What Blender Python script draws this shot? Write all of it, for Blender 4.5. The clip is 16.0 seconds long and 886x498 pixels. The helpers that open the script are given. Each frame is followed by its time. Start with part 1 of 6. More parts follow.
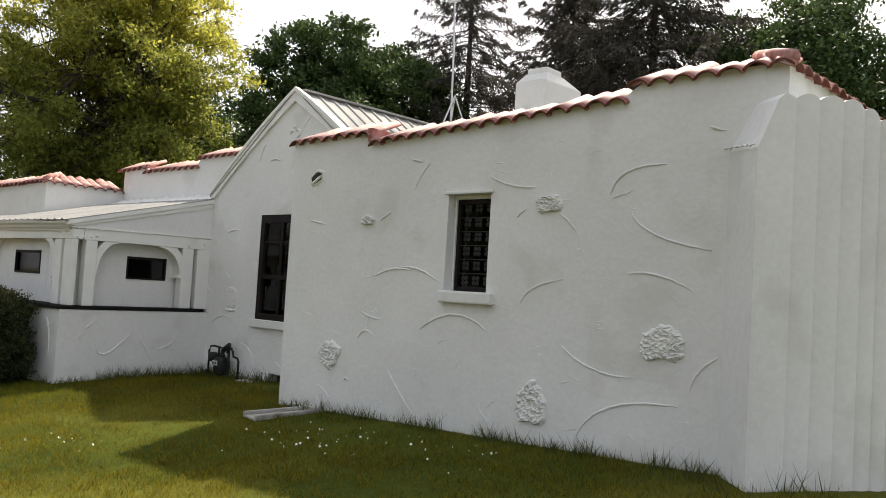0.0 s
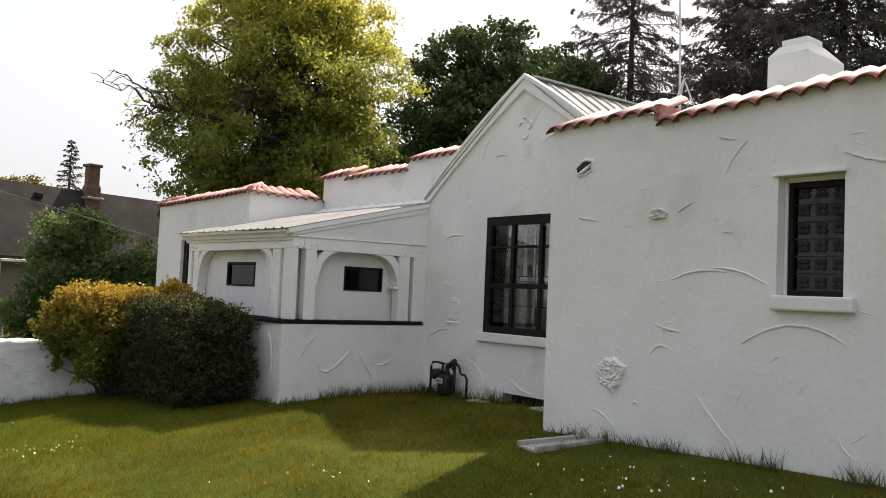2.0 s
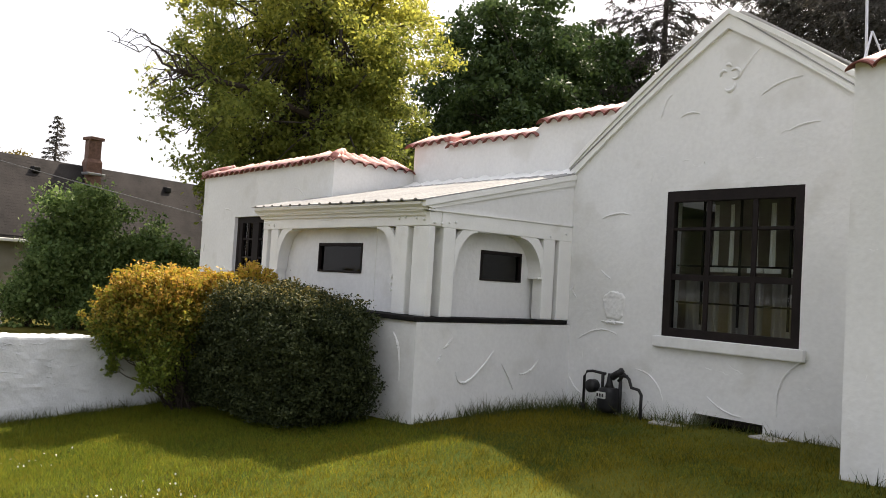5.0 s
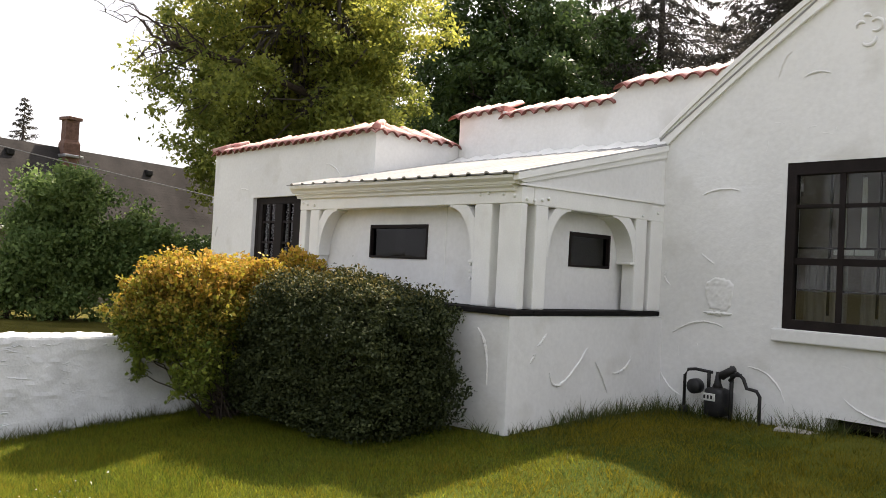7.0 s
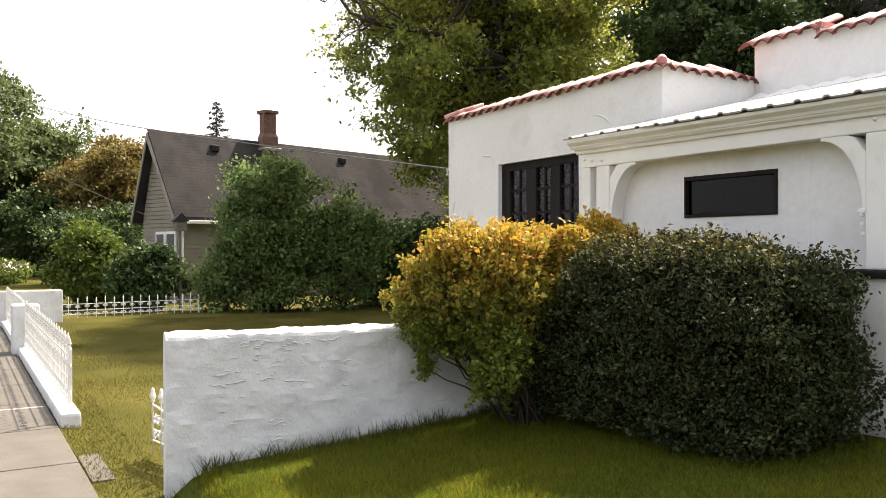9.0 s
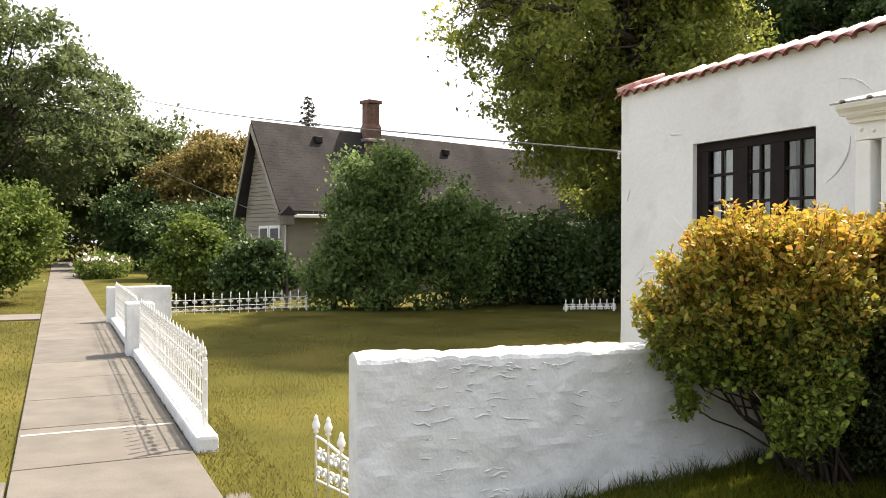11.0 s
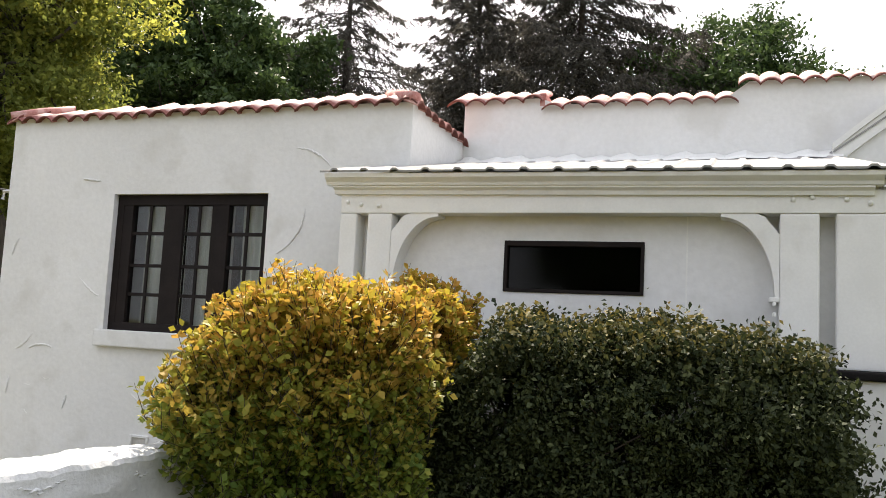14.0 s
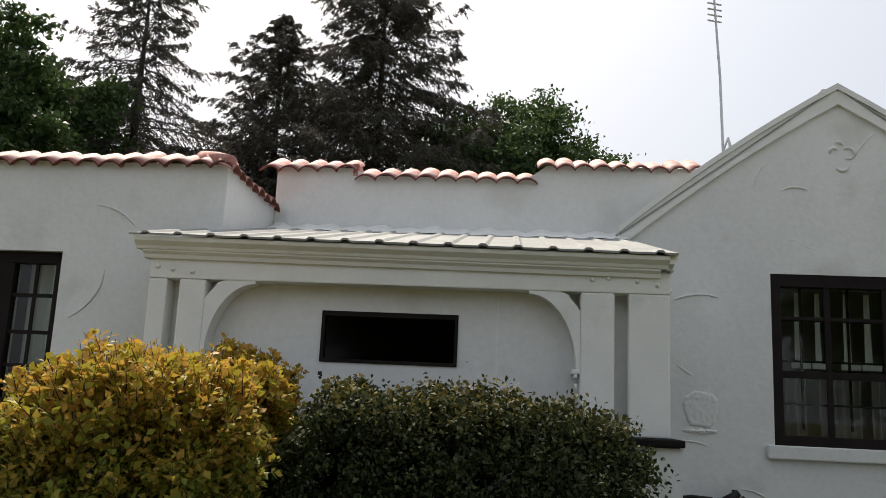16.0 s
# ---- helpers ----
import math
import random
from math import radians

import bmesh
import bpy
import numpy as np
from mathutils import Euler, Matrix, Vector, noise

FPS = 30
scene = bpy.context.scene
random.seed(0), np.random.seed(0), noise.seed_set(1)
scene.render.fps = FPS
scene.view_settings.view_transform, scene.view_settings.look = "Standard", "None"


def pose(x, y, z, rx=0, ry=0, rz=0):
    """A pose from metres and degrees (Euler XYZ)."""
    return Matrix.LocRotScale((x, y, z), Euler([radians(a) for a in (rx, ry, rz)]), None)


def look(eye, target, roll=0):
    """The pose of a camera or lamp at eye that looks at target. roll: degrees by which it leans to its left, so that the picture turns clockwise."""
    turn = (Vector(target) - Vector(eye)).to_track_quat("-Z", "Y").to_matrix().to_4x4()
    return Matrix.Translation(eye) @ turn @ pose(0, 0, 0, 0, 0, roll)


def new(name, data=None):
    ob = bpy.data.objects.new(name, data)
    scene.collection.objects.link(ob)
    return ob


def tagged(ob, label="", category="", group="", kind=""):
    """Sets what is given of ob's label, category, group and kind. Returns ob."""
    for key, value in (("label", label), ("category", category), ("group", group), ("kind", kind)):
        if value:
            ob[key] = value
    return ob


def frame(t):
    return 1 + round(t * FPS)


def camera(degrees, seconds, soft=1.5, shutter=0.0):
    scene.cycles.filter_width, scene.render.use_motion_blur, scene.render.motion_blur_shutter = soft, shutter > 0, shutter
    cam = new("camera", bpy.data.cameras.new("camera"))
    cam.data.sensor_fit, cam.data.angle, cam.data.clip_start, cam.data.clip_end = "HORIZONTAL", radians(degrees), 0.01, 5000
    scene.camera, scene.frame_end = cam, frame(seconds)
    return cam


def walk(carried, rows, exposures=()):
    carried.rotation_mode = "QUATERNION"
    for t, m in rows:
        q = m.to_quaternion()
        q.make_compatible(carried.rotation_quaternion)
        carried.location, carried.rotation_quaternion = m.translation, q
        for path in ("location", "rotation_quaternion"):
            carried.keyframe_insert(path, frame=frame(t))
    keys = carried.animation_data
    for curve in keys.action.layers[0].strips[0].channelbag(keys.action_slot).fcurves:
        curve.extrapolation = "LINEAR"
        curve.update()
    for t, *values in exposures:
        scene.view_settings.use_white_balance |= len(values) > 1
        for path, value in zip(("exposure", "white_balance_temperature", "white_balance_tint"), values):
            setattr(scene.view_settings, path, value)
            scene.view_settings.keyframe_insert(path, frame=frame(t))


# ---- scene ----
cam = camera(56.1, 16.0, soft=0.55)
PATH = [
    (0, (-0.19, 0.307, 1.947), (-1.534, 1.785, 2.047), 3.4),
    (0.5, (-0.504, 0.269, 1.917), (-1.876, 1.718, 2.043), 2.7),
    (1, (-0.881, 0.217, 1.909), (-2.303, 1.619, 2.014), 3.0),
    (1.5, (-1.345, 0.302, 1.877), (-2.865, 1.599, 1.965), 3.6),
    (2, (-1.788, 0.224, 1.863), (-3.354, 1.463, 1.972), 2.5),
    (2.5, (-2.245, 0.185, 1.812), (-3.844, 1.381, 1.924), 2.4),
    (3, (-2.666, 0.176, 1.815), (-4.263, 1.377, 1.915), 3.5),
    (3.5, (-3.11, 0.137, 1.793), (-4.683, 1.369, 1.881), 3.9),
    (4, (-3.584, 0.146, 1.811), (-5.149, 1.39, 1.888), 3.3),
    (4.2, (-3.772, 0.15, 1.813), (-5.343, 1.385, 1.892), 3.7),
    (6.3, (-5.295, 0.055, 1.788), (-6.754, 1.42, 1.869), 2.3),
    (6.5, (-5.44, 0.121, 1.79), (-6.924, 1.461, 1.85), 2.5),
    (7, (-5.822, 0.108, 1.772), (-7.308, 1.445, 1.824), 3.0),
    (7.5, (-6.249, 0.152, 1.75), (-7.777, 1.441, 1.792), 2.6),
    (8, (-6.689, 0.166, 1.733), (-8.283, 1.373, 1.78), 1.4),
    (8.5, (-7.124, 0.101, 1.701), (-8.787, 1.213, 1.721), 0.4),
    (9, (-7.583, 0.089, 1.655), (-9.307, 1.101, 1.648), -0.1),
    (9.5, (-8.101, 0.069, 1.647), (-9.919, 0.901, 1.642), 0.6),
    (9.7, (-8.266, 0.034, 1.645), (-10.118, 0.788, 1.649), -0.1),
    (11.8, (-9.881, -0.072, 1.648), (-11.539, 1.044, 1.566), 1.1),
    (12, (-10.035, -0.048, 1.651), (-11.601, 1.191, 1.549), 1.9),
    (12.5, (-10.223, -0.008, 1.682), (-11.507, 1.523, 1.61), 2.3),
    (13, (-10.485, -0.085, 1.614), (-11.414, 1.686, 1.605), 2.4),
    (13.5, (-10.616, 0.008, 1.647), (-11.383, 1.854, 1.703), 2.9),
    (14, (-10.727, 0.02, 1.597), (-11.379, 1.901, 1.799), 2.9),
    (14.5, (-10.811, -0.015, 1.619), (-11.405, 1.864, 1.96), 2.1),
    (15, (-10.907, -0.109, 1.614), (-11.472, 1.77, 2.0), 2.7),
    (15.5, (-10.919, -0.139, 1.632), (-11.286, 1.788, 2.022), 3.3),
    (16, (-10.885, -0.085, 1.638), (-11.047, 1.873, 2.008), 2.6),
]
EXPOSURES = [(0, 0.18, 6500, 11), (0.8, 0.2, 6500, 11), (1.5, 0.1, 6500, 12), (2.3, 0.28, 6500, 12), (3.5, 0.42, 6500, 13), (7, 0.7, 6550, 14), (9.5, 0.9, 6600, 14), (12.0, 0.92, 6450, 12), (12.5, 1.0, 6450, 12), (13.0, 1.06, 6450, 13), (13.5, 0.93, 6400, 13), (14.0, 0.74, 6400, 13), (14.5, 0.3, 6200, 10), (15.0, 0.18, 6100, 9), (15.5, 0.02, 6150, 9), (16, -0.28, 6250, 9)]
walk(cam, [(t, look(eye, target, roll)) for t, eye, target, roll in PATH], EXPOSURES)

# ---- light ----
SUN_EL, SUN_AZ = 52.0, 21.5   # degrees; azimuth to the left of +y
world = bpy.data.worlds.new("hazy_sky")
scene.world = world
world.use_nodes = True
wn, wl = world.node_tree.nodes, world.node_tree.links
sky = wn.new("ShaderNodeTexSky")
sky.sky_type, sky.sun_disc = "NISHITA", False
sky.sun_elevation, sky.sun_rotation = radians(SUN_EL), radians(-SUN_AZ)
sky.air_density, sky.dust_density, sky.ozone_density = 1.0, 8.0, 1.0
haze = wn.new("ShaderNodeMix")
haze.data_type = "RGBA"
haze.inputs["Factor"].default_value = 0.5
haze.inputs["B"].default_value = (9.0, 9.1, 9.3, 1)
wl.new(sky.outputs["Color"], haze.inputs["A"])
wl.new(haze.outputs["Result"], wn["Background"].inputs["Color"])
wn["Background"].inputs["Strength"].default_value = 0.139

sun_data = bpy.data.lights.new("sun", "SUN")
sun_data.energy, sun_data.angle, sun_data.color = 7.4, radians(1.2), (1.0, 0.89, 0.72)
sun = new("sun", sun_data)
a, e = radians(SUN_AZ), radians(SUN_EL)
SUN_DIR = Vector((-math.sin(a) * math.cos(e), math.cos(a) * math.cos(e), math.sin(e)))
sun.matrix_world = look(SUN_DIR * 60, (0, 0, 0))

# ---- materials ----


def material(name, c1, c2, rough=0.8, scale=3.0, fine=60.0, bump=0.3, bump_dist=0.01, metal=0.0, rnd=0.0, stain=None, translucent=0.0, spec=0.35, streak=1.0, mid=None):
    """Two-tone noise colour with fine grain, bump, optional per-object variation, stains and translucency."""
    m = bpy.data.materials.new(name)
    m.use_nodes = True
    n, l = m.node_tree.nodes, m.node_tree.links
    b = n["Principled BSDF"]
    co = n.new("ShaderNodeTexCoord")
    mp = n.new("ShaderNodeMapping")
    mp.inputs["Scale"].default_value = (1, 1, 1 / streak)
    l.new(co.outputs["Object"], mp.inputs["Vector"])
    big, small = n.new("ShaderNodeTexNoise"), n.new("ShaderNodeTexNoise")
    for node, s, d in ((big, scale, 4), (small, fine, 6)):
        node.inputs["Scale"].default_value = s
        node.inputs["Detail"].default_value = d
        l.new(mp.outputs["Vector"], node.inputs["Vector"])
    add = n.new("ShaderNodeMath")
    add.operation = "MULTIPLY_ADD"
    add.inputs[1].default_value = 0.35
    l.new(small.outputs["Fac"], add.inputs[0])
    sub = n.new("ShaderNodeMath")
    sub.operation = "MULTIPLY"
    sub.inputs[1].default_value = 0.65
    l.new(big.outputs["Fac"], sub.inputs[0])
    l.new(sub.outputs[0], add.inputs[2])
    ramp = n.new("ShaderNodeValToRGB")
    ramp.color_ramp.elements[0].position, ramp.color_ramp.elements[1].position = 0.36, 0.64
    ramp.color_ramp.elements[0].color, ramp.color_ramp.elements[1].color = (*c1, 1), (*c2, 1)
    l.new(add.outputs[0], ramp.inputs["Fac"])
    col = ramp.outputs["Color"]
    if stain:
        sc, amount, size, edge = stain
        sn = n.new("ShaderNodeTexNoise")
        sn.inputs["Scale"].default_value, sn.inputs["Detail"].default_value = size, 8
        l.new(co.outputs["Object"], sn.inputs["Vector"])
        sr = n.new("ShaderNodeMapRange")
        sr.inputs["From Min"].default_value, sr.inputs["From Max"].default_value = edge, edge + 0.12
        sr.inputs["To Max"].default_value = amount
        l.new(sn.outputs["Fac"], sr.inputs["Value"])
        mx = n.new("ShaderNodeMix")
        mx.data_type = "RGBA"
        mx.inputs["B"].default_value = (*sc, 1)
        l.new(sr.outputs["Result"], mx.inputs["Factor"])
        l.new(col, mx.inputs["A"])
        col = mx.outputs["Result"]
    if rnd:
        oi = n.new("ShaderNodeObjectInfo")
        hv = n.new("ShaderNodeHueSaturation")
        mr = n.new("ShaderNodeMapRange")
        mr.inputs["To Min"].default_value, mr.inputs["To Max"].default_value = 1 - rnd, 1 + rnd
        l.new(oi.outputs["Random"], mr.inputs["Value"])
        l.new(mr.outputs["Result"], hv.inputs["Value"])
        l.new(col, hv.inputs["Color"])
        col = hv.outputs["Color"]
    l.new(col, b.inputs["Base Color"])
    b.inputs["Roughness"].default_value, b.inputs["Metallic"].default_value = rough, metal
    b.inputs["Specular IOR Level"].default_value = spec
    if bump:
        bp = n.new("ShaderNodeBump")
        bp.inputs["Strength"].default_value, bp.inputs["Distance"].default_value = bump, bump_dist
        l.new(add.outputs[0], bp.inputs["Height"])
        if mid:
            mn, mb = n.new("ShaderNodeTexNoise"), n.new("ShaderNodeBump")
            mn.inputs["Scale"].default_value, mn.inputs["Detail"].default_value, mn.inputs["Distortion"].default_value = mid[0], 5, 0.4
            mb.inputs["Strength"].default_value, mb.inputs["Distance"].default_value = mid[1], mid[2]
            l.new(co.outputs["Object"], mn.inputs["Vector"])
            l.new(mn.outputs["Fac"], mb.inputs["Height"])
            l.new(mb.outputs["Normal"], bp.inputs["Normal"])
        l.new(bp.outputs["Normal"], b.inputs["Normal"])
    return m


def leaf_material(name, dark, light, tip=None, tip_range=(0.6, 0.9), translucent=0.35, rough=0.55, patch=1.2, single=0.55):
    """Leaves: colour differs leaf by leaf and patch by patch; tip is the colour towards the top of the plant, such as a
    shrub's new growth.
    """
    m = bpy.data.materials.new(name)
    m.use_nodes = True
    n, l = m.node_tree.nodes, m.node_tree.links
    b, out = n["Principled BSDF"], n["Material Output"]
    geo, co = n.new("ShaderNodeNewGeometry"), n.new("ShaderNodeTexCoord")
    tex = n.new("ShaderNodeTexNoise")
    tex.inputs["Scale"].default_value, tex.inputs["Detail"].default_value = patch, 3
    l.new(co.outputs["Object"], tex.inputs["Vector"])
    mixf = n.new("ShaderNodeMath")
    mixf.operation = "MULTIPLY_ADD"
    mixf.inputs[1].default_value = single
    l.new(geo.outputs["Random Per Island"], mixf.inputs[0])
    half = n.new("ShaderNodeMath")
    half.operation = "MULTIPLY"
    half.inputs[1].default_value = 1 - single
    l.new(tex.outputs["Fac"], half.inputs[0])
    l.new(half.outputs[0], mixf.inputs[2])
    ramp = n.new("ShaderNodeValToRGB")
    ramp.color_ramp.elements[0].position, ramp.color_ramp.elements[1].position = 0.2, 0.8
    ramp.color_ramp.elements[0].color, ramp.color_ramp.elements[1].color = (*dark, 1), (*light, 1)
    l.new(mixf.outputs[0], ramp.inputs["Fac"])
    col = ramp.outputs["Color"]
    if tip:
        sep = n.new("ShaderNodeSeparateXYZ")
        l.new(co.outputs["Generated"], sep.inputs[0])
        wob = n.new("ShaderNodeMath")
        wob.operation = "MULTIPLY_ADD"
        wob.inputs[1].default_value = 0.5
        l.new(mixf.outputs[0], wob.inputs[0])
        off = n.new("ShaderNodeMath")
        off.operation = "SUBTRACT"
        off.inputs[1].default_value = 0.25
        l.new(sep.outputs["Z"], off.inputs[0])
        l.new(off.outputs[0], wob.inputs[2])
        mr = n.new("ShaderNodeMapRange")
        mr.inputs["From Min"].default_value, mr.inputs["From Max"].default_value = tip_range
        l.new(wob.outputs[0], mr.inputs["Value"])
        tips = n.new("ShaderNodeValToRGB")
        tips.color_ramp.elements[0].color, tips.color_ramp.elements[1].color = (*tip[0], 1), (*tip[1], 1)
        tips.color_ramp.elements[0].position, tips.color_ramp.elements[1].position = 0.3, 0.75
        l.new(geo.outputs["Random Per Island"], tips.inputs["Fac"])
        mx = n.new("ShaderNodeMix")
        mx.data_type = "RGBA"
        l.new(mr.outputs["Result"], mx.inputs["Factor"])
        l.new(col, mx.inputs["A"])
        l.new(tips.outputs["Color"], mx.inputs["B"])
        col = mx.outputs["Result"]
    l.new(col, b.inputs["Base Color"])
    b.inputs["Roughness"].default_value = rough
    b.inputs["Specular IOR Level"].default_value = 0.18
    tr = n.new("ShaderNodeBsdfTranslucent")
    l.new(col, tr.inputs["Color"])
    ms = n.new("ShaderNodeMixShader")
    ms.inputs[0].default_value = translucent
    l.new(b.outputs[0], ms.inputs[1])
    l.new(tr.outputs[0], ms.inputs[2])
    l.new(ms.outputs[0], out.inputs["Surface"])
    return m


def glass_material(name, tint=(0.9, 0.93, 0.92), rough=0.02, ior=1.5):
    m = bpy.data.materials.new(name)
    m.use_nodes = True
    n, l = m.node_tree.nodes, m.node_tree.links
    gl, tr, mx, fr = n.new("ShaderNodeBsdfGlossy"), n.new("ShaderNodeBsdfTransparent"), n.new("ShaderNodeMixShader"), n.new("ShaderNodeFresnel")
    gl.inputs["Roughness"].default_value = rough
    tr.inputs["Color"].default_value = (*tint, 1)
    fr.inputs["IOR"].default_value = ior
    l.new(fr.outputs[0], mx.inputs[0])
    l.new(tr.outputs[0], mx.inputs[1])
    l.new(gl.outputs[0], mx.inputs[2])
    l.new(mx.outputs[0], n["Material Output"].inputs["Surface"])
    return m


STUCCO = material("white_stucco", (0.68, 0.68, 0.665), (0.78, 0.78, 0.765), 0.85, 0.9, 26, 0.4, 0.014, stain=((0.58, 0.57, 0.53), 0.5, 2.2, 0.56), mid=(3.2, 0.2, 0.04))
ROUGH_STUCCO = material("rough_stucco", (0.66, 0.66, 0.64), (0.83, 0.83, 0.81), 0.9, 14, 55, 0.9, 0.03)
WALL_PLASTER = material("garden_wall_plaster", (0.56, 0.57, 0.57), (0.70, 0.71, 0.71), 0.88, 5, 60, 0.5, 0.015, mid=(10.0, 0.4, 0.03), stain=((0.42, 0.42, 0.39), 0.45, 3.0, 0.58))
WHITE_PAINT = material("white_paint", (0.74, 0.74, 0.71), (0.82, 0.82, 0.79), 0.6, 4, 70, 0.15, 0.004, stain=((0.55, 0.53, 0.47), 0.4, 3.0, 0.63))
DARK_PAINT = material("dark_brown_paint", (0.011, 0.0085, 0.008), (0.02, 0.015, 0.014), 0.6, 6, 80, 0.2, 0.004, spec=0.12)
TARRED_BOARD = material("tarred_board", (0.006, 0.006, 0.006), (0.02, 0.018, 0.017), 0.85, 9, 90, 0.5, 0.006, spec=0.1)
METAL_ROOF = material("white_metal_roof", (0.27, 0.27, 0.265), (0.36, 0.36, 0.35), 0.8, 2, 30, 0.08, 0.004, stain=((0.3, 0.28, 0.25), 0.35, 3.5, 0.6), spec=0.15)
TILE = material("red_barrel_tile", (0.27, 0.09, 0.075), (0.44, 0.23, 0.2), 0.66, 9, 70, 0.5, 0.006, rnd=0.25, stain=((0.58, 0.44, 0.4), 0.5, 11, 0.48), spec=0.2)
FLAT_ROOF = material("grey_flat_roof", (0.10, 0.10, 0.10), (0.2, 0.19, 0.18), 0.95, 2, 40, 0.4)
IRON = material("black_iron", (0.012, 0.012, 0.013), (0.03, 0.028, 0.027), 0.55, 15, 90, 0.3, 0.003, metal=0.2)
WHITE_IRON = material("white_painted_iron", (0.7, 0.69, 0.65), (0.8, 0.8, 0.77), 0.5, 12, 80, 0.3, 0.003, stain=((0.3, 0.17, 0.09), 0.5, 14, 0.66))
GALV = material("galvanised_steel", (0.45, 0.45, 0.46), (0.6, 0.6, 0.61), 0.4, 12, 90, 0.1, 0.002, metal=0.8)
CONCRETE = material("worn_concrete", (0.085, 0.077, 0.066), (0.125, 0.114, 0.098), 0.9, 2.5, 70, 0.35, 0.005, rnd=0.1, stain=((0.1, 0.088, 0.072), 0.55, 1.1, 0.56))
PALE_SLAB = material("pale_concrete_slab", (0.3, 0.29, 0.26), (0.5, 0.49, 0.46), 0.9, 6, 60, 0.4, 0.006, stain=((0.14, 0.125, 0.1), 0.6, 5, 0.52))
ASPHALT = material("asphalt", (0.045, 0.045, 0.047), (0.075, 0.075, 0.075), 0.9, 1.5, 90, 0.5, 0.006)
BARK = material("rough_bark", (0.03, 0.025, 0.021), (0.085, 0.072, 0.06), 0.95, 5, 26, 0.9, 0.05, streak=4)
TWIG = material("twig_bark", (0.025, 0.018, 0.013), (0.06, 0.045, 0.034), 0.9, 8, 40, 0.5, 0.01)
WOOD_POLE = material("grey_pole_wood", (0.10, 0.085, 0.07), (0.2, 0.18, 0.155), 0.9, 2, 30, 0.5, 0.01, streak=10)
SHINGLE = material("grey_brown_shingle", (0.025, 0.0235, 0.0235), (0.05, 0.046, 0.045), 0.95, 1.2, 22, 0.6, 0.02, stain=((0.016, 0.014, 0.014), 0.6, 0.5, 0.54), spec=0.1)
SIDING = material("tan_lap_siding", (0.22, 0.2, 0.165), (0.27, 0.25, 0.205), 0.7, 2, 40, 0.1)
BRICK = material("red_brown_brick", (0.11, 0.06, 0.045), (0.19, 0.112, 0.085), 0.9, 9, 40, 0.5, 0.01)
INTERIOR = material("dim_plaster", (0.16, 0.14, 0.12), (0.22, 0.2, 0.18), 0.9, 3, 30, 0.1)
CURTAIN = material("sheer_white_curtain", (0.58, 0.56, 0.52), (0.74, 0.72, 0.68), 0.9, 6, 50, 0.2, 0.01, streak=8)
DARK_CURTAIN = material("dark_net_curtain", (0.2, 0.18, 0.17), (0.3, 0.275, 0.26), 0.9, 6, 50, 0.2, 0.01, streak=8)
LACE = material("dark_lead_ornament", (0.01, 0.01, 0.01), (0.024, 0.022, 0.022), 0.6, 10, 60, 0.3, 0.004)
DULL_METER = material("dark_grey_meter", (0.011, 0.011, 0.012), (0.026, 0.026, 0.027), 0.5, 14, 70, 0.2, 0.003, metal=0.2)
METER_FACE = material("pale_meter_face", (0.5, 0.5, 0.47), (0.62, 0.62, 0.6), 0.5, 20, 90, 0.05)
SOIL = material("leaf_litter", (0.025, 0.02, 0.012), (0.085, 0.06, 0.035), 0.95, 9, 45, 0.8, 0.03)
WIRE = material("weathered_cable", (0.10, 0.1, 0.095), (0.17, 0.165, 0.155), 0.7, 20, 80, 0)
GLASS = glass_material("window_glass", ior=1.36)
DARK_GLASS = glass_material("tinted_glass", (0.25, 0.25, 0.26), 0.04)
SCREEN_GLASS = glass_material("screened_glass", (0.2, 0.2, 0.21), 0.06, 1.28)
PETAL = material("white_petal", (0.7, 0.7, 0.62), (0.85, 0.85, 0.78), 0.8, 30, 80, 0)
PINK_PETAL = material("pale_pink_petal", (0.7, 0.5, 0.5), (0.85, 0.78, 0.75), 0.8, 30, 80, 0)

# tip puts the sunlit yellow of the upper crown into the leaf colour
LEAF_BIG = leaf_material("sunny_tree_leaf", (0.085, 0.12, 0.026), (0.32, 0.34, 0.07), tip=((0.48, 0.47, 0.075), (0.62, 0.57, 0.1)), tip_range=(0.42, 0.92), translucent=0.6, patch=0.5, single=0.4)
LEAF_MAPLE = leaf_material("maple_leaf", (0.03, 0.056, 0.02), (0.09, 0.135, 0.042), translucent=0.26, patch=0.4)
LEAF_SPRUCE = leaf_material("spruce_needle", (0.048, 0.047, 0.04), (0.12, 0.108, 0.088), translucent=0.25, rough=0.7, patch=0.5)
LEAF_SHRUB = leaf_material("grey_green_leaf", (0.07, 0.12, 0.038), (0.2, 0.27, 0.09), translucent=0.5, patch=0.8)
LEAF_GOLD = leaf_material("golden_shrub_leaf", (0.085, 0.14, 0.024), (0.29, 0.34, 0.055), tip=((0.41, 0.33, 0.035), (0.5, 0.29, 0.055)), tip_range=(0.42, 0.84), translucent=0.4, patch=4.0, single=0.5)
LEAF_HEDGE = leaf_material("dark_hedge_leaf", (0.014, 0.023, 0.009), (0.078, 0.092, 0.035), tip=((0.15, 0.14, 0.03), (0.26, 0.19, 0.045)), tip_range=(0.82, 1.12), rough=0.7, translucent=0.2, patch=6.0)
LEAF_FAR = leaf_material("hazy_street_leaf", (0.05, 0.078, 0.03), (0.16, 0.19, 0.075), translucent=0.5, patch=0.3)
LEAF_RED = leaf_material("bronze_leaf", (0.1, 0.082, 0.03), (0.27, 0.21, 0.06), translucent=0.35, patch=0.5)
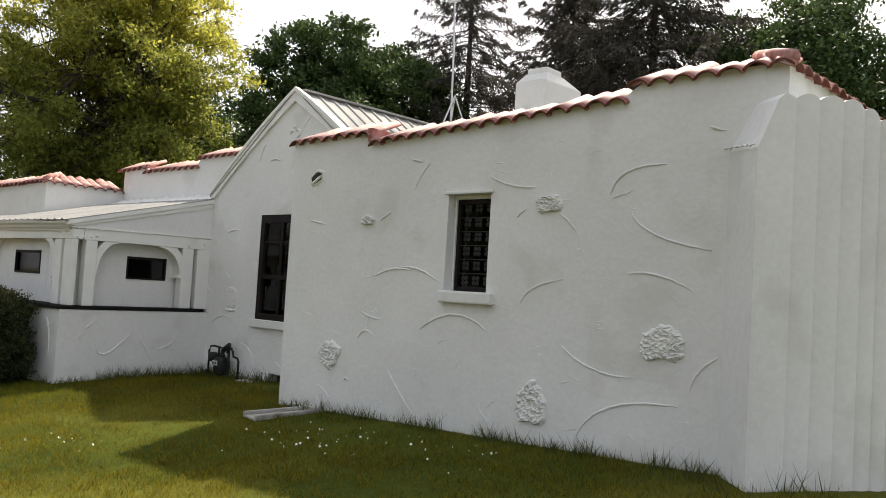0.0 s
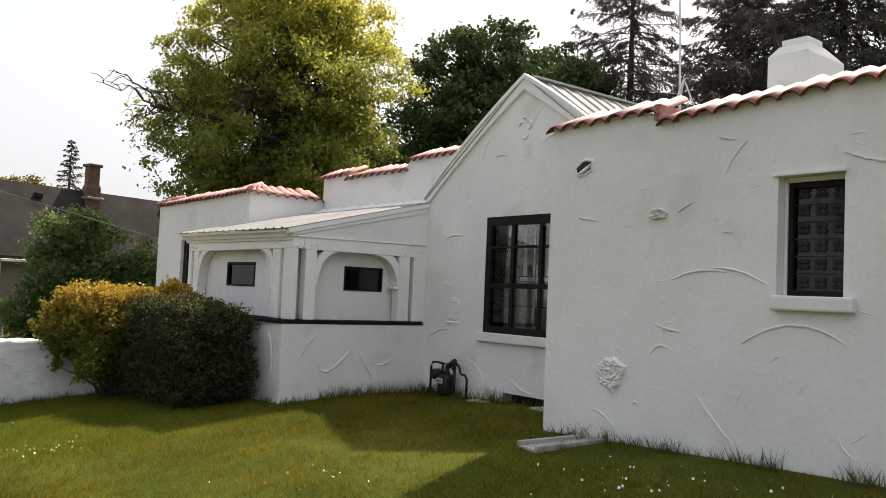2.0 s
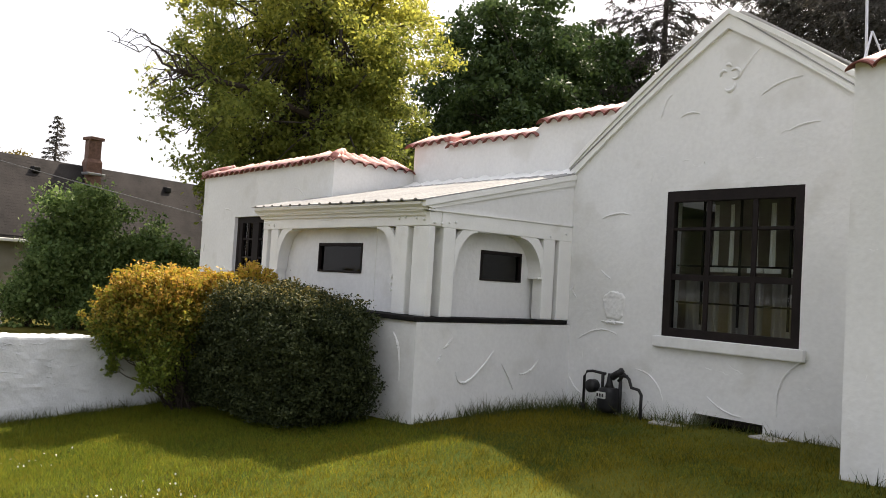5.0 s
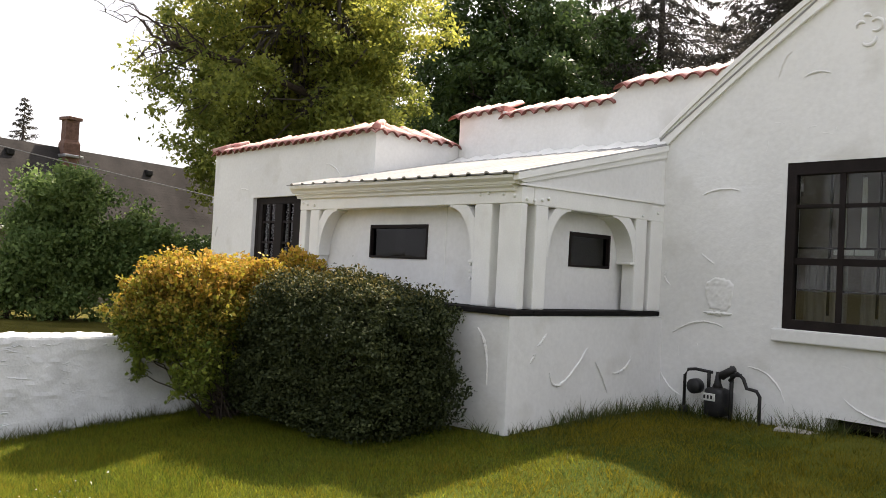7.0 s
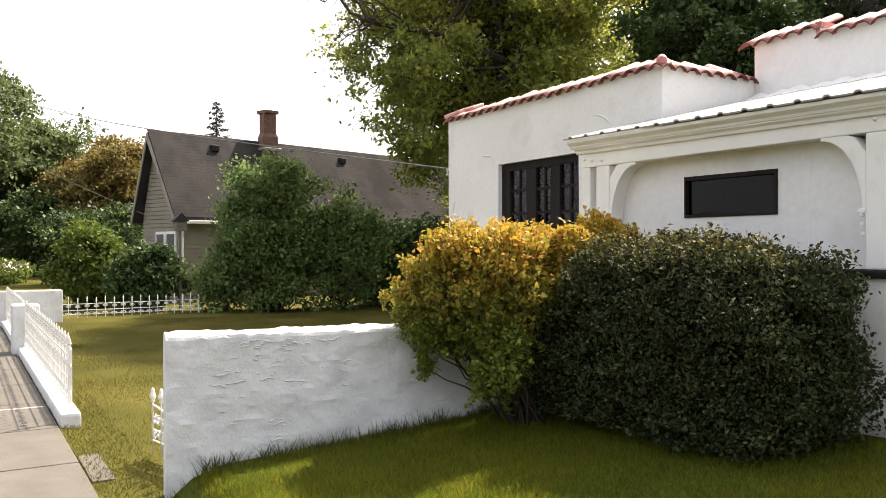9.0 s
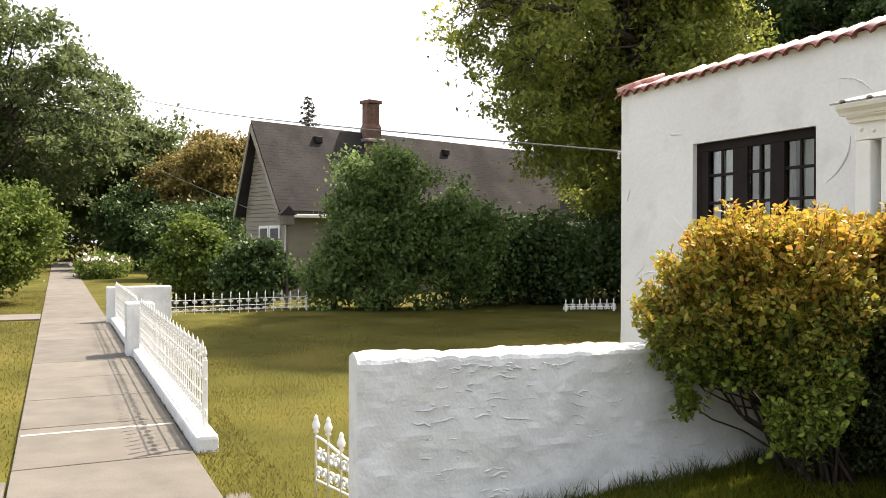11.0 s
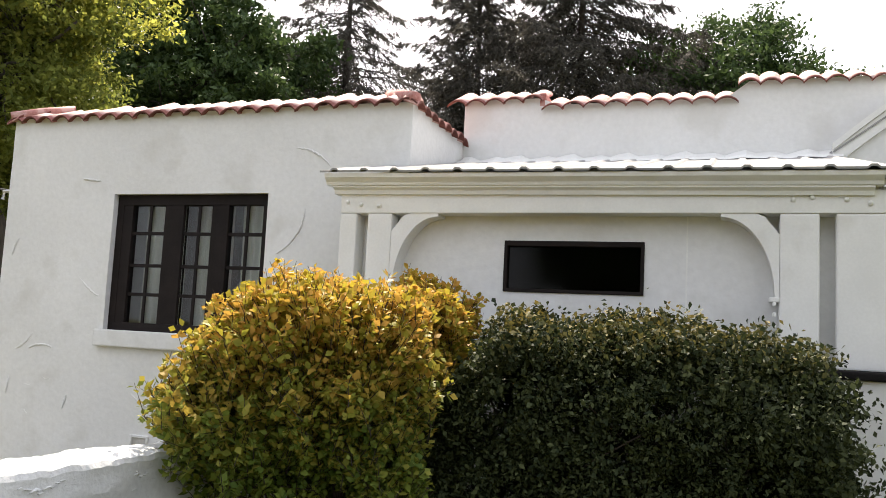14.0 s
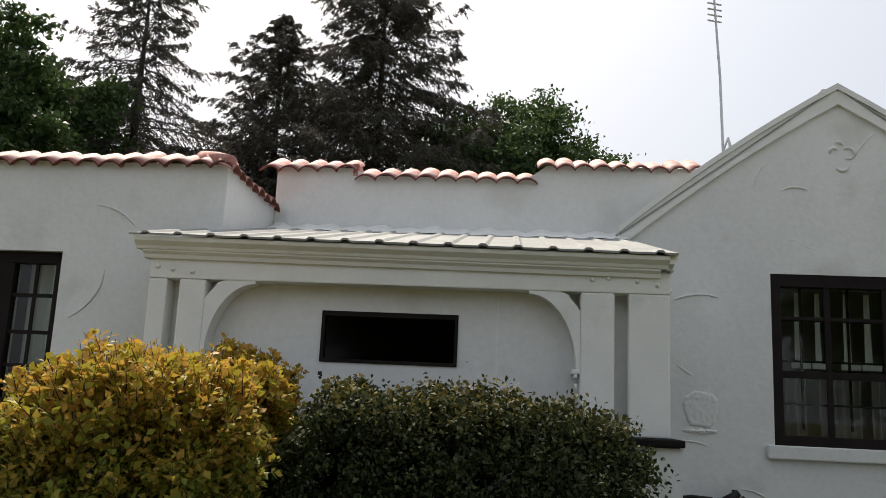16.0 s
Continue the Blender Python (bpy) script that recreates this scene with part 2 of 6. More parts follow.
LEAF_LIME = leaf_material("lime_leaf", (0.055, 0.095, 0.016), (0.16, 0.2, 0.04), translucent=0.4, patch=0.8)
GRASS_BLADE = leaf_material("grass_blade", (0.03, 0.052, 0.006), (0.27, 0.212, 0.018), translucent=0.5, rough=0.6, patch=1.1, single=0.55)
LUSH_BLADE = leaf_material("lush_grass_blade", (0.05, 0.095, 0.01), (0.26, 0.27, 0.026), translucent=0.62, rough=0.6, patch=1.6, single=0.5)
TALL_GRASS = leaf_material("tall_grass_blade", (0.03, 0.055, 0.012), (0.13, 0.13, 0.04), translucent=0.3, rough=0.6, patch=2.0)
LAWN = material("lawn", (0.026, 0.042, 0.005), (0.07, 0.084, 0.01), 0.95, 0.8, 28, 0.6, 0.03, stain=((0.12, 0.112, 0.018), 0.5, 0.55, 0.54), spec=0.06)
DRY_LAWN = material("dry_lawn", (0.045, 0.045, 0.009), (0.088, 0.08, 0.016), 0.95, 0.6, 30, 0.5, 0.02, stain=((0.115, 0.096, 0.024), 0.6, 0.5, 0.52), spec=0.06)
DRY_BLADE = leaf_material("dry_grass_blade", (0.07, 0.072, 0.014), (0.15, 0.132, 0.028), translucent=0.45, rough=0.6, patch=0.6, single=0.35)
# shade of the tile fronts and undersides, put in as a darker red
TILE_SHADE = material("shaded_tile_edge", (0.11, 0.035, 0.028), (0.2, 0.075, 0.055), 0.75, 12, 60, 0.4, 0.005, rnd=0.2)

# ---- mesh helpers ----


def empty(name, loc=(0, 0, 0)):
    ob = new(name)
    ob.location = loc
    ob.empty_display_size = 0.2
    return ob


def put(name, mesh, mat, parent=None, label="", loc=(0, 0, 0)):
    """A mesh object with one material; a part keeps the world place of its vertices."""
    if mat and not mesh.materials:
        mesh.materials.append(mat)
    ob = new(name, mesh)
    ob.location = loc
    if parent:
        ob.parent = parent
        origin = parent.location.copy()
        if parent.parent:
            origin += parent.parent.location
        ob.location = Vector(loc) - origin
    if label:
        tagged(ob, label)
    return ob


def part(name, bm, mat, parent=None, label="", loc=(0, 0, 0), smooth=False):
    mesh = bpy.data.meshes.new(name)
    bm.to_mesh(mesh)
    bm.free()
    if smooth:
        for p in mesh.polygons:
            p.use_smooth = True
    return put(name, mesh, mat, parent, label, loc)


def add_box(bm, x0, x1, y0, y1, z0, z1, bevel=0.0, turn=None):
    m = Matrix.Translation(((x0 + x1) / 2, (y0 + y1) / 2, (z0 + z1) / 2)) @ Matrix.Diagonal((abs(x1 - x0), abs(y1 - y0), abs(z1 - z0), 1))
    made = bmesh.ops.create_cube(bm, size=1, matrix=(turn @ m) if turn else m)
    if bevel:
        edges = list({e for v in made["verts"] for e in v.link_edges})
        bmesh.ops.bevel(bm, geom=edges, offset=bevel, segments=2, affect="EDGES", profile=0.6)
    return bm


def box(x0, x1, y0, y1, z0, z1, bevel=0.006):
    return add_box(bmesh.new(), x0, x1, y0, y1, z0, z1, bevel)


def add_tube(bm, pts, radii, sides=8, cap=True):
    """A tube through points with a radius at each."""
    pts = [Vector(p) for p in pts]
    rings, ref = [], Vector((0.31, 0.17, 0.93))
    for i, p in enumerate(pts):
        d = (pts[min(i + 1, len(pts) - 1)] - pts[max(i - 1, 0)]).normalized()
        s = d.cross(ref)
        if s.length < 0.05:
            s = d.cross(Vector((1, 0, 0)))
        s.normalize()
        u = s.cross(d)
        r = radii[i] if isinstance(radii, (list, tuple)) else radii
        rings.append([bm.verts.new(p + r * (math.cos(6.2832 * k / sides) * s + math.sin(6.2832 * k / sides) * u)) for k in range(sides)])
    for a_, b_ in zip(rings, rings[1:]):
        for k in range(sides):
            bm.faces.new((a_[k], a_[(k + 1) % sides], b_[(k + 1) % sides], b_[k]))
    if cap:
        bm.faces.new(rings[0][::-1])
        bm.faces.new(rings[-1])
    return bm


def extrude_poly(pts, axis, a0, a1):
    """A prism: 2D points (u, z) in the plane across the axis ('x': u is y; 'y': u is x)."""
    bm = bmesh.new()
    place = (lambda u, z, v: (v, u, z)) if axis == "x" else (lambda u, z, v: (u, v, z))
    one = [bm.verts.new(place(u, z, a0)) for u, z in pts]
    two = [bm.verts.new(place(u, z, a1)) for u, z in pts]
    bm.faces.new(one)
    bm.faces.new(two[::-1])
    for i in range(len(pts)):
        j = (i + 1) % len(pts)
        bm.faces.new((one[i], two[i], two[j], one[j]))
    bmesh.ops.recalc_face_normals(bm, faces=bm.faces)
    return bm


def wall_mesh(p0, p1, z0, top, holes=(), thick=0.22, rough=0.006, step=0.16, seed=0.0):
    """A wall from p0 to p1 in plan, outer face to the right of that way, with openings right through it and a slightly uneven face."""
    p0, p1 = Vector(p0), Vector(p1)
    length = (p1 - p0).length
    way = (p1 - p0) / length
    out = Vector((way.y, -way.x))
    tops = top if callable(top) else (lambda u: top)
    us = {0.0, length}
    zs = {0.0, 1.0}
    cuts_u = sorted({0.0, length, *[h[0] for h in holes], *[h[1] for h in holes]})
    for a_, b_ in zip(cuts_u, cuts_u[1:]):
        n = max(1, round((b_ - a_) / step))
        us |= {a_ + (b_ - a_) * i / n for i in range(n + 1)}
    us = sorted(us)
    z_top_min = min(tops(u) for u in us) - 0.02
    cuts_z = sorted({z0, z_top_min, *[h[2] for h in holes], *[h[3] for h in holes]})
    zs = set()
    for a_, b_ in zip(cuts_z, cuts_z[1:]):
        n = max(1, round((b_ - a_) / step))
        zs |= {a_ + (b_ - a_) * i / n for i in range(n + 1)}
    zs = sorted(zs) + [None]
    bm = bmesh.new()
    grids = []
    for depth in (0.0, thick):
        g = {}
        for i, u in enumerate(us):
            for k, z in enumerate(zs):
                zz = tops(u) if z is None else z
                q = p0 + way * u - out * depth
                w = rough * noise.noise((q.x * 1.7 + seed, q.y * 1.7, zz * 1.7)) + 0.4 * rough * noise.noise((q.x * 6, q.y * 6 + seed, zz * 6)) if depth == 0 else 0
                g[i, k] = bm.verts.new((q.x + out.x * w, q.y + out.y * w, zz))
        grids.append(g)

    def solid(i, k):
        if not (0 <= i < len(us) - 1 and 0 <= k < len(zs) - 1):
            return False
        uc = (us[i] + us[i + 1]) / 2
        zc = z_top_min + 0.01 if zs[k + 1] is None else (zs[k] + zs[k + 1]) / 2
        return not any(h[0] < uc < h[1] and h[2] < zc < h[3] for h in holes)

    f, b = grids
    for i in range(len(us) - 1):
        for k in range(len(zs) - 1):
            if not solid(i, k):
                continue
            bm.faces.new((f[i, k], f[i + 1, k], f[i + 1, k + 1], f[i, k + 1]))
            bm.faces.new((b[i, k + 1], b[i + 1, k + 1], b[i + 1, k], b[i, k]))
            if not solid(i - 1, k):
                bm.faces.new((f[i, k], f[i, k + 1], b[i, k + 1], b[i, k]))
            if not solid(i + 1, k):
                bm.faces.new((f[i + 1, k + 1], f[i + 1, k], b[i + 1, k], b[i + 1, k + 1]))
            if not solid(i, k - 1):
                bm.faces.new((f[i + 1, k], f[i, k], b[i, k], b[i + 1, k]))
            if not solid(i, k + 1):
                bm.faces.new((f[i, k + 1], f[i + 1, k + 1], b[i + 1, k + 1], b[i, k + 1]))
    bmesh.ops.delete(bm, geom=[v for v in bm.verts if not v.link_faces], context="VERTS")
    return bm


def mesh_from_arrays(name, verts, faces):
    """A mesh of quads or triangles from arrays."""
    me = bpy.data.meshes.new(name)
    k = faces.shape[1]
    me.vertices.add(len(verts))
    me.vertices.foreach_set("co", verts.astype(np.float32).ravel())
    me.loops.add(faces.size)
    me.loops.foreach_set("vertex_index", faces.astype(np.int32).ravel())
    me.polygons.add(len(faces))
    me.polygons.foreach_set("loop_start", np.arange(0, faces.size, k, dtype=np.int32))
    me.polygons.foreach_set("loop_total", np.full(len(faces), k, dtype=np.int32))
    me.update(calc_edges=True)
    return me


def leaf_mesh(name, pos, size, rng, aspect=0.55, up=0.35, along=None, fold=0.12):
    """Diamond leaves at the places given: random heading, faces turned partly upwards."""
    n = len(pos)
    d = rng.normal(size=(n, 3)) if along is None else along + 0.35 * rng.normal(size=(n, 3))
    d /= np.linalg.norm(d, axis=1, keepdims=True)
    nor = rng.normal(size=(n, 3)) + np.array([0, 0, up * 3])
    s = np.cross(d, nor)
    s /= np.linalg.norm(s, axis=1, keepdims=True) + 1e-9
    w = np.cross(s, d)
    L = size * rng.uniform(0.6, 1.3, (n, 1))
    base, tip = pos - d * L * 0.5, pos + d * L * 0.5
    mid = pos - d * L * 0.08 + w * L * fold
    v = np.stack([base, mid + s * L * aspect * 0.5, tip, mid - s * L * aspect * 0.5], 1).reshape(-1, 3)
    return mesh_from_arrays(name, v, np.arange(4 * n).reshape(-1, 4))


# ---- ground ----


def smooth(a_, b_, v):
    t = min(1.0, max(0.0, (v - a_) / (b_ - a_)))
    return t * t * (3 - 2 * t)


def ground_z(x, y):
    """Level beside the far pavement, rising along the walk and up the lawn to the house."""
    walk_z = 0.030 * max(0.0, min(x, 2.0) + 12.0)
    house_z = 0.66 + 0.036 * (min(max(x, -13.0), 2.0) + 10.0)
    right = smooth(0.0, 0.18, x + 13.24 - 0.1354 * (min(max(y, 1.27), 4.5) - 1.27))
    left_z = 0.02 + 0.1 * smooth(2.0, 9.0, y) * smooth(-24, -15, x)
    if y < 1.25:
        return walk_z if y > -4 else walk_z - 0.12 * smooth(-4.0, -5.0, y)
    t = min(1.0, (y - 1.25) / 4.6)
    rise = 0.25 * smooth(0, 0.05, t) * (1 if x > -13.3 else 0) * 0.8 * (1 - t)
    slope = walk_z + (house_z - walk_z) * (0.15 * t + 0.85 * smooth(-0.35, 1.0, t) - 0.85 * smooth(-0.35, 1.0, 0) * (1 - t)) + rise
    return left_z * (1 - right) + slope * right


def build_ground():
    xs = np.unique(np.concatenate([np.linspace(-900, -60, 12), np.linspace(-60, -28, 17), np.linspace(-28, 4, 129), np.linspace(4, 40, 10), np.linspace(40, 900, 10)]))
    ys = np.unique(np.concatenate([np.linspace(-900, -30, 10), np.linspace(-30, -6, 9), np.linspace(-6, 8, 71), np.linspace(8, 40, 17), np.linspace(40, 900, 12)]))
    v = np.array([[x, y, ground_z(x, y) + (0.012 * noise.noise((x * 0.9, y * 0.9, 0)) if y > 1.4 else -0.02)] for y in ys for x in xs])
    nx = len(xs)
    f = np.array([[j * nx + i, j * nx + i + 1, (j + 1) * nx + i + 1, (j + 1) * nx + i] for j in range(len(ys) - 1) for i in range(nx - 1)])
    me = mesh_from_arrays("ground", v, f)
    me.polygons.foreach_set("use_smooth", [True] * len(me.polygons))
    me.materials.append(LAWN)
    me.materials.append(DRY_LAWN)
    for p in me.polygons:
        c = p.center
        p.material_index = 1 if c.x < -13.2 or c.y < 1.05 else 0
    tagged(put("ground", me, None), "mown green lawn with dry yellowish patches", "lawn", kind="structure")


build_ground()

# ---- the white house ----
house = tagged(empty("house", (-9, 8, 0.6)), "white stucco single-storey house with red barrel-tile parapets", "house")
RW_X0, RW_X1, RW_Y = -6.72, -2.0, 5.27
WG_X0, WG_X1, WG_Y = -16.52, -12.88, 5.42
GB_X0, GB_X1, GB_Y = -9.99, -6.72, 6.45
MW_Y, BACK = 6.62, 13.0
PEAK_X, PEAK_Z, EAVE_Z = -8.32, 4.235, 3.05


def rw_top(u):
    x = RW_X0 + u
    return 3.315 if x < -5.62 else (3.225 + 0.045 * (x + 5.62) if x < -3.07 else 3.435)


def mw_top(u):
    x = WG_X1 + u
    return 3.575 if x < -12.2 else (3.515 if x < -10.68 else 3.635)


def gable_fall(dx):
    """How far the slightly bowed gable edge lies below its peak."""
    return 0.58 * dx + 0.076 * dx * dx


def gable_top(u):
    x = GB_X0 + u
    return PEAK_Z - gable_fall(abs(x - PEAK_X))


def wall(name, p0, p1, top, holes=(), label="", seed=0.0, z0=-0.2, step=0.16):
    return part(name, wall_mesh(p0, p1, z0, top, holes, 0.24, seed=seed, step=step), STUCCO, house, label)


BIG = (-8.875, -7.60, 1.46, 2.757)
TRIPLE = (-15.42, -14.005, 1.495, 2.58)
NARROW = (-4.67, -4.235, 1.95, 2.725)
BSMT = (-8.51, -7.87, 0.63, 0.825)
wall("wall", (RW_X0, RW_Y), (RW_X1, RW_Y), rw_top, [(NARROW[0] - RW_X0, NARROW[1] - RW_X0, NARROW[2], NARROW[3])], "white stucco wall with swirled trowel ridges and bare patches", 1)
wall("wall", (RW_X0, BACK), (RW_X0, RW_Y), 3.28, (), "", 2, step=0.4)
wall("wall", (RW_X1, RW_Y + 0.01), (RW_X1, BACK), 3.42, (), "", 3, step=0.4)
wall("wall", (GB_X0, GB_Y), (GB_X1, GB_Y), gable_top, [(BIG[0] - GB_X0, BIG[1] - GB_X0, BIG[2], BIG[3]), (BSMT[0] - GB_X0, BSMT[1] - GB_X0, BSMT[2], BSMT[3])], "white stucco gable wall", 4)
wall("wall", (WG_X1, MW_Y), (-9.3, MW_Y), mw_top, (), "white stucco wall behind the porch roof", 5)
wall("wall", (WG_X0, WG_Y), (WG_X1, WG_Y), 3.235, [(TRIPLE[0] - WG_X0, TRIPLE[1] - WG_X0, TRIPLE[2], TRIPLE[3])], "white stucco wing wall", 6)
wall("wall", (WG_X1, WG_Y + 0.01), (WG_X1, MW_Y + 0.3), 3.22, (), "", 7)
wall("wall", (WG_X0, BACK), (WG_X0, WG_Y + 0.01), 3.22, (), "", 8, step=0.3)
wall("wall", (RW_X1, BACK), (WG_X0, BACK), 3.2, (), "", 9, step=0.8)
# inner partition that closes the rooms
part("partition", box(WG_X0 + 0.25, RW_X1 - 0.25, 9.6, 9.7, 0.0, 2.85, 0), INTERIOR, house)
part("inner_floor", box(WG_X0 + 0.25, RW_X1 - 0.25, 6.9, BACK - 0.1, 0.55, 0.62, 0), INTERIOR, house)
part("flat_roof", box(WG_X0 + 0.22, -10.2, 6.9, BACK - 0.1, 2.9, 3.0, 0), FLAT_ROOF, house)
part("flat_roof", box(WG_X0 + 0.22, WG_X1 - 0.22, WG_Y + 0.22, 6.9, 2.9, 2.99, 0), FLAT_ROOF, house)
part("flat_roof", box(RW_X0 + 0.22, RW_X1 - 0.22, RW_Y + 0.22, BACK - 0.1, 2.9, 3.0, 0), FLAT_ROOF, house)


def ribbed_sheet(p00, p10, p01, ribs, rib_h=0.018, rib_w=0.03, thick=0.012):
    """A ribbed metal sheet: p00 to p10 is the eave, p00 to p01 runs up the slope; ribs run up the slope."""
    p00, p10, p01 = Vector(p00), Vector(p10), Vector(p01)
    ea, up = p10 - p00, p01 - p00
    nor = ea.cross(up).normalized()
    if nor.z < 0:
        nor = -nor
    width = ea.length
    prof = [(0.0, 0.0)]
    for i in range(ribs):
        c = (i + 0.5) / ribs * width
        prof += [(c - rib_w, 0), (c - rib_w * 0.45, rib_h), (c + rib_w * 0.45, rib_h), (c + rib_w, 0)]
    prof.append((width, 0.0))
    bm = bmesh.new()
    rows = []
    for off in (0, -thick):
        for s in (0, 1):
            rows.append([bm.verts.new(p00 + ea * (u / width) + up * s + nor * (h + off)) for u, h in prof])
    for i in range(len(prof) - 1):
        bm.faces.new((rows[0][i], rows[0][i + 1], rows[1][i + 1], rows[1][i]))
        bm.faces.new((rows[3][i], rows[3][i + 1], rows[2][i + 1], rows[2][i]))
        bm.faces.new((rows[2][i], rows[2][i + 1], rows[0][i + 1], rows[0][i]))
        bm.faces.new((rows[1][i], rows[1][i + 1], rows[3][i + 1], rows[3][i]))
    bm.faces.new((rows[0][0], rows[1][0], rows[3][0], rows[2][0]))
    bm.faces.new((rows[2][-1], rows[3][-1], rows[1][-1], rows[0][-1]))
    return bm


for side in (-1, 1):
    lo = (PEAK_X + side * 1.72, EAVE_Z - 0.02)
    part("gable_roof_sheet", ribbed_sheet((lo[0], GB_Y - 0.03, lo[1]), (lo[0], BACK, lo[1]), (PEAK_X, GB_Y - 0.03, PEAK_Z + 0.05), 30), METAL_ROOF, house, "white ribbed metal roof")
    # stepped rake boards along the gable
    for (o0, o1, y0, y1) in ((0.028, 0.078, GB_Y - 0.04, GB_Y + 0.02), (-0.075, 0.026, GB_Y - 0.022, GB_Y + 0.0), (-0.096, -0.077, GB_Y - 0.032, GB_Y + 0.0)):
        run = [(PEAK_X + side * 1.72 * i / 8, PEAK_Z - gable_fall(1.72 * i / 8)) for i in range(9)]
        pts = [(x, z + o0) for x, z in run] + [(x, z + o1) for x, z in run[::-1]]
        part("rake_board", extrude_poly(pts, "y", y0, y1), WHITE_PAINT, house, "white rake board")
part("ridge_cap", box(PEAK_X - 0.09, PEAK_X + 0.09, GB_Y + 0.05, BACK, PEAK_Z + 0.035, PEAK_Z + 0.062, 0.008), METAL_ROOF, house)

# flower ornament on the gable
bm = bmesh.new()
for k, (dx, dz, r0, a0, a1) in enumerate(((0.05, 0.02, 0.045, -2.2, 2.4), (-0.06, 0.03, 0.03, 0.5, 3.6), (0.0, -0.075, 0.05, -2.6, 0.2), (-0.02, 0.08, 0.03, 0.2, 2.4))):
    arc = [(-8.30 + dx + r0 * math.cos(a0 + (a1 - a0) * q / 9), GB_Y - 0.003, 3.72 + dz + r0 * math.sin(a0 + (a1 - a0) * q / 9)) for q in range(10)]
    add_tube(bm, arc, [0.007 + 0.009 * math.sin(math.pi * q / 9) for q in range(10)], 6)
part("flower_ornament", bm, STUCCO, house, "small raised plaster flower, partly worn away", smooth=True)

# white stucco chimney behind the parapet
bm = bmesh.new()
add_box(bm, -7.0, -6.5, 9.05, 9.88, 2.8, 4.79, 0.02)
v = [bm.verts.new(c) for c in ((-6.99, 9.06, 4.79), (-6.51, 9.06, 4.79), (-6.51, 9.87, 4.79), (-6.99, 9.87, 4.79), (-6.9, 9.13, 4.9), (-6.55, 9.13, 4.9), (-6.55, 9.5, 4.9), (-6.9, 9.5, 4.9))]
for q in ((0, 1, 5, 4), (1, 2, 6, 5), (2, 3, 7, 6), (3, 0, 4, 7), (4, 5, 6, 7)):
    bm.faces.new([v[i] for i in q])
add_box(bm, -6.88, -6.56, 9.14, 9.48, 4.89, 4.98, 0.02)
part("chimney", bm, STUCCO, house, "white stucco chimney with a sloped shoulder")

# fluted corner buttress with an arched scalloped crest
def buttress():
    """Diagonal corner pier: broad shallow flutes in front, an arched crest with scallops, a plain side with a tile lip under the sloped cap."""
    bm = bmesh.new()
    e_u, e_n = Vector((0.7071, 0.7071, 0)), Vector((0.7071, -0.7071, 0))
    o = Vector((-2.045, 4.97, 0))
    edges = [0.0, 0.215, 0.355, 0.495, 0.62, 0.715, 0.80, 0.93]
    us = []
    for a_, b_ in zip(edges, edges[1:]):
        us += [(a_ + (b_ - a_) * i / 10, i / 10) for i in range(10)]
    us.append((edges[-1], 1.0))
    fr, bk, fb, bb = [], [], [], []
    for u, w in us:
        c = math.sin(math.pi * w) ** 0.8
        left, right = min(1.0, u / 0.115), min(1.0, max(0.0, (0.93 - u) / 0.48))
        zt = 2.87 + 0.30 * min(left, math.sin(right * 1.5708) ** 0.9) + 0.028 * c * (1 if u > 0.15 else 0.3)
        if u > 0.93 - 0.001:
            zt = 2.87
        p = o + e_u * u + e_n * (0.015 * c - 0.015)
        q = o + e_u * u - e_n * 0.62
        fr.append(bm.verts.new((p.x, p.y, zt)))
        bk.append(bm.verts.new((q.x, q.y, zt + 0.06)))
        fb.append(bm.verts.new((p.x, p.y, 0.3)))
        bb.append(bm.verts.new((q.x, q.y, 0.3)))
    for i in range(len(us) - 1):
        bm.faces.new((fb[i], fb[i + 1], fr[i + 1], fr[i]))
        bm.faces.new((fr[i], fr[i + 1], bk[i + 1], bk[i]))
        bm.faces.new((bk[i], bk[i + 1], bb[i + 1], bb[i]))
    bm.faces.new((fb[0], fr[0], bk[0], bb[0]))
    bm.faces.new((fr[-1], fb[-1], bb[-1], bk[-1]))
    bmesh.ops.recalc_face_normals(bm, faces=bm.faces)
    return bm


lip = bmesh.new()
lip_pts = [(-2.062 - 0.318 * q / 14, 4.952 + 0.318 * q / 14, 2.885 + 0.05 * q / 14 + 0.005 * math.sin(q * 2.7)) for q in range(15)]
add_tube(lip, lip_pts, [0.006 + 0.0025 * math.sin(q * 4.1) for q in range(15)], 6)
part("cap_lip", lip, STUCCO, house, "broken lip under the buttress cap")
part("corner_buttress", buttress(), STUCCO, house, "white fluted diagonal corner buttress with a scalloped arched crest")


# ---- windows ----
def ring(outer, inner, axis, v0, v1):
    """A rectangular frame in one piece: outer and inner are (u0, u1, z0, z1)."""
    bm = bmesh.new()
    pl = (lambda u, z, v: (v, u, z)) if axis == "x" else (lambda u, z, v: (u, v, z))
    loops = []
    for v in (v0, v1):
        for u0, u1, z0, z1 in (outer, inner):
            loops.append([bm.verts.new(pl(u, z, v)) for u, z in ((u0, z0), (u1, z0), (u1, z1), (u0, z1))])
    o0, i0, o1, i1 = loops
    for k in range(4):
        j = (k + 1) % 4
        for a_, b_ in ((o0, i0), (i0, i1), (i1, o1), (o1, o0)):
            bm.faces.new((a_[k], a_[j], b_[j], b_[k]))
    bmesh.ops.recalc_face_normals(bm, faces=bm.faces)
    bmesh.ops.bevel(bm, geom=[e_ for e_ in bm.edges], offset=0.003, segments=1, affect="EDGES")
    return bm


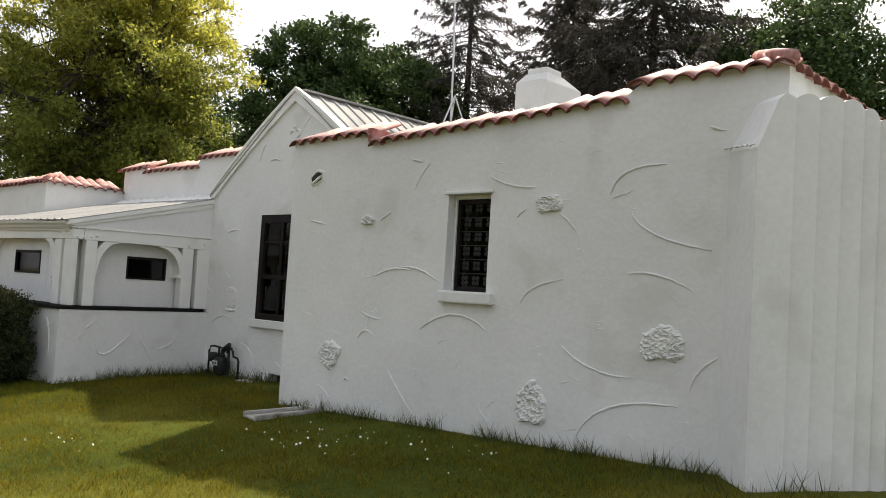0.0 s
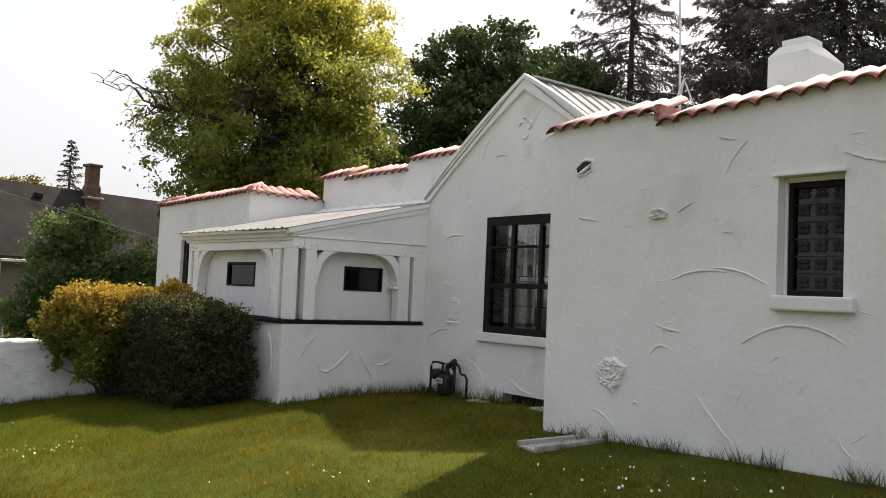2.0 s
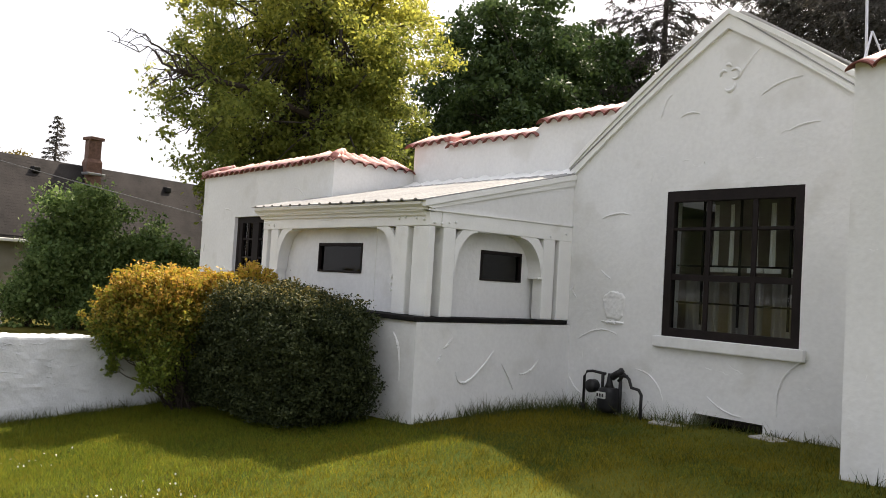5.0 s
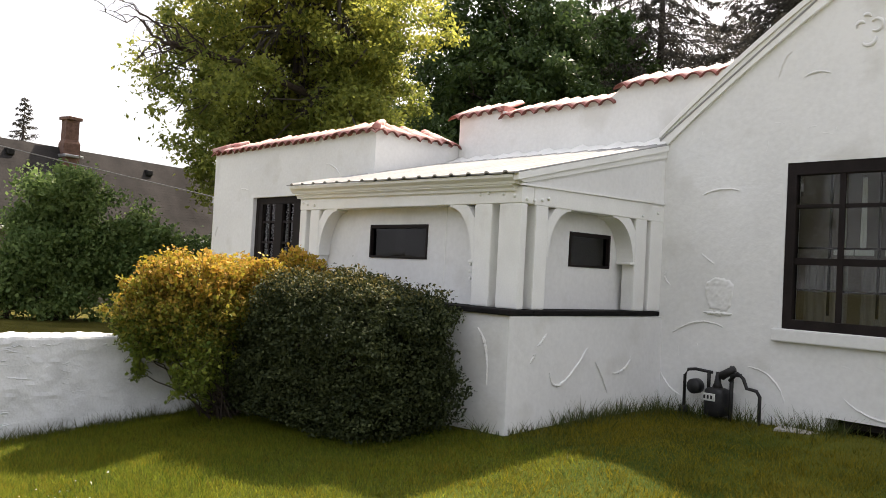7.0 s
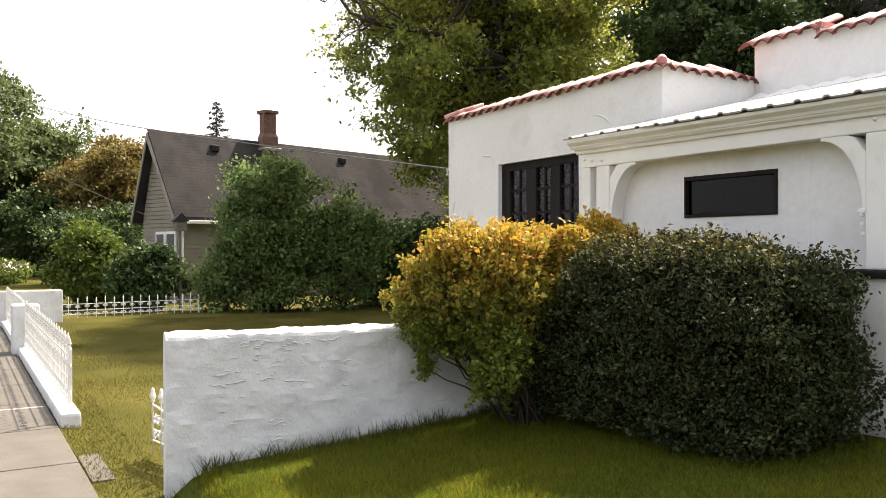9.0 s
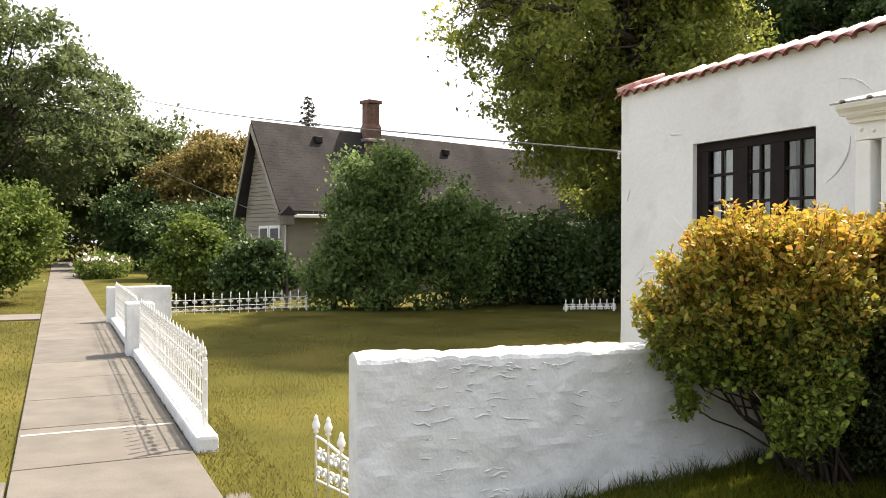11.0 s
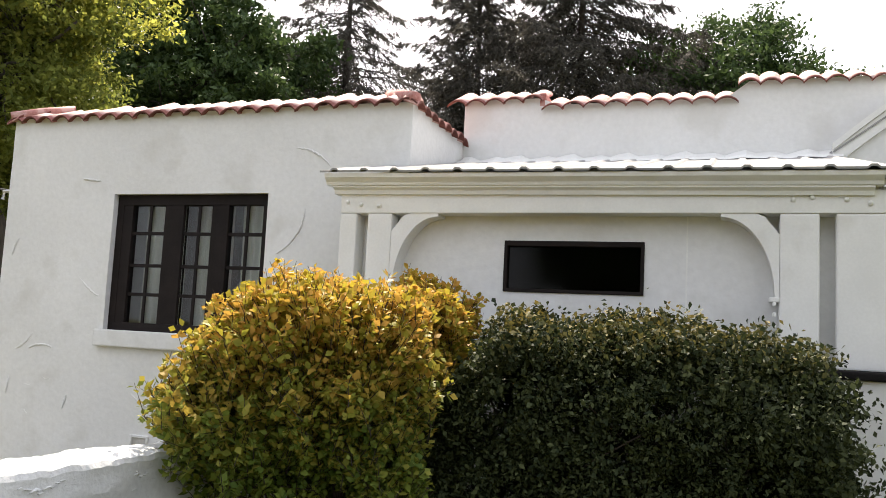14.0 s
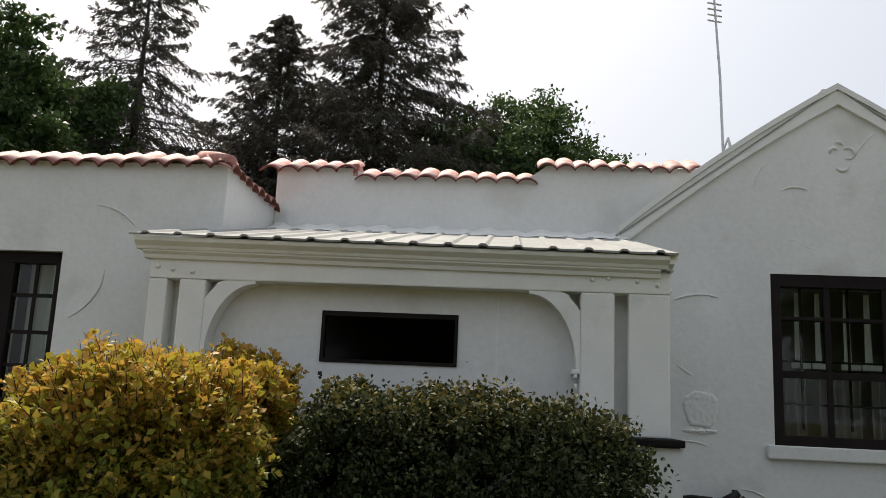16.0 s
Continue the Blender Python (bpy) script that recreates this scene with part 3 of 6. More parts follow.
def window(hole, y, depth, cols, rows, label, sill, frame_w=0.07, mullions=(), mat=DARK_PAINT, glass=GLASS, row_at=None, col_at=None, stile=0.0):
    """A window in a wall facing -y: frame, muntins, pane and sill; returns the frame."""
    x0, x1, z0, z1 = hole
    yf = y + depth
    win = part("window", ring((x0, x1, z0, z1), (x0 + frame_w, x1 - frame_w, z0 + frame_w, z1 - frame_w * 1.3), "y", yf, yf + 0.07), mat, house, label)
    for mx0, mx1 in mullions:
        part("mullion", box(mx0, mx1, yf + 0.004, yf + 0.07, z0 + frame_w, z1 - frame_w * 1.3, 0.004), mat, win)
    if stile:
        part("stile", box(x0 + frame_w, x0 + stile, yf + 0.004, yf + 0.07, z0 + frame_w, z1 - frame_w * 1.3, 0.004), mat, win)
    edges = [x0 + (stile or frame_w)] + [c for m in mullions for c in m] + [x1 - frame_w]
    for i in range(0, len(edges), 2):
        a_, b_ = edges[i], edges[i + 1]
        lo, hi = z0 + frame_w, z1 - frame_w * 1.3
        part("pane", box(a_, b_, yf + 0.035, yf + 0.041, lo, hi, 0), glass, win).visible_shadow = False
        for k in range(1, cols):
            xc = a_ + (b_ - a_) * (col_at[k - 1] if col_at else k / cols)
            part("muntin", box(xc - 0.012, xc + 0.012, yf + 0.02, yf + 0.034, lo, hi, 0.002), mat, win)
        for k in range(1, rows):
            zc = lo + (hi - lo) * (row_at[k - 1] if row_at else k / rows)
            part("muntin", box(a_, b_, yf + 0.018, yf + 0.0335, zc - 0.013, zc + 0.013, 0.002), mat, win)
    if sill:
        part("sill", box(x0 + sill[0], x1 + sill[1], y - 0.05, y + depth, z0 - sill[2], z0, 0.012), STUCCO, win, "white stucco sill")
    return win


def curtain(x0, x1, y, z0, z1, folds, parent, seed, amp=0.025, taper=0.0, mat=CURTAIN):
    rng = random.Random(seed)
    bm = bmesh.new()
    n = folds * 8
    rows = []
    for k in range(9):
        s = k / 8
        ring = []
        for i in range(n + 1):
            u = i / n
            x = x0 + (x1 - x0) * (u + taper * (1 - s) * (0.5 - u))
            ring.append(bm.verts.new((x, y + amp * math.sin(u * folds * 6.2832 + 0.6 * math.sin(3 * s)), z1 + (z0 - z1) * s)))
        rows.append(ring)
    for a_, b_ in zip(rows, rows[1:]):
        for i in range(n):
            bm.faces.new((a_[i], a_[i + 1], b_[i + 1], b_[i]))
    return part("curtain", bm, mat, parent, "sheer white curtain" if mat == CURTAIN else "dark grey net curtain", smooth=True)


big = window(BIG, GB_Y, 0.004, 3, 3, "large dark-framed window with many panes and curtains", (-0.06, 0.06, 0.10), row_at=(0.405, 0.785), col_at=(0.308, 0.692), frame_w=0.075)
part("meeting_rail", box(-8.80, -7.675, GB_Y + 0.016, GB_Y + 0.036, 1.962, 2.016, 0.004), DARK_PAINT, big)
for xc in (-8.453, -8.022):
    part("mullion", box(xc - 0.022, xc + 0.022, GB_Y + 0.014, GB_Y + 0.034, 1.535, 2.66, 0.004), DARK_PAINT, big)
# second, inner sash of finer bars
for xc in (-8.60, -8.24, -7.79):
    part("inner_muntin", box(xc - 0.008, xc + 0.008, GB_Y + 0.17, GB_Y + 0.19, 1.58, 2.68, 0.002), DARK_PAINT, big)
for zc in (1.77, 2.10, 2.42):
    part("inner_muntin", box(-8.85, -7.72, GB_Y + 0.165, GB_Y + 0.185, zc - 0.008, zc + 0.008, 0.002), DARK_PAINT, big)
# the lower curtains have a darker cloth colour than the upper strips
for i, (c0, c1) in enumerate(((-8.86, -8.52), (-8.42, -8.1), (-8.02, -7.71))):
    curtain(c0, c1, GB_Y + 0.33, 1.5, 2.02, 5, big, i, mat=DARK_CURTAIN)
for i, (c0, c1) in enumerate(((-8.60, -8.54), (-8.44, -8.39), (-8.22, -8.16), (-8.06, -8.0), (-7.84, -7.78))):
    curtain(c0, c1, GB_Y + 0.33, 2.06, 2.66, 1, big, 9 + i, 0.008, 0.3)
    part("curtain_band", box(c0 - 0.03, c1 + 0.06, GB_Y + 0.315, GB_Y + 0.33, 2.055, 2.10, 0.004), CURTAIN, big)

trip = window(TRIPLE, WG_Y, 0.05, 2, 4, "dark-framed triple casement window with small panes", (-0.05, 0.05, 0.13), frame_w=0.064, mullions=((-14.96, -14.785), (-14.525, -14.375)), row_at=(0.24, 0.485, 0.76), col_at=(0.52,), stile=0.15)
for i, (c0, c1) in enumerate(((-15.33, -14.92), (-14.83, -14.48), (-14.40, -14.03))):
    curtain(c0, c1, WG_Y + 0.30, 1.45, 2.6, 5, trip, 30 + i)
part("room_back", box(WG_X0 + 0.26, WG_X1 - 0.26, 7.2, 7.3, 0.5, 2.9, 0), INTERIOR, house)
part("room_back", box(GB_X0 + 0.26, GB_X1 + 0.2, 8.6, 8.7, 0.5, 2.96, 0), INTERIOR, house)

nar = window((-4.645, -4.24, 1.955, 2.69), RW_Y, 0.09, 1, 1, "narrow dark leaded window deep in the wall", None, frame_w=0.03, glass=DARK_GLASS)
part("sill", box(-4.685, -4.15, RW_Y - 0.06, RW_Y + 0.16, 1.857, 1.951, 0.015), STUCCO, nar, "white stucco sill")
part("lintel", box(-4.70, -4.215, RW_Y - 0.022, RW_Y + 0.06, 2.722, 2.748, 0.008), STUCCO, nar, "rough stucco lintel edge")
part("reveal", box(-4.667, -4.647, RW_Y + 0.08, RW_Y + 0.2, 1.953, 2.722, 0), STUCCO, nar)
part("reveal", box(-4.645, -4.238, RW_Y + 0.08, RW_Y + 0.2, 2.692, 2.722, 0), STUCCO, nar)
bm = bmesh.new()
for k in range(6):
    for j in range(3):
        zc, xc = 2.04 + 0.117 * k, -4.555 + 0.115 * j + (0.0 if k % 2 else 0.0)
        for q in range(4):
            ang = 0.785 + 1.5708 * q
            m_ = Matrix.Translation((xc + 0.026 * math.cos(ang), RW_Y + 0.118, zc + 0.026 * math.sin(ang))) @ Matrix.Diagonal((0.022, 0.008, 0.022, 1))
            bmesh.ops.create_icosphere(bm, subdivisions=1, radius=1, matrix=m_)
for k in range(7):
    add_box(bm, -4.615, -4.27, RW_Y + 0.112, RW_Y + 0.12, 1.985 + 0.112 * k - 0.004, 1.985 + 0.112 * k + 0.004)
part("lead_tracery", bm, LACE, nar, "dark floral lead tracery")
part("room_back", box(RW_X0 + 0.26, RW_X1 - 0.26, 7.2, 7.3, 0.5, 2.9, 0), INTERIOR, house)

bs = part("window", box(BSMT[0] + 0.1, BSMT[1] - 0.02, GB_Y + 0.06, GB_Y + 0.1, BSMT[2], BSMT[3] - 0.02, 0.004), DARK_PAINT, house, "dark basement window at ground level")
part("pane", box(BSMT[0] + 0.15, BSMT[1] - 0.07, GB_Y + 0.052, GB_Y + 0.058, BSMT[2] + 0.04, BSMT[3] - 0.06, 0), DARK_GLASS, bs)

hatch = part("wall_hatch", ring((-15.065, -14.895, 0.52, 0.705), (-15.045, -14.915, 0.54, 0.685), "y", WG_Y - 0.014, WG_Y + 0.02), STUCCO, house, "small square hatch low in the wall")
part("hatch_panel", box(-15.047, -14.913, WG_Y - 0.006, WG_Y + 0.01, 0.538, 0.687, 0.003), PALE_SLAB, hatch, "grey hatch panel")

# ---- roof tiles ----
def tile_mesh(pitch, length=0.40, amp=0.023, thick=0.015):
    """One S-shaped barrel tile, falling towards -y; x runs over one pitch."""
    bm = bmesh.new()
    n = 12
    rows = []
    for off in (0, -thick):
        for s in (0.0, 1.0):
            r = []
            for i in range(n + 1):
                u = i / n
                h = amp * (2 * max(0.0, math.sin(math.pi * u)) ** 0.75 - 1)
                r.append(bm.verts.new(((u - 0.5) * pitch * 1.03, s * length, h * (1 - 0.12 * s) + off + 0.42 * length * s)))
            rows.append(r)
    for i in range(n):
        bm.faces.new((rows[0][i], rows[0][i + 1], rows[1][i + 1], rows[1][i]))
        # ends and underside take the darker red that carries their shade
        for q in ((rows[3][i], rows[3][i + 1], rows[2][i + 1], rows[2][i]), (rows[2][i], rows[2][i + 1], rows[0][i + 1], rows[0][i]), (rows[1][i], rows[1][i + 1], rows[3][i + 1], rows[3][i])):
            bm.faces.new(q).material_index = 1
    for k in (0, n):
        bm.faces.new((rows[0][k], rows[1][k], rows[3][k], rows[2][k]))
    bmesh.ops.recalc_face_normals(bm, faces=bm.faces)
    me = bpy.data.meshes.new("roof_tile")
    bm.to_mesh(me)
    bm.free()
    for p in me.polygons:
        p.use_smooth = True
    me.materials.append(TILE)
    me.materials.append(TILE_SHADE)
    return me


TILE_ME = tile_mesh(0.16)
SHORT_TILES = [tile_mesh(0.16, L_) for L_ in (0.12, 0.27)]
tile_rng = random.Random(4)


def tile_row(p0, p1, z0, z1, parent, mitre=""):
    """Tiles side by side along a wall top from p0 to p1, overhanging the outer face, which is to the right of that way."""
    p0, p1 = Vector(p0), Vector(p1)
    length = (p1 - p0).length
    n = max(1, round(length / 0.16))
    way = (p1 - p0) / length
    ang = math.degrees(math.atan2(way.y, way.x))
    out = Vector((way.y, -way.x))
    for i in range(n):
        c = p0 + way * (length * (i + 0.5) / n) + out * (0.055 + tile_rng.uniform(-0.008, 0.008))
        z = z0 + (z1 - z0) * (i + 0.5) / n + tile_rng.uniform(-0.006, 0.006)
        k = min(i if "s" in mitre else 9, n - 1 - i if "e" in mitre else 9)
        ob = put("roof_tile", SHORT_TILES[k] if k < 2 else TILE_ME, None, parent)
        ob.matrix_basis = Matrix.Translation(Vector((c.x, c.y, z - 0.004)) - parent.location) @ Euler((tile_rng.uniform(-0.03, 0.03), 0, radians(ang) + tile_rng.uniform(-0.02, 0.02))).to_matrix().to_4x4() @ Matrix.Diagonal((length / n / 0.16, 1, 1, 1))


tile_row((RW_X0 - 0.04, RW_Y), (-5.62, RW_Y), 3.30, 3.31, house)
tile_row((-5.62, RW_Y), (-3.07, RW_Y), 3.215, 3.325, house)
tile_row((-3.07, RW_Y), (RW_X1 + 0.05, RW_Y), 3.42, 3.43, house, "e")
tile_row((RW_X1, RW_Y - 0.05), (RW_X1, 9.0), 3.42, 3.42, house, "s")
tile_row((WG_X0 - 0.05, WG_Y), (WG_X1 + 0.05, WG_Y), 3.22, 3.23, house, "se")
tile_row((WG_X1, WG_Y - 0.05), (WG_X1, MW_Y), 3.22, 3.22, house, "s")
tile_row((WG_X0, 9.5), (WG_X0, WG_Y - 0.05), 3.22, 3.22, house, "e")
tile_row((-13.02, MW_Y), (-12.2, MW_Y), 3.56, 3.57, house)
tile_row((-12.2, MW_Y), (-10.68, MW_Y), 3.50, 3.50, house)
tile_row((-10.68, MW_Y), (-9.3, MW_Y), 3.62, 3.62, house)
# upturned tile ends at the steps and the red-painted riser
part("step_riser", box(-5.66, -5.61, RW_Y - 0.03, RW_Y + 0.22, 3.23, 3.35, 0.006), TILE, house, "red painted step in the parapet")
part("step_riser", box(-12.24, -12.18, MW_Y - 0.0, MW_Y + 0.28, 3.50, 3.62, 0.01), TILE, house)
for (x, y, z, sx) in ((RW_X1, RW_Y, 3.45, -1), (WG_X1, WG_Y, 3.25, -1), (WG_X0, WG_Y, 3.25, 1)):
    bm = bmesh.new()
    add_tube(bm, [(x - sx * 0.03, y - 0.03, z + 0.0), (x + sx * 0.14, y + 0.14, z + 0.07), (x + sx * 0.32, y + 0.32, z + 0.135)], [0.045, 0.05, 0.045], 10)
    part("hip_tile", bm, TILE, house, smooth=True)

# scupper spout high on the wall
SPX, SPZ = -6.36, 2.94
rng_s = random.Random(17)
broken = [1 + rng_s.uniform(-0.1, 0.16) for i in range(22)]


def mouth_loop(bm, rx, rz, y):
    """An uneven oval, tipped a little, round the drain's mouth."""
    loop = []
    for i, k in enumerate(broken):
        a_ = 2 * math.pi * i / len(broken)
        u, v = rx * k * math.cos(a_), rz * k * math.sin(a_)
        loop.append(bm.verts.new((SPX + u - 0.1 * v, y, SPZ + v + 0.22 * u)))
    return loop


def bridge(bm, loops):
    for p_, q_ in zip(loops, loops[1:]):
        for i in range(len(p_)):
            j = (i + 1) % len(p_)
            bm.faces.new((p_[i], p_[j], q_[j], q_[i]))
    return bm


bm = bmesh.new()
spout = part("drain_spout", bridge(bm, [mouth_loop(bm, rx, rz, RW_Y + y) for rx, rz, y in ((0.115, 0.075, 0.004), (0.098, 0.062, -0.008), (0.082, 0.048, -0.014), (0.076, 0.043, -0.004))]), STUCCO, house, "small drain outlet with a dark mouth and a white lip", smooth=True)
# the wall is uncut: a dark disc stands for the hole's darkness
bm = bmesh.new()
bm.faces.new(mouth_loop(bm, 0.079, 0.046, RW_Y - 0.005))
part("mouth", bm, IRON, spout, "dark disc standing for the darkness of the mouth")
bm = bmesh.new()
tongue = []
for x_, half, y_, z_ in ((-0.045, 0.012, -0.014, -0.047), (-0.01, 0.017, -0.02, -0.037), (0.03, 0.019, -0.022, -0.018), (0.066, 0.016, -0.016, 0.006), (0.078, 0.006, -0.01, 0.026)):
    tongue.append([bm.verts.new((SPX + x_, RW_Y + y_ + dy, SPZ + z_ + dz)) for dy, dz in ((0, half), (-0.014, -half * 0.4), (0, -half), (0.012, 0))])
bridge(bm, tongue)
bm.faces.new(tongue[0])
bm.faces.new(tongue[-1][::-1])
part("lip", bm, WHITE_PAINT, spout, "white sloping lip", smooth=True)

# ---- porch ----
porch = tagged(empty("porch", (-11.5, 5.0, 0.6)), "enclosed white porch with arched braces and a metal shed roof", "porch")
PX0, PX1, PY0, PY1 = -12.97, -9.97, 4.50, 6.5
LEDGE = 1.50
part("base_wall", wall_mesh((PX0, PY0), (PX1 + 0.02, PY0), 0.1, LEDGE - 0.03, (), 0.22, seed=11), STUCCO, porch, "white stucco base wall")
part("base_wall", wall_mesh((PX1 + 0.02, PY0 + 0.005), (PX1 + 0.02, PY1), 0.1, LEDGE - 0.03, (), 0.22, seed=12), STUCCO, porch)
FRONT_WIN, SIDE_WIN = (-11.98, -11.175, 1.86, 2.16), (5.385, 5.925, 1.86, 2.145)
part("infill_wall", wall_mesh((PX0, 4.745), (PX1 - 0.19, 4.745), LEDGE - 0.06, 2.45, [(FRONT_WIN[0] - PX0, FRONT_WIN[1] - PX0, FRONT_WIN[2], FRONT_WIN[3])], 0.1, 0.002, seed=13), STUCCO, porch, "recessed white infill wall")
part("infill_wall", wall_mesh((PX1 - 0.19, 4.75), (PX1 - 0.19, PY1), LEDGE - 0.06, 2.5, [(SIDE_WIN[0] - 4.75, SIDE_WIN[1] - 4.75, SIDE_WIN[2], SIDE_WIN[3])], 0.1, 0.002, seed=14), STUCCO, porch)
part("porch_floor", box(PX0, PX1 - 0.2, PY0 + 0.2, 6.6, 0.6, 0.68, 0), INTERIOR, porch)
part("ledge", box(PX0, PX1 + 0.03, PY0 - 0.035, PY0 + 0.25, LEDGE - 0.026, LEDGE + 0.014, 0.01), TARRED_BOARD, porch, "weathered dark ledge board")
part("ledge", box(PX1 - 0.2, PX1 + 0.032, PY0 + 0.25, PY1 - 0.11, LEDGE - 0.026, LEDGE + 0.014, 0.01), TARRED_BOARD, porch, "weathered dark ledge board")


def small_window(axis, u0, u1, z0, z1, v, label):
    """A low wide window: dark frame and tinted glass in the recessed wall."""
    w = 0.02
    bm = ring((u0, u1, z0, z1), (u0 + w, u1 - w, z0 + w, z1 - w * 1.6), axis, v - 0.012 if axis == "y" else v + 0.012, v + 0.05 if axis == "y" else v - 0.05)
    win = part("window", bm, DARK_PAINT, porch, label)
    if axis == "y":
        part("pane", box(u0 + w, u1 - w, v + 0.02, v + 0.026, z0 + w, z1 - w, 0), SCREEN_GLASS, win)
        part("backing", box(u0 - 0.1, u1 + 0.1, v + 0.5, v + 0.52, z0 - 0.2, z1 + 0.2, 0), INTERIOR, win)
    else:
        part("pane", box(v - 0.026, v - 0.02, u0 + w, u1 - w, z0 + w, z1 - w, 0), DARK_GLASS, win)
    return win


small_window("y", *FRONT_WIN, 4.745, "low wide dark-framed porch window")
small_window("x", *SIDE_WIN, PX1 - 0.19, "low wide dark-framed porch window")

# the timber front stands back from the base wall; its side is a little inside it
FRONT_Y, SIDE_X = 4.612, -9.985
BEAM_Z0, BEAM_Z1 = 2.303, 2.425
part("beam", box(-13.0, SIDE_X, FRONT_Y - 0.003, FRONT_Y + 0.13, BEAM_Z0, BEAM_Z1, 0.008), WHITE_PAINT, porch, "white painted beam")
part("beam", box(SIDE_X - 0.13, SIDE_X + 0.003, FRONT_Y + 0.133, PY1 - 0.02, BEAM_Z0 - 0.005, 2.442, 0.008), WHITE_PAINT, porch, "white painted beam")


def post(x0, x1, y0, y1):
    return part("post", box(x0, x1, y0, y1, LEDGE + 0.015, BEAM_Z0, 0.012), WHITE_PAINT, porch, "white painted post")


for x0, x1 in ((-13.0, -12.888), (-12.815, -12.655), (-10.483, -10.293)):
    post(x0, x1, FRONT_Y, FRONT_Y + 0.13)
post(-10.216, SIDE_X - 0.004, FRONT_Y, 4.682)
for y0, y1 in ((4.774, 4.915), (6.05, 6.213), (6.27, 6.49)):
    post(SIDE_X - 0.13, SIDE_X, y0, y1)


def brace(axis, corner, way, w, h, v0, v1):
    """A curved corner brace with a small open triangle in its corner; its inner edge runs on down as a narrow fillet."""
    tri_w, tri_h, n_ = 0.085, 0.108, 14
    inner, outer = [], []
    for i in range(n_ + 1):
        t = 1.5708 * i / n_
        inner.append((0.02 + (w - 0.02) * (1 - math.cos(t)), -0.018 - (h - 0.018) * (1 - math.sin(t))))
        s = i / n_
        if s < 0.5:
            outer.append((0.0, -h + (h - tri_h) * s / 0.5))
        elif s < 0.75:
            q = (s - 0.5) / 0.25
            outer.append((tri_w * q, -tri_h * (1 - q)))
        else:
            outer.append((tri_w + (w - tri_w) * (s - 0.75) / 0.25, 0.0))
    bm = bmesh.new()
    pl = (lambda u, z, v: (v, corner + way * u, BEAM_Z0 + z)) if axis == "x" else (lambda u, z, v: (corner + way * u, v, BEAM_Z0 + z))
    rings = [[bm.verts.new(pl(*outer[i], v0)), bm.verts.new(pl(*inner[i], v0)), bm.verts.new(pl(*inner[i], v1)), bm.verts.new(pl(*outer[i], v1))] for i in range(n_ + 1)]
    for a_, b_ in zip(rings, rings[1:]):
        for k in range(4):
            bm.faces.new((a_[k], a_[(k + 1) % 4], b_[(k + 1) % 4], b_[k]))
    bm.faces.new(rings[0][::-1])
    bm.faces.new(rings[-1])
    bmesh.ops.recalc_face_normals(bm, faces=bm.faces)
    return part("brace", bm, WHITE_PAINT, porch, "white curved corner brace")


brace("y", -12.655, 1, 0.295, 0.44, FRONT_Y + 0.004, 4.742)
brace("y", -10.483, -1, 0.29, 0.44, FRONT_Y + 0.004, 4.742)
brace("x", 4.915, 1, 0.27, 0.385, SIDE_X - 0.004, -10.157)
brace("x", 6.05, -1, 0.32, 0.385, SIDE_X - 0.004, -10.157)
part("brace_foot", box(SIDE_X - 0.14, SIDE_X + 0.004, 5.985, 6.052, BEAM_Z0 - 0.40, BEAM_Z0 - 0.378, 0.006), WHITE_PAINT, porch)
part("brace_foot", box(-10.53, -10.481, FRONT_Y - 0.004, FRONT_Y + 0.12, BEAM_Z0 - 0.46, BEAM_Z0 - 0.435, 0.006), WHITE_PAINT, porch)
for k in range(3):
    part("brace_screw", box(-10.515, -10.497, FRONT_Y - 0.004, FRONT_Y + 0.02, 1.71 + 0.055 * k, 1.735 + 0.055 * k, 0.006), WHITE_PAINT, porch)
part("panel_seam", box(-10.952, -10.944, 4.7415, 4.747, LEDGE + 0.02, 2.40, 0), WHITE_PAINT, porch)


def bolt(x, y, z, r=0.014):
    bm = bmesh.new()
    bmesh.ops.create_icosphere(bm, subdivisions=2, radius=r, matrix=Matrix.Translation((x, y, z)))
    part("bolt_head", bm, WHITE_PAINT, porch, smooth=True)


for x in (-12.95, -12.86, -12.74, -10.42, -10.33, -10.17, -10.06):
    bolt(x, FRONT_Y - 0.006, 2.365 + 0.02 * math.sin(x * 9))
for y in (4.66, 4.74, 4.83, 4.90, 6.13, 6.36):
    bolt(SIDE_X + 0.006, y, 2.355 + 0.025 * math.sin(y * 9))

# eave trim in two steps, side panel, rake boards and the sheet roof
R0, R1 = (4.495, 2.548), (6.62, 3.035)


def roof_z(y):
    return R0[1] + (R1[1] - R0[1]) * (y - R0[0]) / (R1[0] - R0[0])


def fall(ob):
    """The eave line sinks a little towards the gable."""
    for v_ in ob.data.vertices:
        front = max(0.0, min(1.0, (6.5 - v_.co.y) / 2.0))
        v_.co.z -= 0.028 * front * max(0.0, min(1.0, (v_.co.x - PX0) / (PX1 - PX0)))
    return ob


def moulding(pts, x0, x1):
    """A run of trim along the eave: (y, z) points of its section."""
    return extrude_poly(pts, "x", x0, x1)


fall(part("eave_trim", moulding([(FRONT_Y + 0.05, 2.418), (FRONT_Y - 0.022, 2.418), (FRONT_Y - 0.03, 2.44), (FRONT_Y - 0.05, 2.456), (FRONT_Y - 0.05, 2.466), (FRONT_Y + 0.05, 2.466)], -13.035, -10.045), WHITE_PAINT, porch, "white eave moulding"))
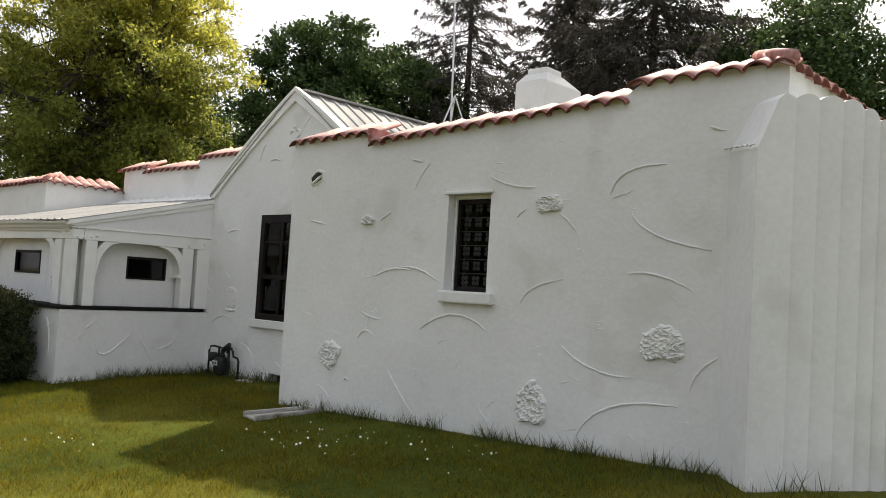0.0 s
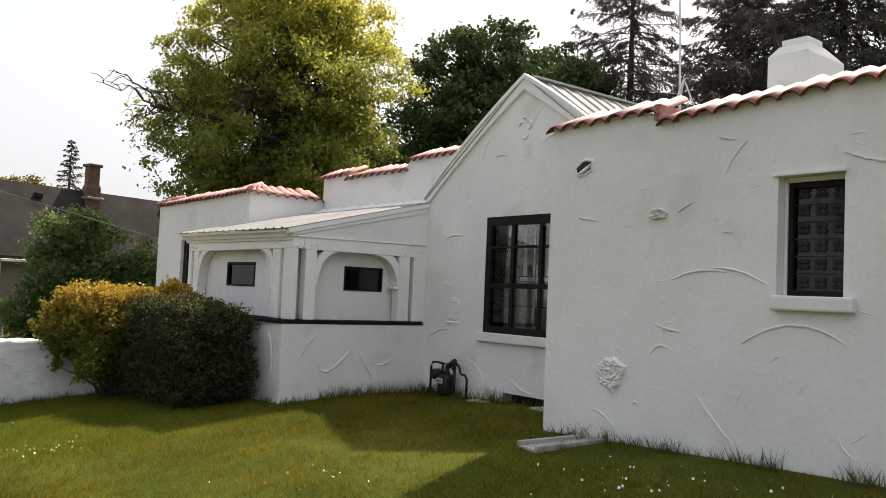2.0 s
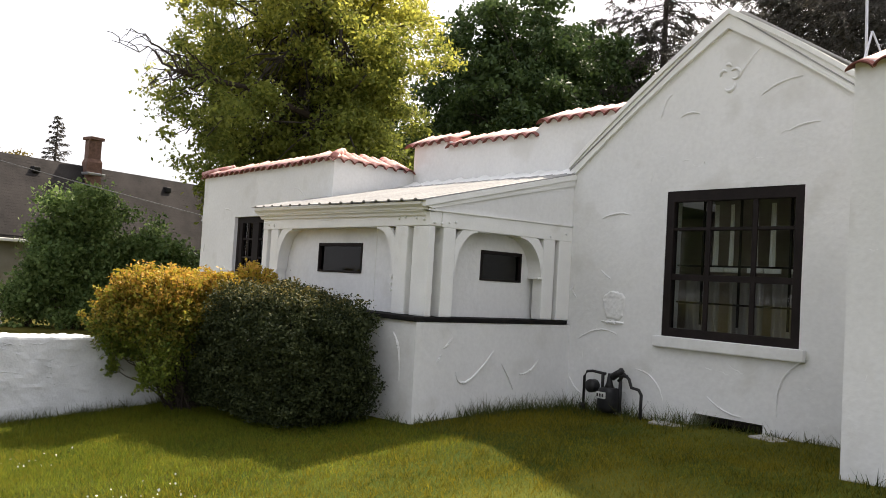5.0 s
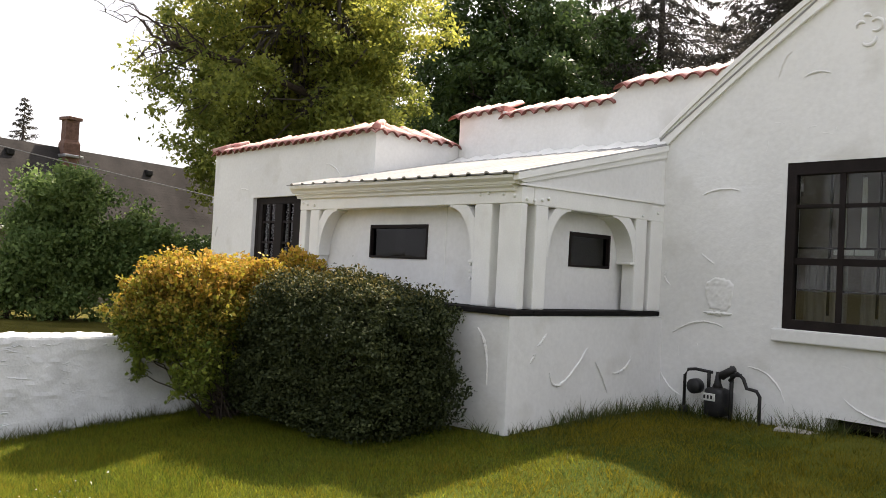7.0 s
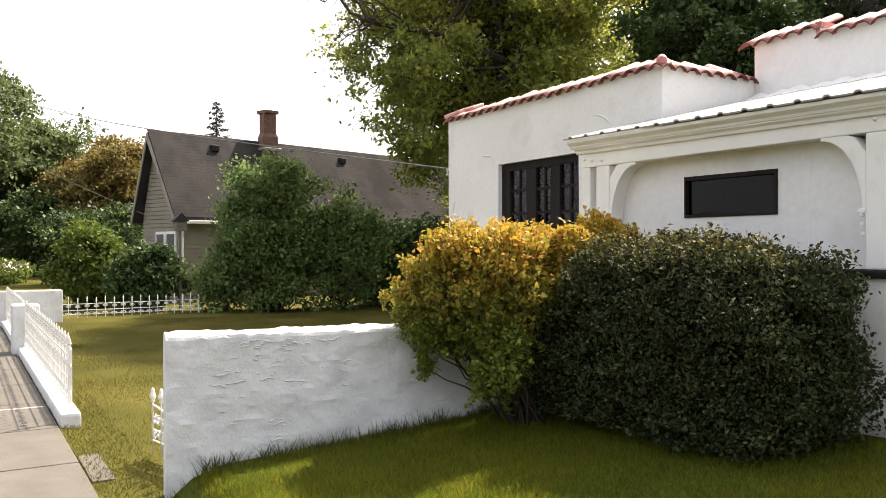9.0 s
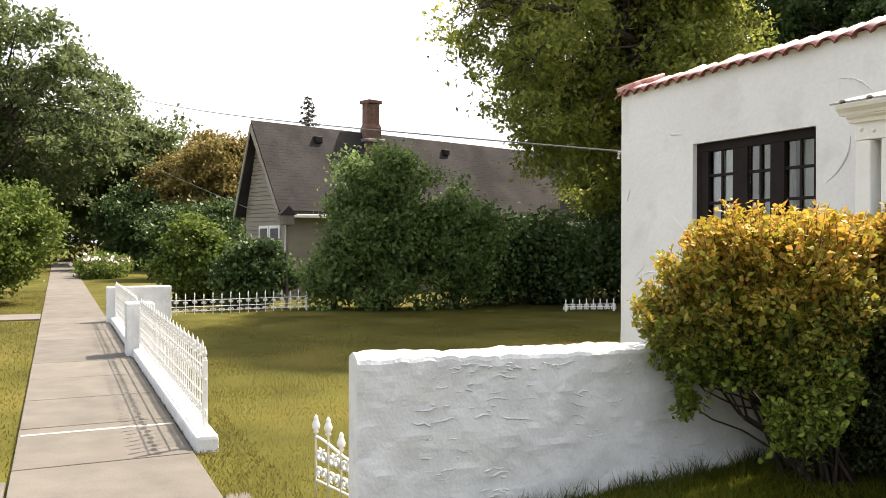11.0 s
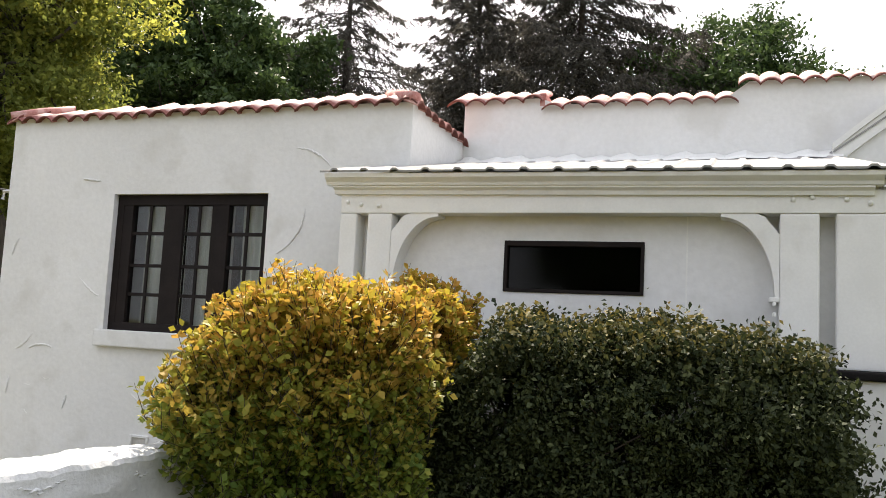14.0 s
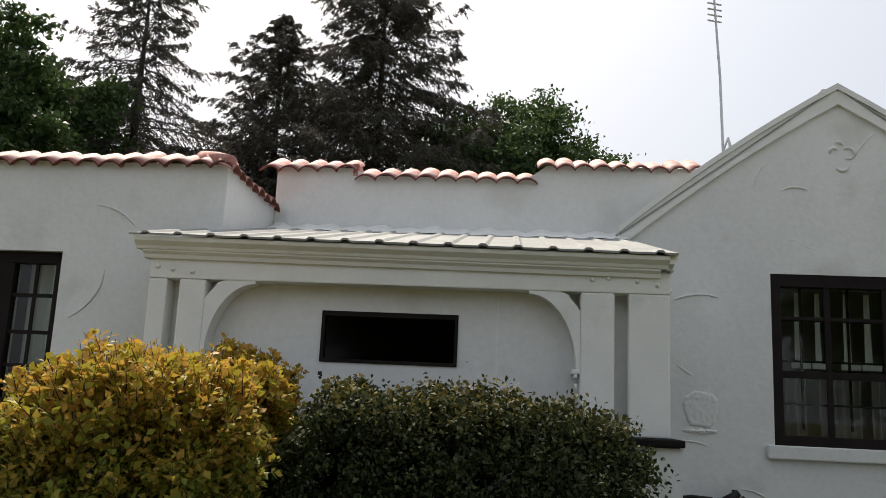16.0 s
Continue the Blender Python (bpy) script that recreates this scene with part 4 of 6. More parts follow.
fall(part("eave_trim", moulding([(FRONT_Y + 0.05, 2.467), (FRONT_Y - 0.058, 2.467), (FRONT_Y - 0.066, 2.485), (FRONT_Y - 0.095, 2.51), (FRONT_Y - 0.1, 2.533), (FRONT_Y + 0.05, 2.533)], -13.075, -10.008), WHITE_PAINT, porch, "white eave board"))
fall(part("side_panel", extrude_poly([(FRONT_Y + 0.05, 2.443), (6.5, 2.443), (6.5, roof_z(6.5) - 0.05), (FRONT_Y + 0.05, roof_z(FRONT_Y + 0.05) - 0.03)], "x", SIDE_X - 0.09, SIDE_X - 0.003), STUCCO, porch, "white stucco panel under the roof slope"))
fall(part("rake_board", extrude_poly([(4.53, roof_z(4.53) - 0.065), (6.5, roof_z(6.5) - 0.065), (6.5, roof_z(6.5) - 0.014), (4.53, roof_z(4.53) - 0.014)], "x", SIDE_X - 0.02, SIDE_X + 0.028), WHITE_PAINT, porch, "white rake board"))
fall(part("rake_board", extrude_poly([(4.62, roof_z(4.62) - 0.1), (6.5, roof_z(6.5) - 0.125), (6.5, roof_z(6.5) - 0.067), (4.56, roof_z(4.56) - 0.067)], "x", SIDE_X - 0.02, SIDE_X + 0.012), WHITE_PAINT, porch))
part("panel_bead", extrude_poly([(4.58, 2.432), (6.48, 2.452), (6.48, 2.466), (4.58, 2.446)], "x", SIDE_X - 0.002, SIDE_X + 0.016), WHITE_PAINT, porch)
fall(part("metal_roof", ribbed_sheet((-13.1, R0[0], R0[1]), (-9.962, R0[0], R0[1]), (-13.1, R1[0], R1[1]), 16, 0.013, 0.03), METAL_ROOF, porch, "white ribbed metal shed roof"))
bm = bmesh.new()
rows = [[bm.verts.new((PX0 + 0.1 + 2.9 * i / 40, y_, roof_z(y_) + dz + (0.003 + dz * 0.25) * (math.sin(i * 2.1) + 0.7 * math.sin(i * 5.3 + 1)))) for i in range(41)] for y_, dz in ((6.38, 0.002), (6.43, 0.017), (6.53, 0.021), (MW_Y - 0.004, 0.045))]
for a_, b_ in zip(rows, rows[1:]):
    for i in range(40):
        bm.faces.new((a_[i], a_[i + 1], b_[i + 1], b_[i]))
part("flashing", bm, WHITE_PAINT, porch, "crumpled white flashing along the wall")

# ---- raised stucco swirls and rough patches ----
swirl_rng = random.Random(8)


def swirl(axis, v, out, pts, r=0.0075, parent=None):
    """A raised trowel ridge: 2D control points on a wall, joined smoothly, with tapered ends."""
    n = 30
    c = [Vector((*p, 0)) for p in pts]
    path = []
    for i in range(n + 1):
        t = i / n
        if len(c) == 3:
            q = c[0] * (1 - t) ** 2 + 2 * c[1] * t * (1 - t) + c[2] * t * t
        else:
            q = c[0] * (1 - t) + c[1] * t
        q = q + Vector((swirl_rng.uniform(-0.0028, 0.0028), swirl_rng.uniform(-0.0028, 0.0028), 0))
        path.append((v + out * 0.002, q.x, q.y) if axis == "x" else (q.x, v + out * 0.002, q.y))
    radii = [r * (0.35 + 0.9 * math.sin(math.pi * min(0.97, max(0.03, i / n))) ** 0.6) * swirl_rng.choice((0.7, 0.9, 1.0, 1.1, 1.2)) for i in range(n + 1)]
    bm = add_tube(bmesh.new(), path, radii, 6)
    part("stucco_ridge", bm, STUCCO, parent or house)


def patch(cx, cz, w, h, y, seed, parent=None, lump=1.0):
    """A rough patch of bare render with a broken outline."""
    rng = random.Random(seed)
    bm = bmesh.new()
    n, m = 30, 30
    g = {}
    for i in range(n + 1):
        for k in range(m + 1):
            u, s = 2 * i / n - 1, 2 * k / m - 1
            lim = 0.84 + 0.3 * noise.noise((u * 1.5 + seed * 3.3, s * 1.5, seed)) + 0.1 * noise.noise((u * 5, s * 5 + seed, seed))
            edge = (abs(u) ** 2.6 + abs(s) ** 2.6) ** (1 / 2.6) / lim
            hgt = (0.012 + 0.014 * lump + 0.02 * lump * noise.noise((u * 7 + seed, s * 7, 1.0)) + 0.014 * lump * noise.noise((u * 16, s * 16 + seed, 2.0))) * (1 - smooth(0.85, 1.02, edge)) - 0.012 * smooth(0.9, 1.05, edge)
            g[i, k] = bm.verts.new((cx + u * w / 2 + 0.05 * w * noise.noise((s * 3, seed, 0)), y - hgt, cz + s * h / 2))
    for i in range(n):
        for k in range(m):
            bm.faces.new((g[i, k], g[i + 1, k], g[i + 1, k + 1], g[i, k + 1]))
    part("rough_patch", bm, ROUGH_STUCCO if lump > 0.5 else STUCCO, parent or house, "rough patch of lumpy render" if lump > 0.5 else "flat raised patch of render", smooth=lump < 0.5)


UPPER_RIDGES = [
    [(-3.18, 2.67), (-3.14, 2.88), (-2.77, 2.86)], [(-3.01, 2.55), (-2.93, 2.37), (-2.44, 2.30)], [(-3.02, 2.13), (-2.84, 2.18), (-2.55, 2.04)],
    [(-3.90, 1.89), (-3.85, 2.03), (-3.52, 2.08)], [(-5.18, 2.13), (-4.92, 2.14), (-4.72, 2.01)], [(-4.25, 2.85), (-4.05, 2.75), (-3.82, 2.75)],
    [(-3.97, 2.53), (-3.95, 2.56), (-3.89, 2.59)], [(-3.59, 2.55), (-3.48, 2.49), (-3.42, 2.39)], [(-5.06, 2.78), (-4.99, 2.93), (-4.90, 2.99)],
    [(-5.12, 3.04), (-5.04, 3.02), (-4.98, 3.01)], [(-5.45, 2.53), (-5.40, 2.56), (-5.33, 2.59)], [(-2.49, 3.09), (-2.44, 3.06), (-2.37, 3.05)],
    [(-6.42, 2.54), (-6.32, 2.52), (-6.19, 2.50)], [(-5.48, 2.04), (-5.28, 2.14), (-5.04, 2.10)],
]
LOWER_RIDGES = [
    [(-4.91, 1.62), (-4.56, 1.88), (-4.22, 1.67)], [(-3.52, 1.61), (-3.27, 1.41), (-2.93, 1.45)], [(-3.36, 1.00), (-3.22, 1.31), (-2.62, 1.30)],
    [(-2.54, 1.40), (-2.53, 1.54), (-2.37, 1.63)], [(-2.29, 1.57), (-2.31, 1.67), (-2.22, 1.72)], [(-5.25, 1.25), (-5.16, 1.12), (-4.93, 0.92)],
    [(-4.25, 1.12), (-4.24, 1.04), (-4.15, 0.99)], [(-5.62, 1.72), (-5.52, 1.68), (-5.39, 1.67)], [(-5.66, 1.48), (-5.58, 1.61), (-5.46, 1.53)],
    [(-6.18, 1.02), (-6.08, 1.01), (-5.98, 0.92)], [(-5.80, 1.10), (-5.77, 1.15), (-5.74, 1.10)],
]
for s in UPPER_RIDGES + LOWER_RIDGES:
    swirl("y", RW_Y, -1, s)
for cx, cz, w, h, sd in ((-2.75, 1.687, 0.37, 0.27, 1), (-3.74, 1.167, 0.33, 0.36, 2), (-6.01, 1.31, 0.31, 0.29, 3), (-3.685, 2.62, 0.25, 0.16, 4), (-5.61, 2.525, 0.21, 0.1, 5)):
    patch(cx, cz, w, h, RW_Y, sd)
GABLE_RIDGES = [
    [(-9.60, 2.53), (-9.45, 2.60), (-9.28, 2.56)], [(-9.84, 1.34), (-9.60, 1.52), (-9.37, 1.43)], [(-9.59, 2.03), (-9.52, 1.97), (-9.47, 1.95)],
    [(-9.13, 1.13), (-8.90, 1.12), (-8.82, 0.88)], [(-8.38, 0.98), (-8.23, 0.86), (-8.07, 0.86)], [(-8.98, 3.44), (-8.94, 3.64), (-8.87, 3.64)],
    [(-8.77, 3.42), (-8.69, 3.48), (-8.57, 3.43)], [(-9.94, 0.99), (-9.86, 0.84), (-9.72, 0.81)], [(-9.93, 1.87), (-9.97, 1.81), (-9.88, 1.75)],
    [(-7.76, 0.91), (-7.80, 1.26), (-7.52, 1.39)], [(-8.2, 3.72), (-8.12, 3.86), (-8.02, 3.92)], [(-8.0, 3.52), (-7.85, 3.63), (-7.66, 3.63)], [(-7.75, 3.2), (-7.65, 3.25), (-7.5, 3.25)],
]
for s in GABLE_RIDGES:
    swirl("y", GB_Y, -1, s)
patch(-9.42, 1.70, 0.32, 0.34, GB_Y + 0.004, 6, lump=0.25)
swirl("y", GB_Y, -1, [(-9.55, 1.54), (-9.42, 1.53), (-9.29, 1.54)], 0.014)
WING_RIDGES = [
    [(-13.79, 2.92), (-13.60, 2.90), (-13.50, 2.77)], [(-13.91, 2.12), (-13.69, 2.25), (-13.69, 2.46)], [(-15.75, 2.71), (-15.67, 2.70), (-15.57, 2.69)],
    [(-15.68, 1.89), (-15.56, 1.78), (-15.49, 1.76)], [(-16.28, 1.30), (-16.18, 1.34), (-16.12, 1.43)], [(-16.14, 1.31), (-16.03, 1.37), (-15.91, 1.33)],
    [(-15.75, 0.85), (-15.73, 0.90), (-15.72, 0.96)], [(-16.42, 2.07), (-16.40, 2.15), (-16.36, 2.21)], [(-16.34, 0.93), (-16.33, 1.02), (-16.32, 1.07)], [(-15.09, 1.01), (-15.00, 0.93), (-14.87, 0.91)],
]
for s in WING_RIDGES:
    swirl("y", WG_Y, -1, s)
SIDE_RIDGES = [
    [(4.97, 1.04), (5.03, 0.77), (5.42, 1.22)], [(4.82, 1.25), (4.85, 1.26), (4.92, 1.34)], [(5.77, 1.00), (5.95, 1.00), (6.02, 1.15)], [(5.53, 1.10), (5.63, 0.98), (5.70, 0.85)], [(4.75, 1.12), (4.77, 1.16), (4.80, 1.19)],
]
for s in SIDE_RIDGES:
    swirl("x", PX1 + 0.02, 1, s, 0.01, porch)
swirl("y", PY0, -1, [(-10.27, 1.36), (-10.13, 1.25), (-10.15, 0.95)], 0.012, porch)

# faint scuffs and short cracks in the stucco
scuff_rng = random.Random(17)


def scuffs(x0, x1, y, z0, z1, n):
    bm = bmesh.new()
    for k in range(n):
        x, z = scuff_rng.uniform(x0, x1), scuff_rng.uniform(z0, z1)
        if any(h[0] - 0.14 < x < h[1] + 0.14 and h[2] - 0.2 < z < h[3] + 0.14 for h in (NARROW, BIG, BSMT, TRIPLE)):
            continue
        L, ang = scuff_rng.uniform(0.03, 0.16), scuff_rng.choice((0.0, 0.0, 0.3, -0.4, 1.4, 0.9)) + scuff_rng.uniform(-0.25, 0.25)
        r0 = scuff_rng.uniform(0.002, 0.0045)
        pts = [(x + L * (q / 5 - 0.5) * math.cos(ang) + scuff_rng.uniform(-0.006, 0.006), y - 0.001, z + L * (q / 5 - 0.5) * math.sin(ang) + scuff_rng.uniform(-0.008, 0.008)) for q in range(6)]
        add_tube(bm, pts, [r0 * 0.3, r0, r0 * 0.7, r0 * 1.1, r0 * 0.6, r0 * 0.2], 4)
    tagged(part("stucco_scuff", bm, STUCCO, house), kind="stuff")


scuffs(RW_X0 + 0.1, -2.5, RW_Y, 0.85, 3.1, 90)
scuffs(GB_X0 + 0.1, GB_X1 - 0.1, GB_Y, 0.85, 1.45, 14)
scuffs(GB_X0 + 0.3, GB_X1 - 0.3, GB_Y, 2.85, 3.2, 10)
scuffs(WG_X0 + 0.1, WG_X1 - 0.1, WG_Y, 0.6, 1.4, 14)

# ---- gas meter ----
meter = tagged(empty("gas_meter", (-9.32, 6.3, 0.75)), "black gas meter with bent iron pipes against the wall", "gas meter")
gx, gy, gz = -9.32, 6.32, 0.71
add_pipe = lambda pts, r: part("pipe", add_tube(bmesh.new(), pts, r, 10), IRON, meter, smooth=True)
add_pipe([(gx - 0.30, gy, gz - 0.1), (gx - 0.30, gy, gz + 0.30), (gx - 0.27, gy, gz + 0.35), (gx - 0.2, gy, gz + 0.36), (gx - 0.05, gy, gz + 0.35)], 0.0135)
add_pipe([(gx - 0.08, gy, gz + 0.36), (gx - 0.08, gy, gz + 0.2)], 0.015)
add_pipe([(gx + 0.10, gy, gz + 0.3), (gx + 0.17, gy, gz + 0.37), (gx + 0.22, gy, gz + 0.33), (gx + 0.25, gy, gz + 0.26), (gx + 0.33, gy, gz + 0.25), (gx + 0.36, gy, gz + 0.21), (gx + 0.36, gy, gz - 0.12)], 0.0145)
add_pipe([(gx + 0.11, gy + 0.02, gz - 0.1), (gx + 0.11, gy + 0.02, gz + 0.42)], 0.017)
bm = bmesh.new()
add_box(bm, gx - 0.085, gx + 0.085, gy - 0.085, gy + 0.085, gz - 0.0, gz + 0.235, 0.05)
part("meter_body", bm, DULL_METER, meter, smooth=True)
part("meter_face", box(gx - 0.08, gx + 0.03, gy - 0.093, gy - 0.083, gz + 0.13, gz + 0.19, 0.004), METER_FACE, meter, "small pale dial plate")
for k in range(3):
    part("dial_mark", box(gx - 0.068 + 0.03 * k, gx - 0.05 + 0.03 * k, gy - 0.0965, gy - 0.0935, gz + 0.145, gz + 0.175, 0.002), DULL_METER, meter)
part("pipe_tee", add_tube(bmesh.new(), [(gx + 0.02, gy, gz + 0.345), (gx + 0.2, gy, gz + 0.355)], 0.0145, 8), IRON, meter)
part("meter_top", add_tube(bmesh.new(), [(gx, gy, gz + 0.22), (gx, gy, gz + 0.27), (gx, gy, gz + 0.36)], [0.05, 0.03, 0.016], 10), IRON, meter, smooth=True)
add_disc = add_tube(bmesh.new(), [(gx - 0.2, gy - 0.05, gz + 0.22), (gx - 0.2, gy - 0.035, gz + 0.22), (gx - 0.2, gy + 0.035, gz + 0.22), (gx - 0.2, gy + 0.05, gz + 0.22)], [0.05, 0.062, 0.062, 0.05], 18)
part("regulator", add_disc, DULL_METER, meter, "round black regulator", smooth=True)
part("valve", add_tube(bmesh.new(), [(gx - 0.33, gy, gz + 0.02), (gx - 0.27, gy, gz + 0.02)], [0.03, 0.03], 10), IRON, meter)
bm = bmesh.new()
add_tube(bm, [(gx + 0.03, gy, gz + 0.33), (gx + 0.14, gy, gz + 0.40)], [0.036, 0.028], 10)
part("union_fitting", bm, IRON, meter, smooth=True)

# ---- slabs at the foot of the walls ----
def slab(cx, cy, w, d, h, ang, label, trough=False):
    """A worn concrete piece; a trough has a raised rim along both long sides and the closed end."""
    bm = bmesh.new()
    add_box(bm, -w / 2, w / 2, -d / 2, d / 2, 0, h, 0.008)
    if trough:
        for x0, x1, y0, y1 in ((-w / 2, -w / 2 + 0.035, -d / 2, d / 2), (w / 2 - 0.035, w / 2, -d / 2, d / 2), (-w / 2 + 0.036, w / 2 - 0.036, d / 2 - 0.04, d / 2)):
            add_box(bm, x0, x1, y0, y1, h - 0.004, h + 0.03, 0.008)
    for v_ in bm.verts:
        v_.co += Vector((0.012 * noise.noise(v_.co * 9), 0.012 * noise.noise(v_.co * 7), 0.006 * noise.noise(v_.co * 8)))
    ob = part("splash_block", bm, PALE_SLAB)
    ob.matrix_basis = pose(cx, cy, ground_z(cx, cy) - 0.008, 2, 1, ang)
    tagged(ob, label, "concrete slab")


slab(-6.15, 4.90, 0.24, 0.66, 0.022, -8, "long weathered concrete splash trough lying in the grass", True)
slab(-8.63, 6.26, 0.30, 0.15, 0.025, 10, "broken pale concrete slab beside the basement window")
slab(-7.74, 6.30, 0.26, 0.16, 0.025, -14, "broken pale concrete piece beside the basement window")

# ---- television mast ----
mast = tagged(empty("antenna_mast", (-8.4, 9.4, 4.27)), "thin television antenna mast on a roof tripod", "antenna")
part("pole", add_tube(bmesh.new(), [(-8.45, 9.4, 4.22), (-8.48, 9.4, 5.6), (-8.56, 9.4, 7.1)], [0.016, 0.015, 0.012], 8), GALV, mast)
for k in range(3):
    ang = 2.094 * k + 0.5
    part("tripod_leg", add_tube(bmesh.new(), [(-8.4 + 0.3 * math.cos(ang), 9.4 + 0.3 * math.sin(ang), 4.24 - 0.2 * abs(math.cos(ang))), (-8.4, 9.4, 4.85)], 0.012, 6), GALV, mast)
part("boom", add_tube(bmesh.new(), [(-8.46, 9.1, 6.98), (-8.44, 9.75, 7.02)], 0.012, 6), GALV, mast)
for k in range(5):
    z = 6.30 + 0.075 * k
    part("element", add_tube(bmesh.new(), [(-8.62, 9.36, z), (-8.44, 9.44, z + 0.01)], 0.011, 5), GALV, mast)
for k in range(4):
    part("element", add_tube(bmesh.new(), [(-8.85 + 0.05 * k, 9.15 + 0.18 * k, 7.0), (-8.05 - 0.05 * k, 9.15 + 0.18 * k, 7.0)], 0.007, 5), GALV, mast)

# ---- garden wall ----
def garden_wall():
    p0, p1 = Vector((-13.24, 1.27)), Vector((-12.80, 4.52))
    d = (p1 - p0).normalized()
    s = Vector((d.y, -d.x))
    L, W, n = (p1 - p0).length, 0.21, 150
    prof = [(0.0, -0.3), (0.0, 0.25), (0.0, 0.55), (0.0, 0.82), (0.008, 0.855), (0.04, 0.872), (0.10, 0.878), (0.165, 0.872), (0.202, 0.855)] + [(W, 0.835 - 0.03 * i) for i in range(34)] + [(W, -0.3)]
    bm = bmesh.new()
    rings = []
    for i in range(n + 1):
        u = L * i / n
        c = p0 + d * u
        gz_ = 0.22
        ring = []
        for o, z in prof:
            o2 = o + (0.02 if o > W / 2 else -0.02) * noise.noise((u * 1.8, z * 2.2, 3.0)) + 0.009 * noise.noise((u * 8, z * 8, o * 8)) + 0.012 * max(0.0, noise.noise((u * 9 + z * 6, z * 22, 5.0)) - 0.12) * (1 if o > W / 2 else 0)
            q = c + s * o2
            ring.append(bm.verts.new((q.x, q.y, gz_ + z + (0.012 * noise.noise((u * 2.5, 0, o * 6)) + 0.014 * noise.noise((u * 16, o * 14, 2.0)) if z > 0.8 else 0))))
        rings.append(ring)
    for a_, b_ in zip(rings, rings[1:]):
        for k in range(len(prof) - 1):
            bm.faces.new((a_[k], b_[k], b_[k + 1], a_[k + 1]))
    bm.faces.new(rings[0])
    bm.faces.new(rings[-1][::-1])
    bmesh.ops.recalc_face_normals(bm, faces=bm.faces)
    return part("garden_wall", bm, WALL_PLASTER, smooth=False)


gwall = tagged(garden_wall(), "low white plastered garden wall with a rounded uneven top", "garden wall")
gw_rng = random.Random(3)
for i in range(250):
    u = gw_rng.triangular(0.06, 3.0, 0.6)
    z = 0.22 + (gw_rng.uniform(0.12, 0.78) if i % 4 else gw_rng.uniform(0.775, 0.815))
    a_ = Vector((-13.24, 1.27)) + Vector((0.1342, 0.991)) * u + Vector((0.991, -0.1342)) * 0.209
    L = gw_rng.uniform(0.05, 0.14) if i % 4 and gw_rng.random() < 0.35 else gw_rng.uniform(0.015, 0.05)
    tilt = gw_rng.uniform(-0.22, 0.22)
    thick_ = gw_rng.uniform(0.25, 0.6)
    pts = [(a_.x + 0.1342 * L * t_, a_.y + 0.991 * L * t_, z + L * tilt * t_ + gw_rng.uniform(-0.09, 0.09) * L) for t_ in (-0.5, -0.2, 0.1, 0.3, 0.5)]
    part("plaster_ridge", add_tube(bmesh.new(), pts, [0.003 * thick_, 0.009 * thick_, 0.011 * thick_, 0.008 * thick_, 0.003 * thick_], 5), WALL_PLASTER, gwall, smooth=True)

# ---- pavement, road ----
def pavement():
    root = tagged(empty("pavement", (-16, 0.3, 0)), "worn concrete pavement of square slabs", "pavement", kind="structure")
    rng = random.Random(5)
    x = 4.0
    while x > -80:
        L = 1.42 if x > -40 else 5.0
        bm = bmesh.new()
        zc0, zc1 = ground_z(x - L, 0.2), ground_z(x, 0.2)
        add_box(bm, x - L + 0.008, x - 0.008, -0.36, 0.9, -0.12, 0.012, 0.008)
        for v_ in bm.verts:
            t = (v_.co.x - (x - L)) / L
            v_.co.z += zc0 + (zc1 - zc0) * t + rng.uniform(-0.001, 0.001)
        part("slab", bm, CONCRETE, root)
        x -= L
    part("gate_slab", box(-14.75, -13.9, 0.92, 1.08, -0.1, -0.004, 0.01), CONCRETE, root)
    part("joint_filler", box(-17.05, -17.0, -0.34, 0.88, -0.05, 0.0165, 0.004), PALE_SLAB, root, "pale mortar in an open joint")
    part("crossing_slab", box(-30.0, -28.6, -5.0, -0.38, -0.15, 0.012, 0.01), CONCRETE, root)
    part("crossing_slab", box(-15.6, -14.5, -5.0, -0.38, -0.15, 0.012, 0.01), CONCRETE, root)


pavement()
part_road = part("road", box(-300, 300, -13.5, -6.4, -0.3, -0.1, 0), ASPHALT)
tagged(part_road, "grey asphalt street", "road", kind="structure")
tagged(part("kerb", box(-300, 300, -6.4, -6.2, -0.3, 0.02, 0.015), CONCRETE), "concrete kerb along the street", "kerb", kind="structure")

# ---- white iron fences ----
def spear(bm, x, y, z):
    add_tube(bm, [(x, y, z), (x, y, z + 0.02), (x, y, z + 0.035), (x, y, z + 0.06), (x, y, z + 0.08), (x, y, z + 0.12)], [0.007, 0.016, 0.008, 0.017, 0.012, 0.002], 7)


def scroll_pts(c, r, turns, start, way, axis="x"):
    pts = []
    n = int(14 * turns)
    for i in range(n + 1):
        t = i / n
        rr = r * (1 - 0.72 * t)
        ang = start + way * turns * 6.2832 * t
        du, dz = rr * math.cos(ang), rr * math.sin(ang)
        pts.append((c[0] + du, c[1], c[2] + dz) if axis == "x" else (c[0], c[1] + du, c[2] + dz))
    return pts


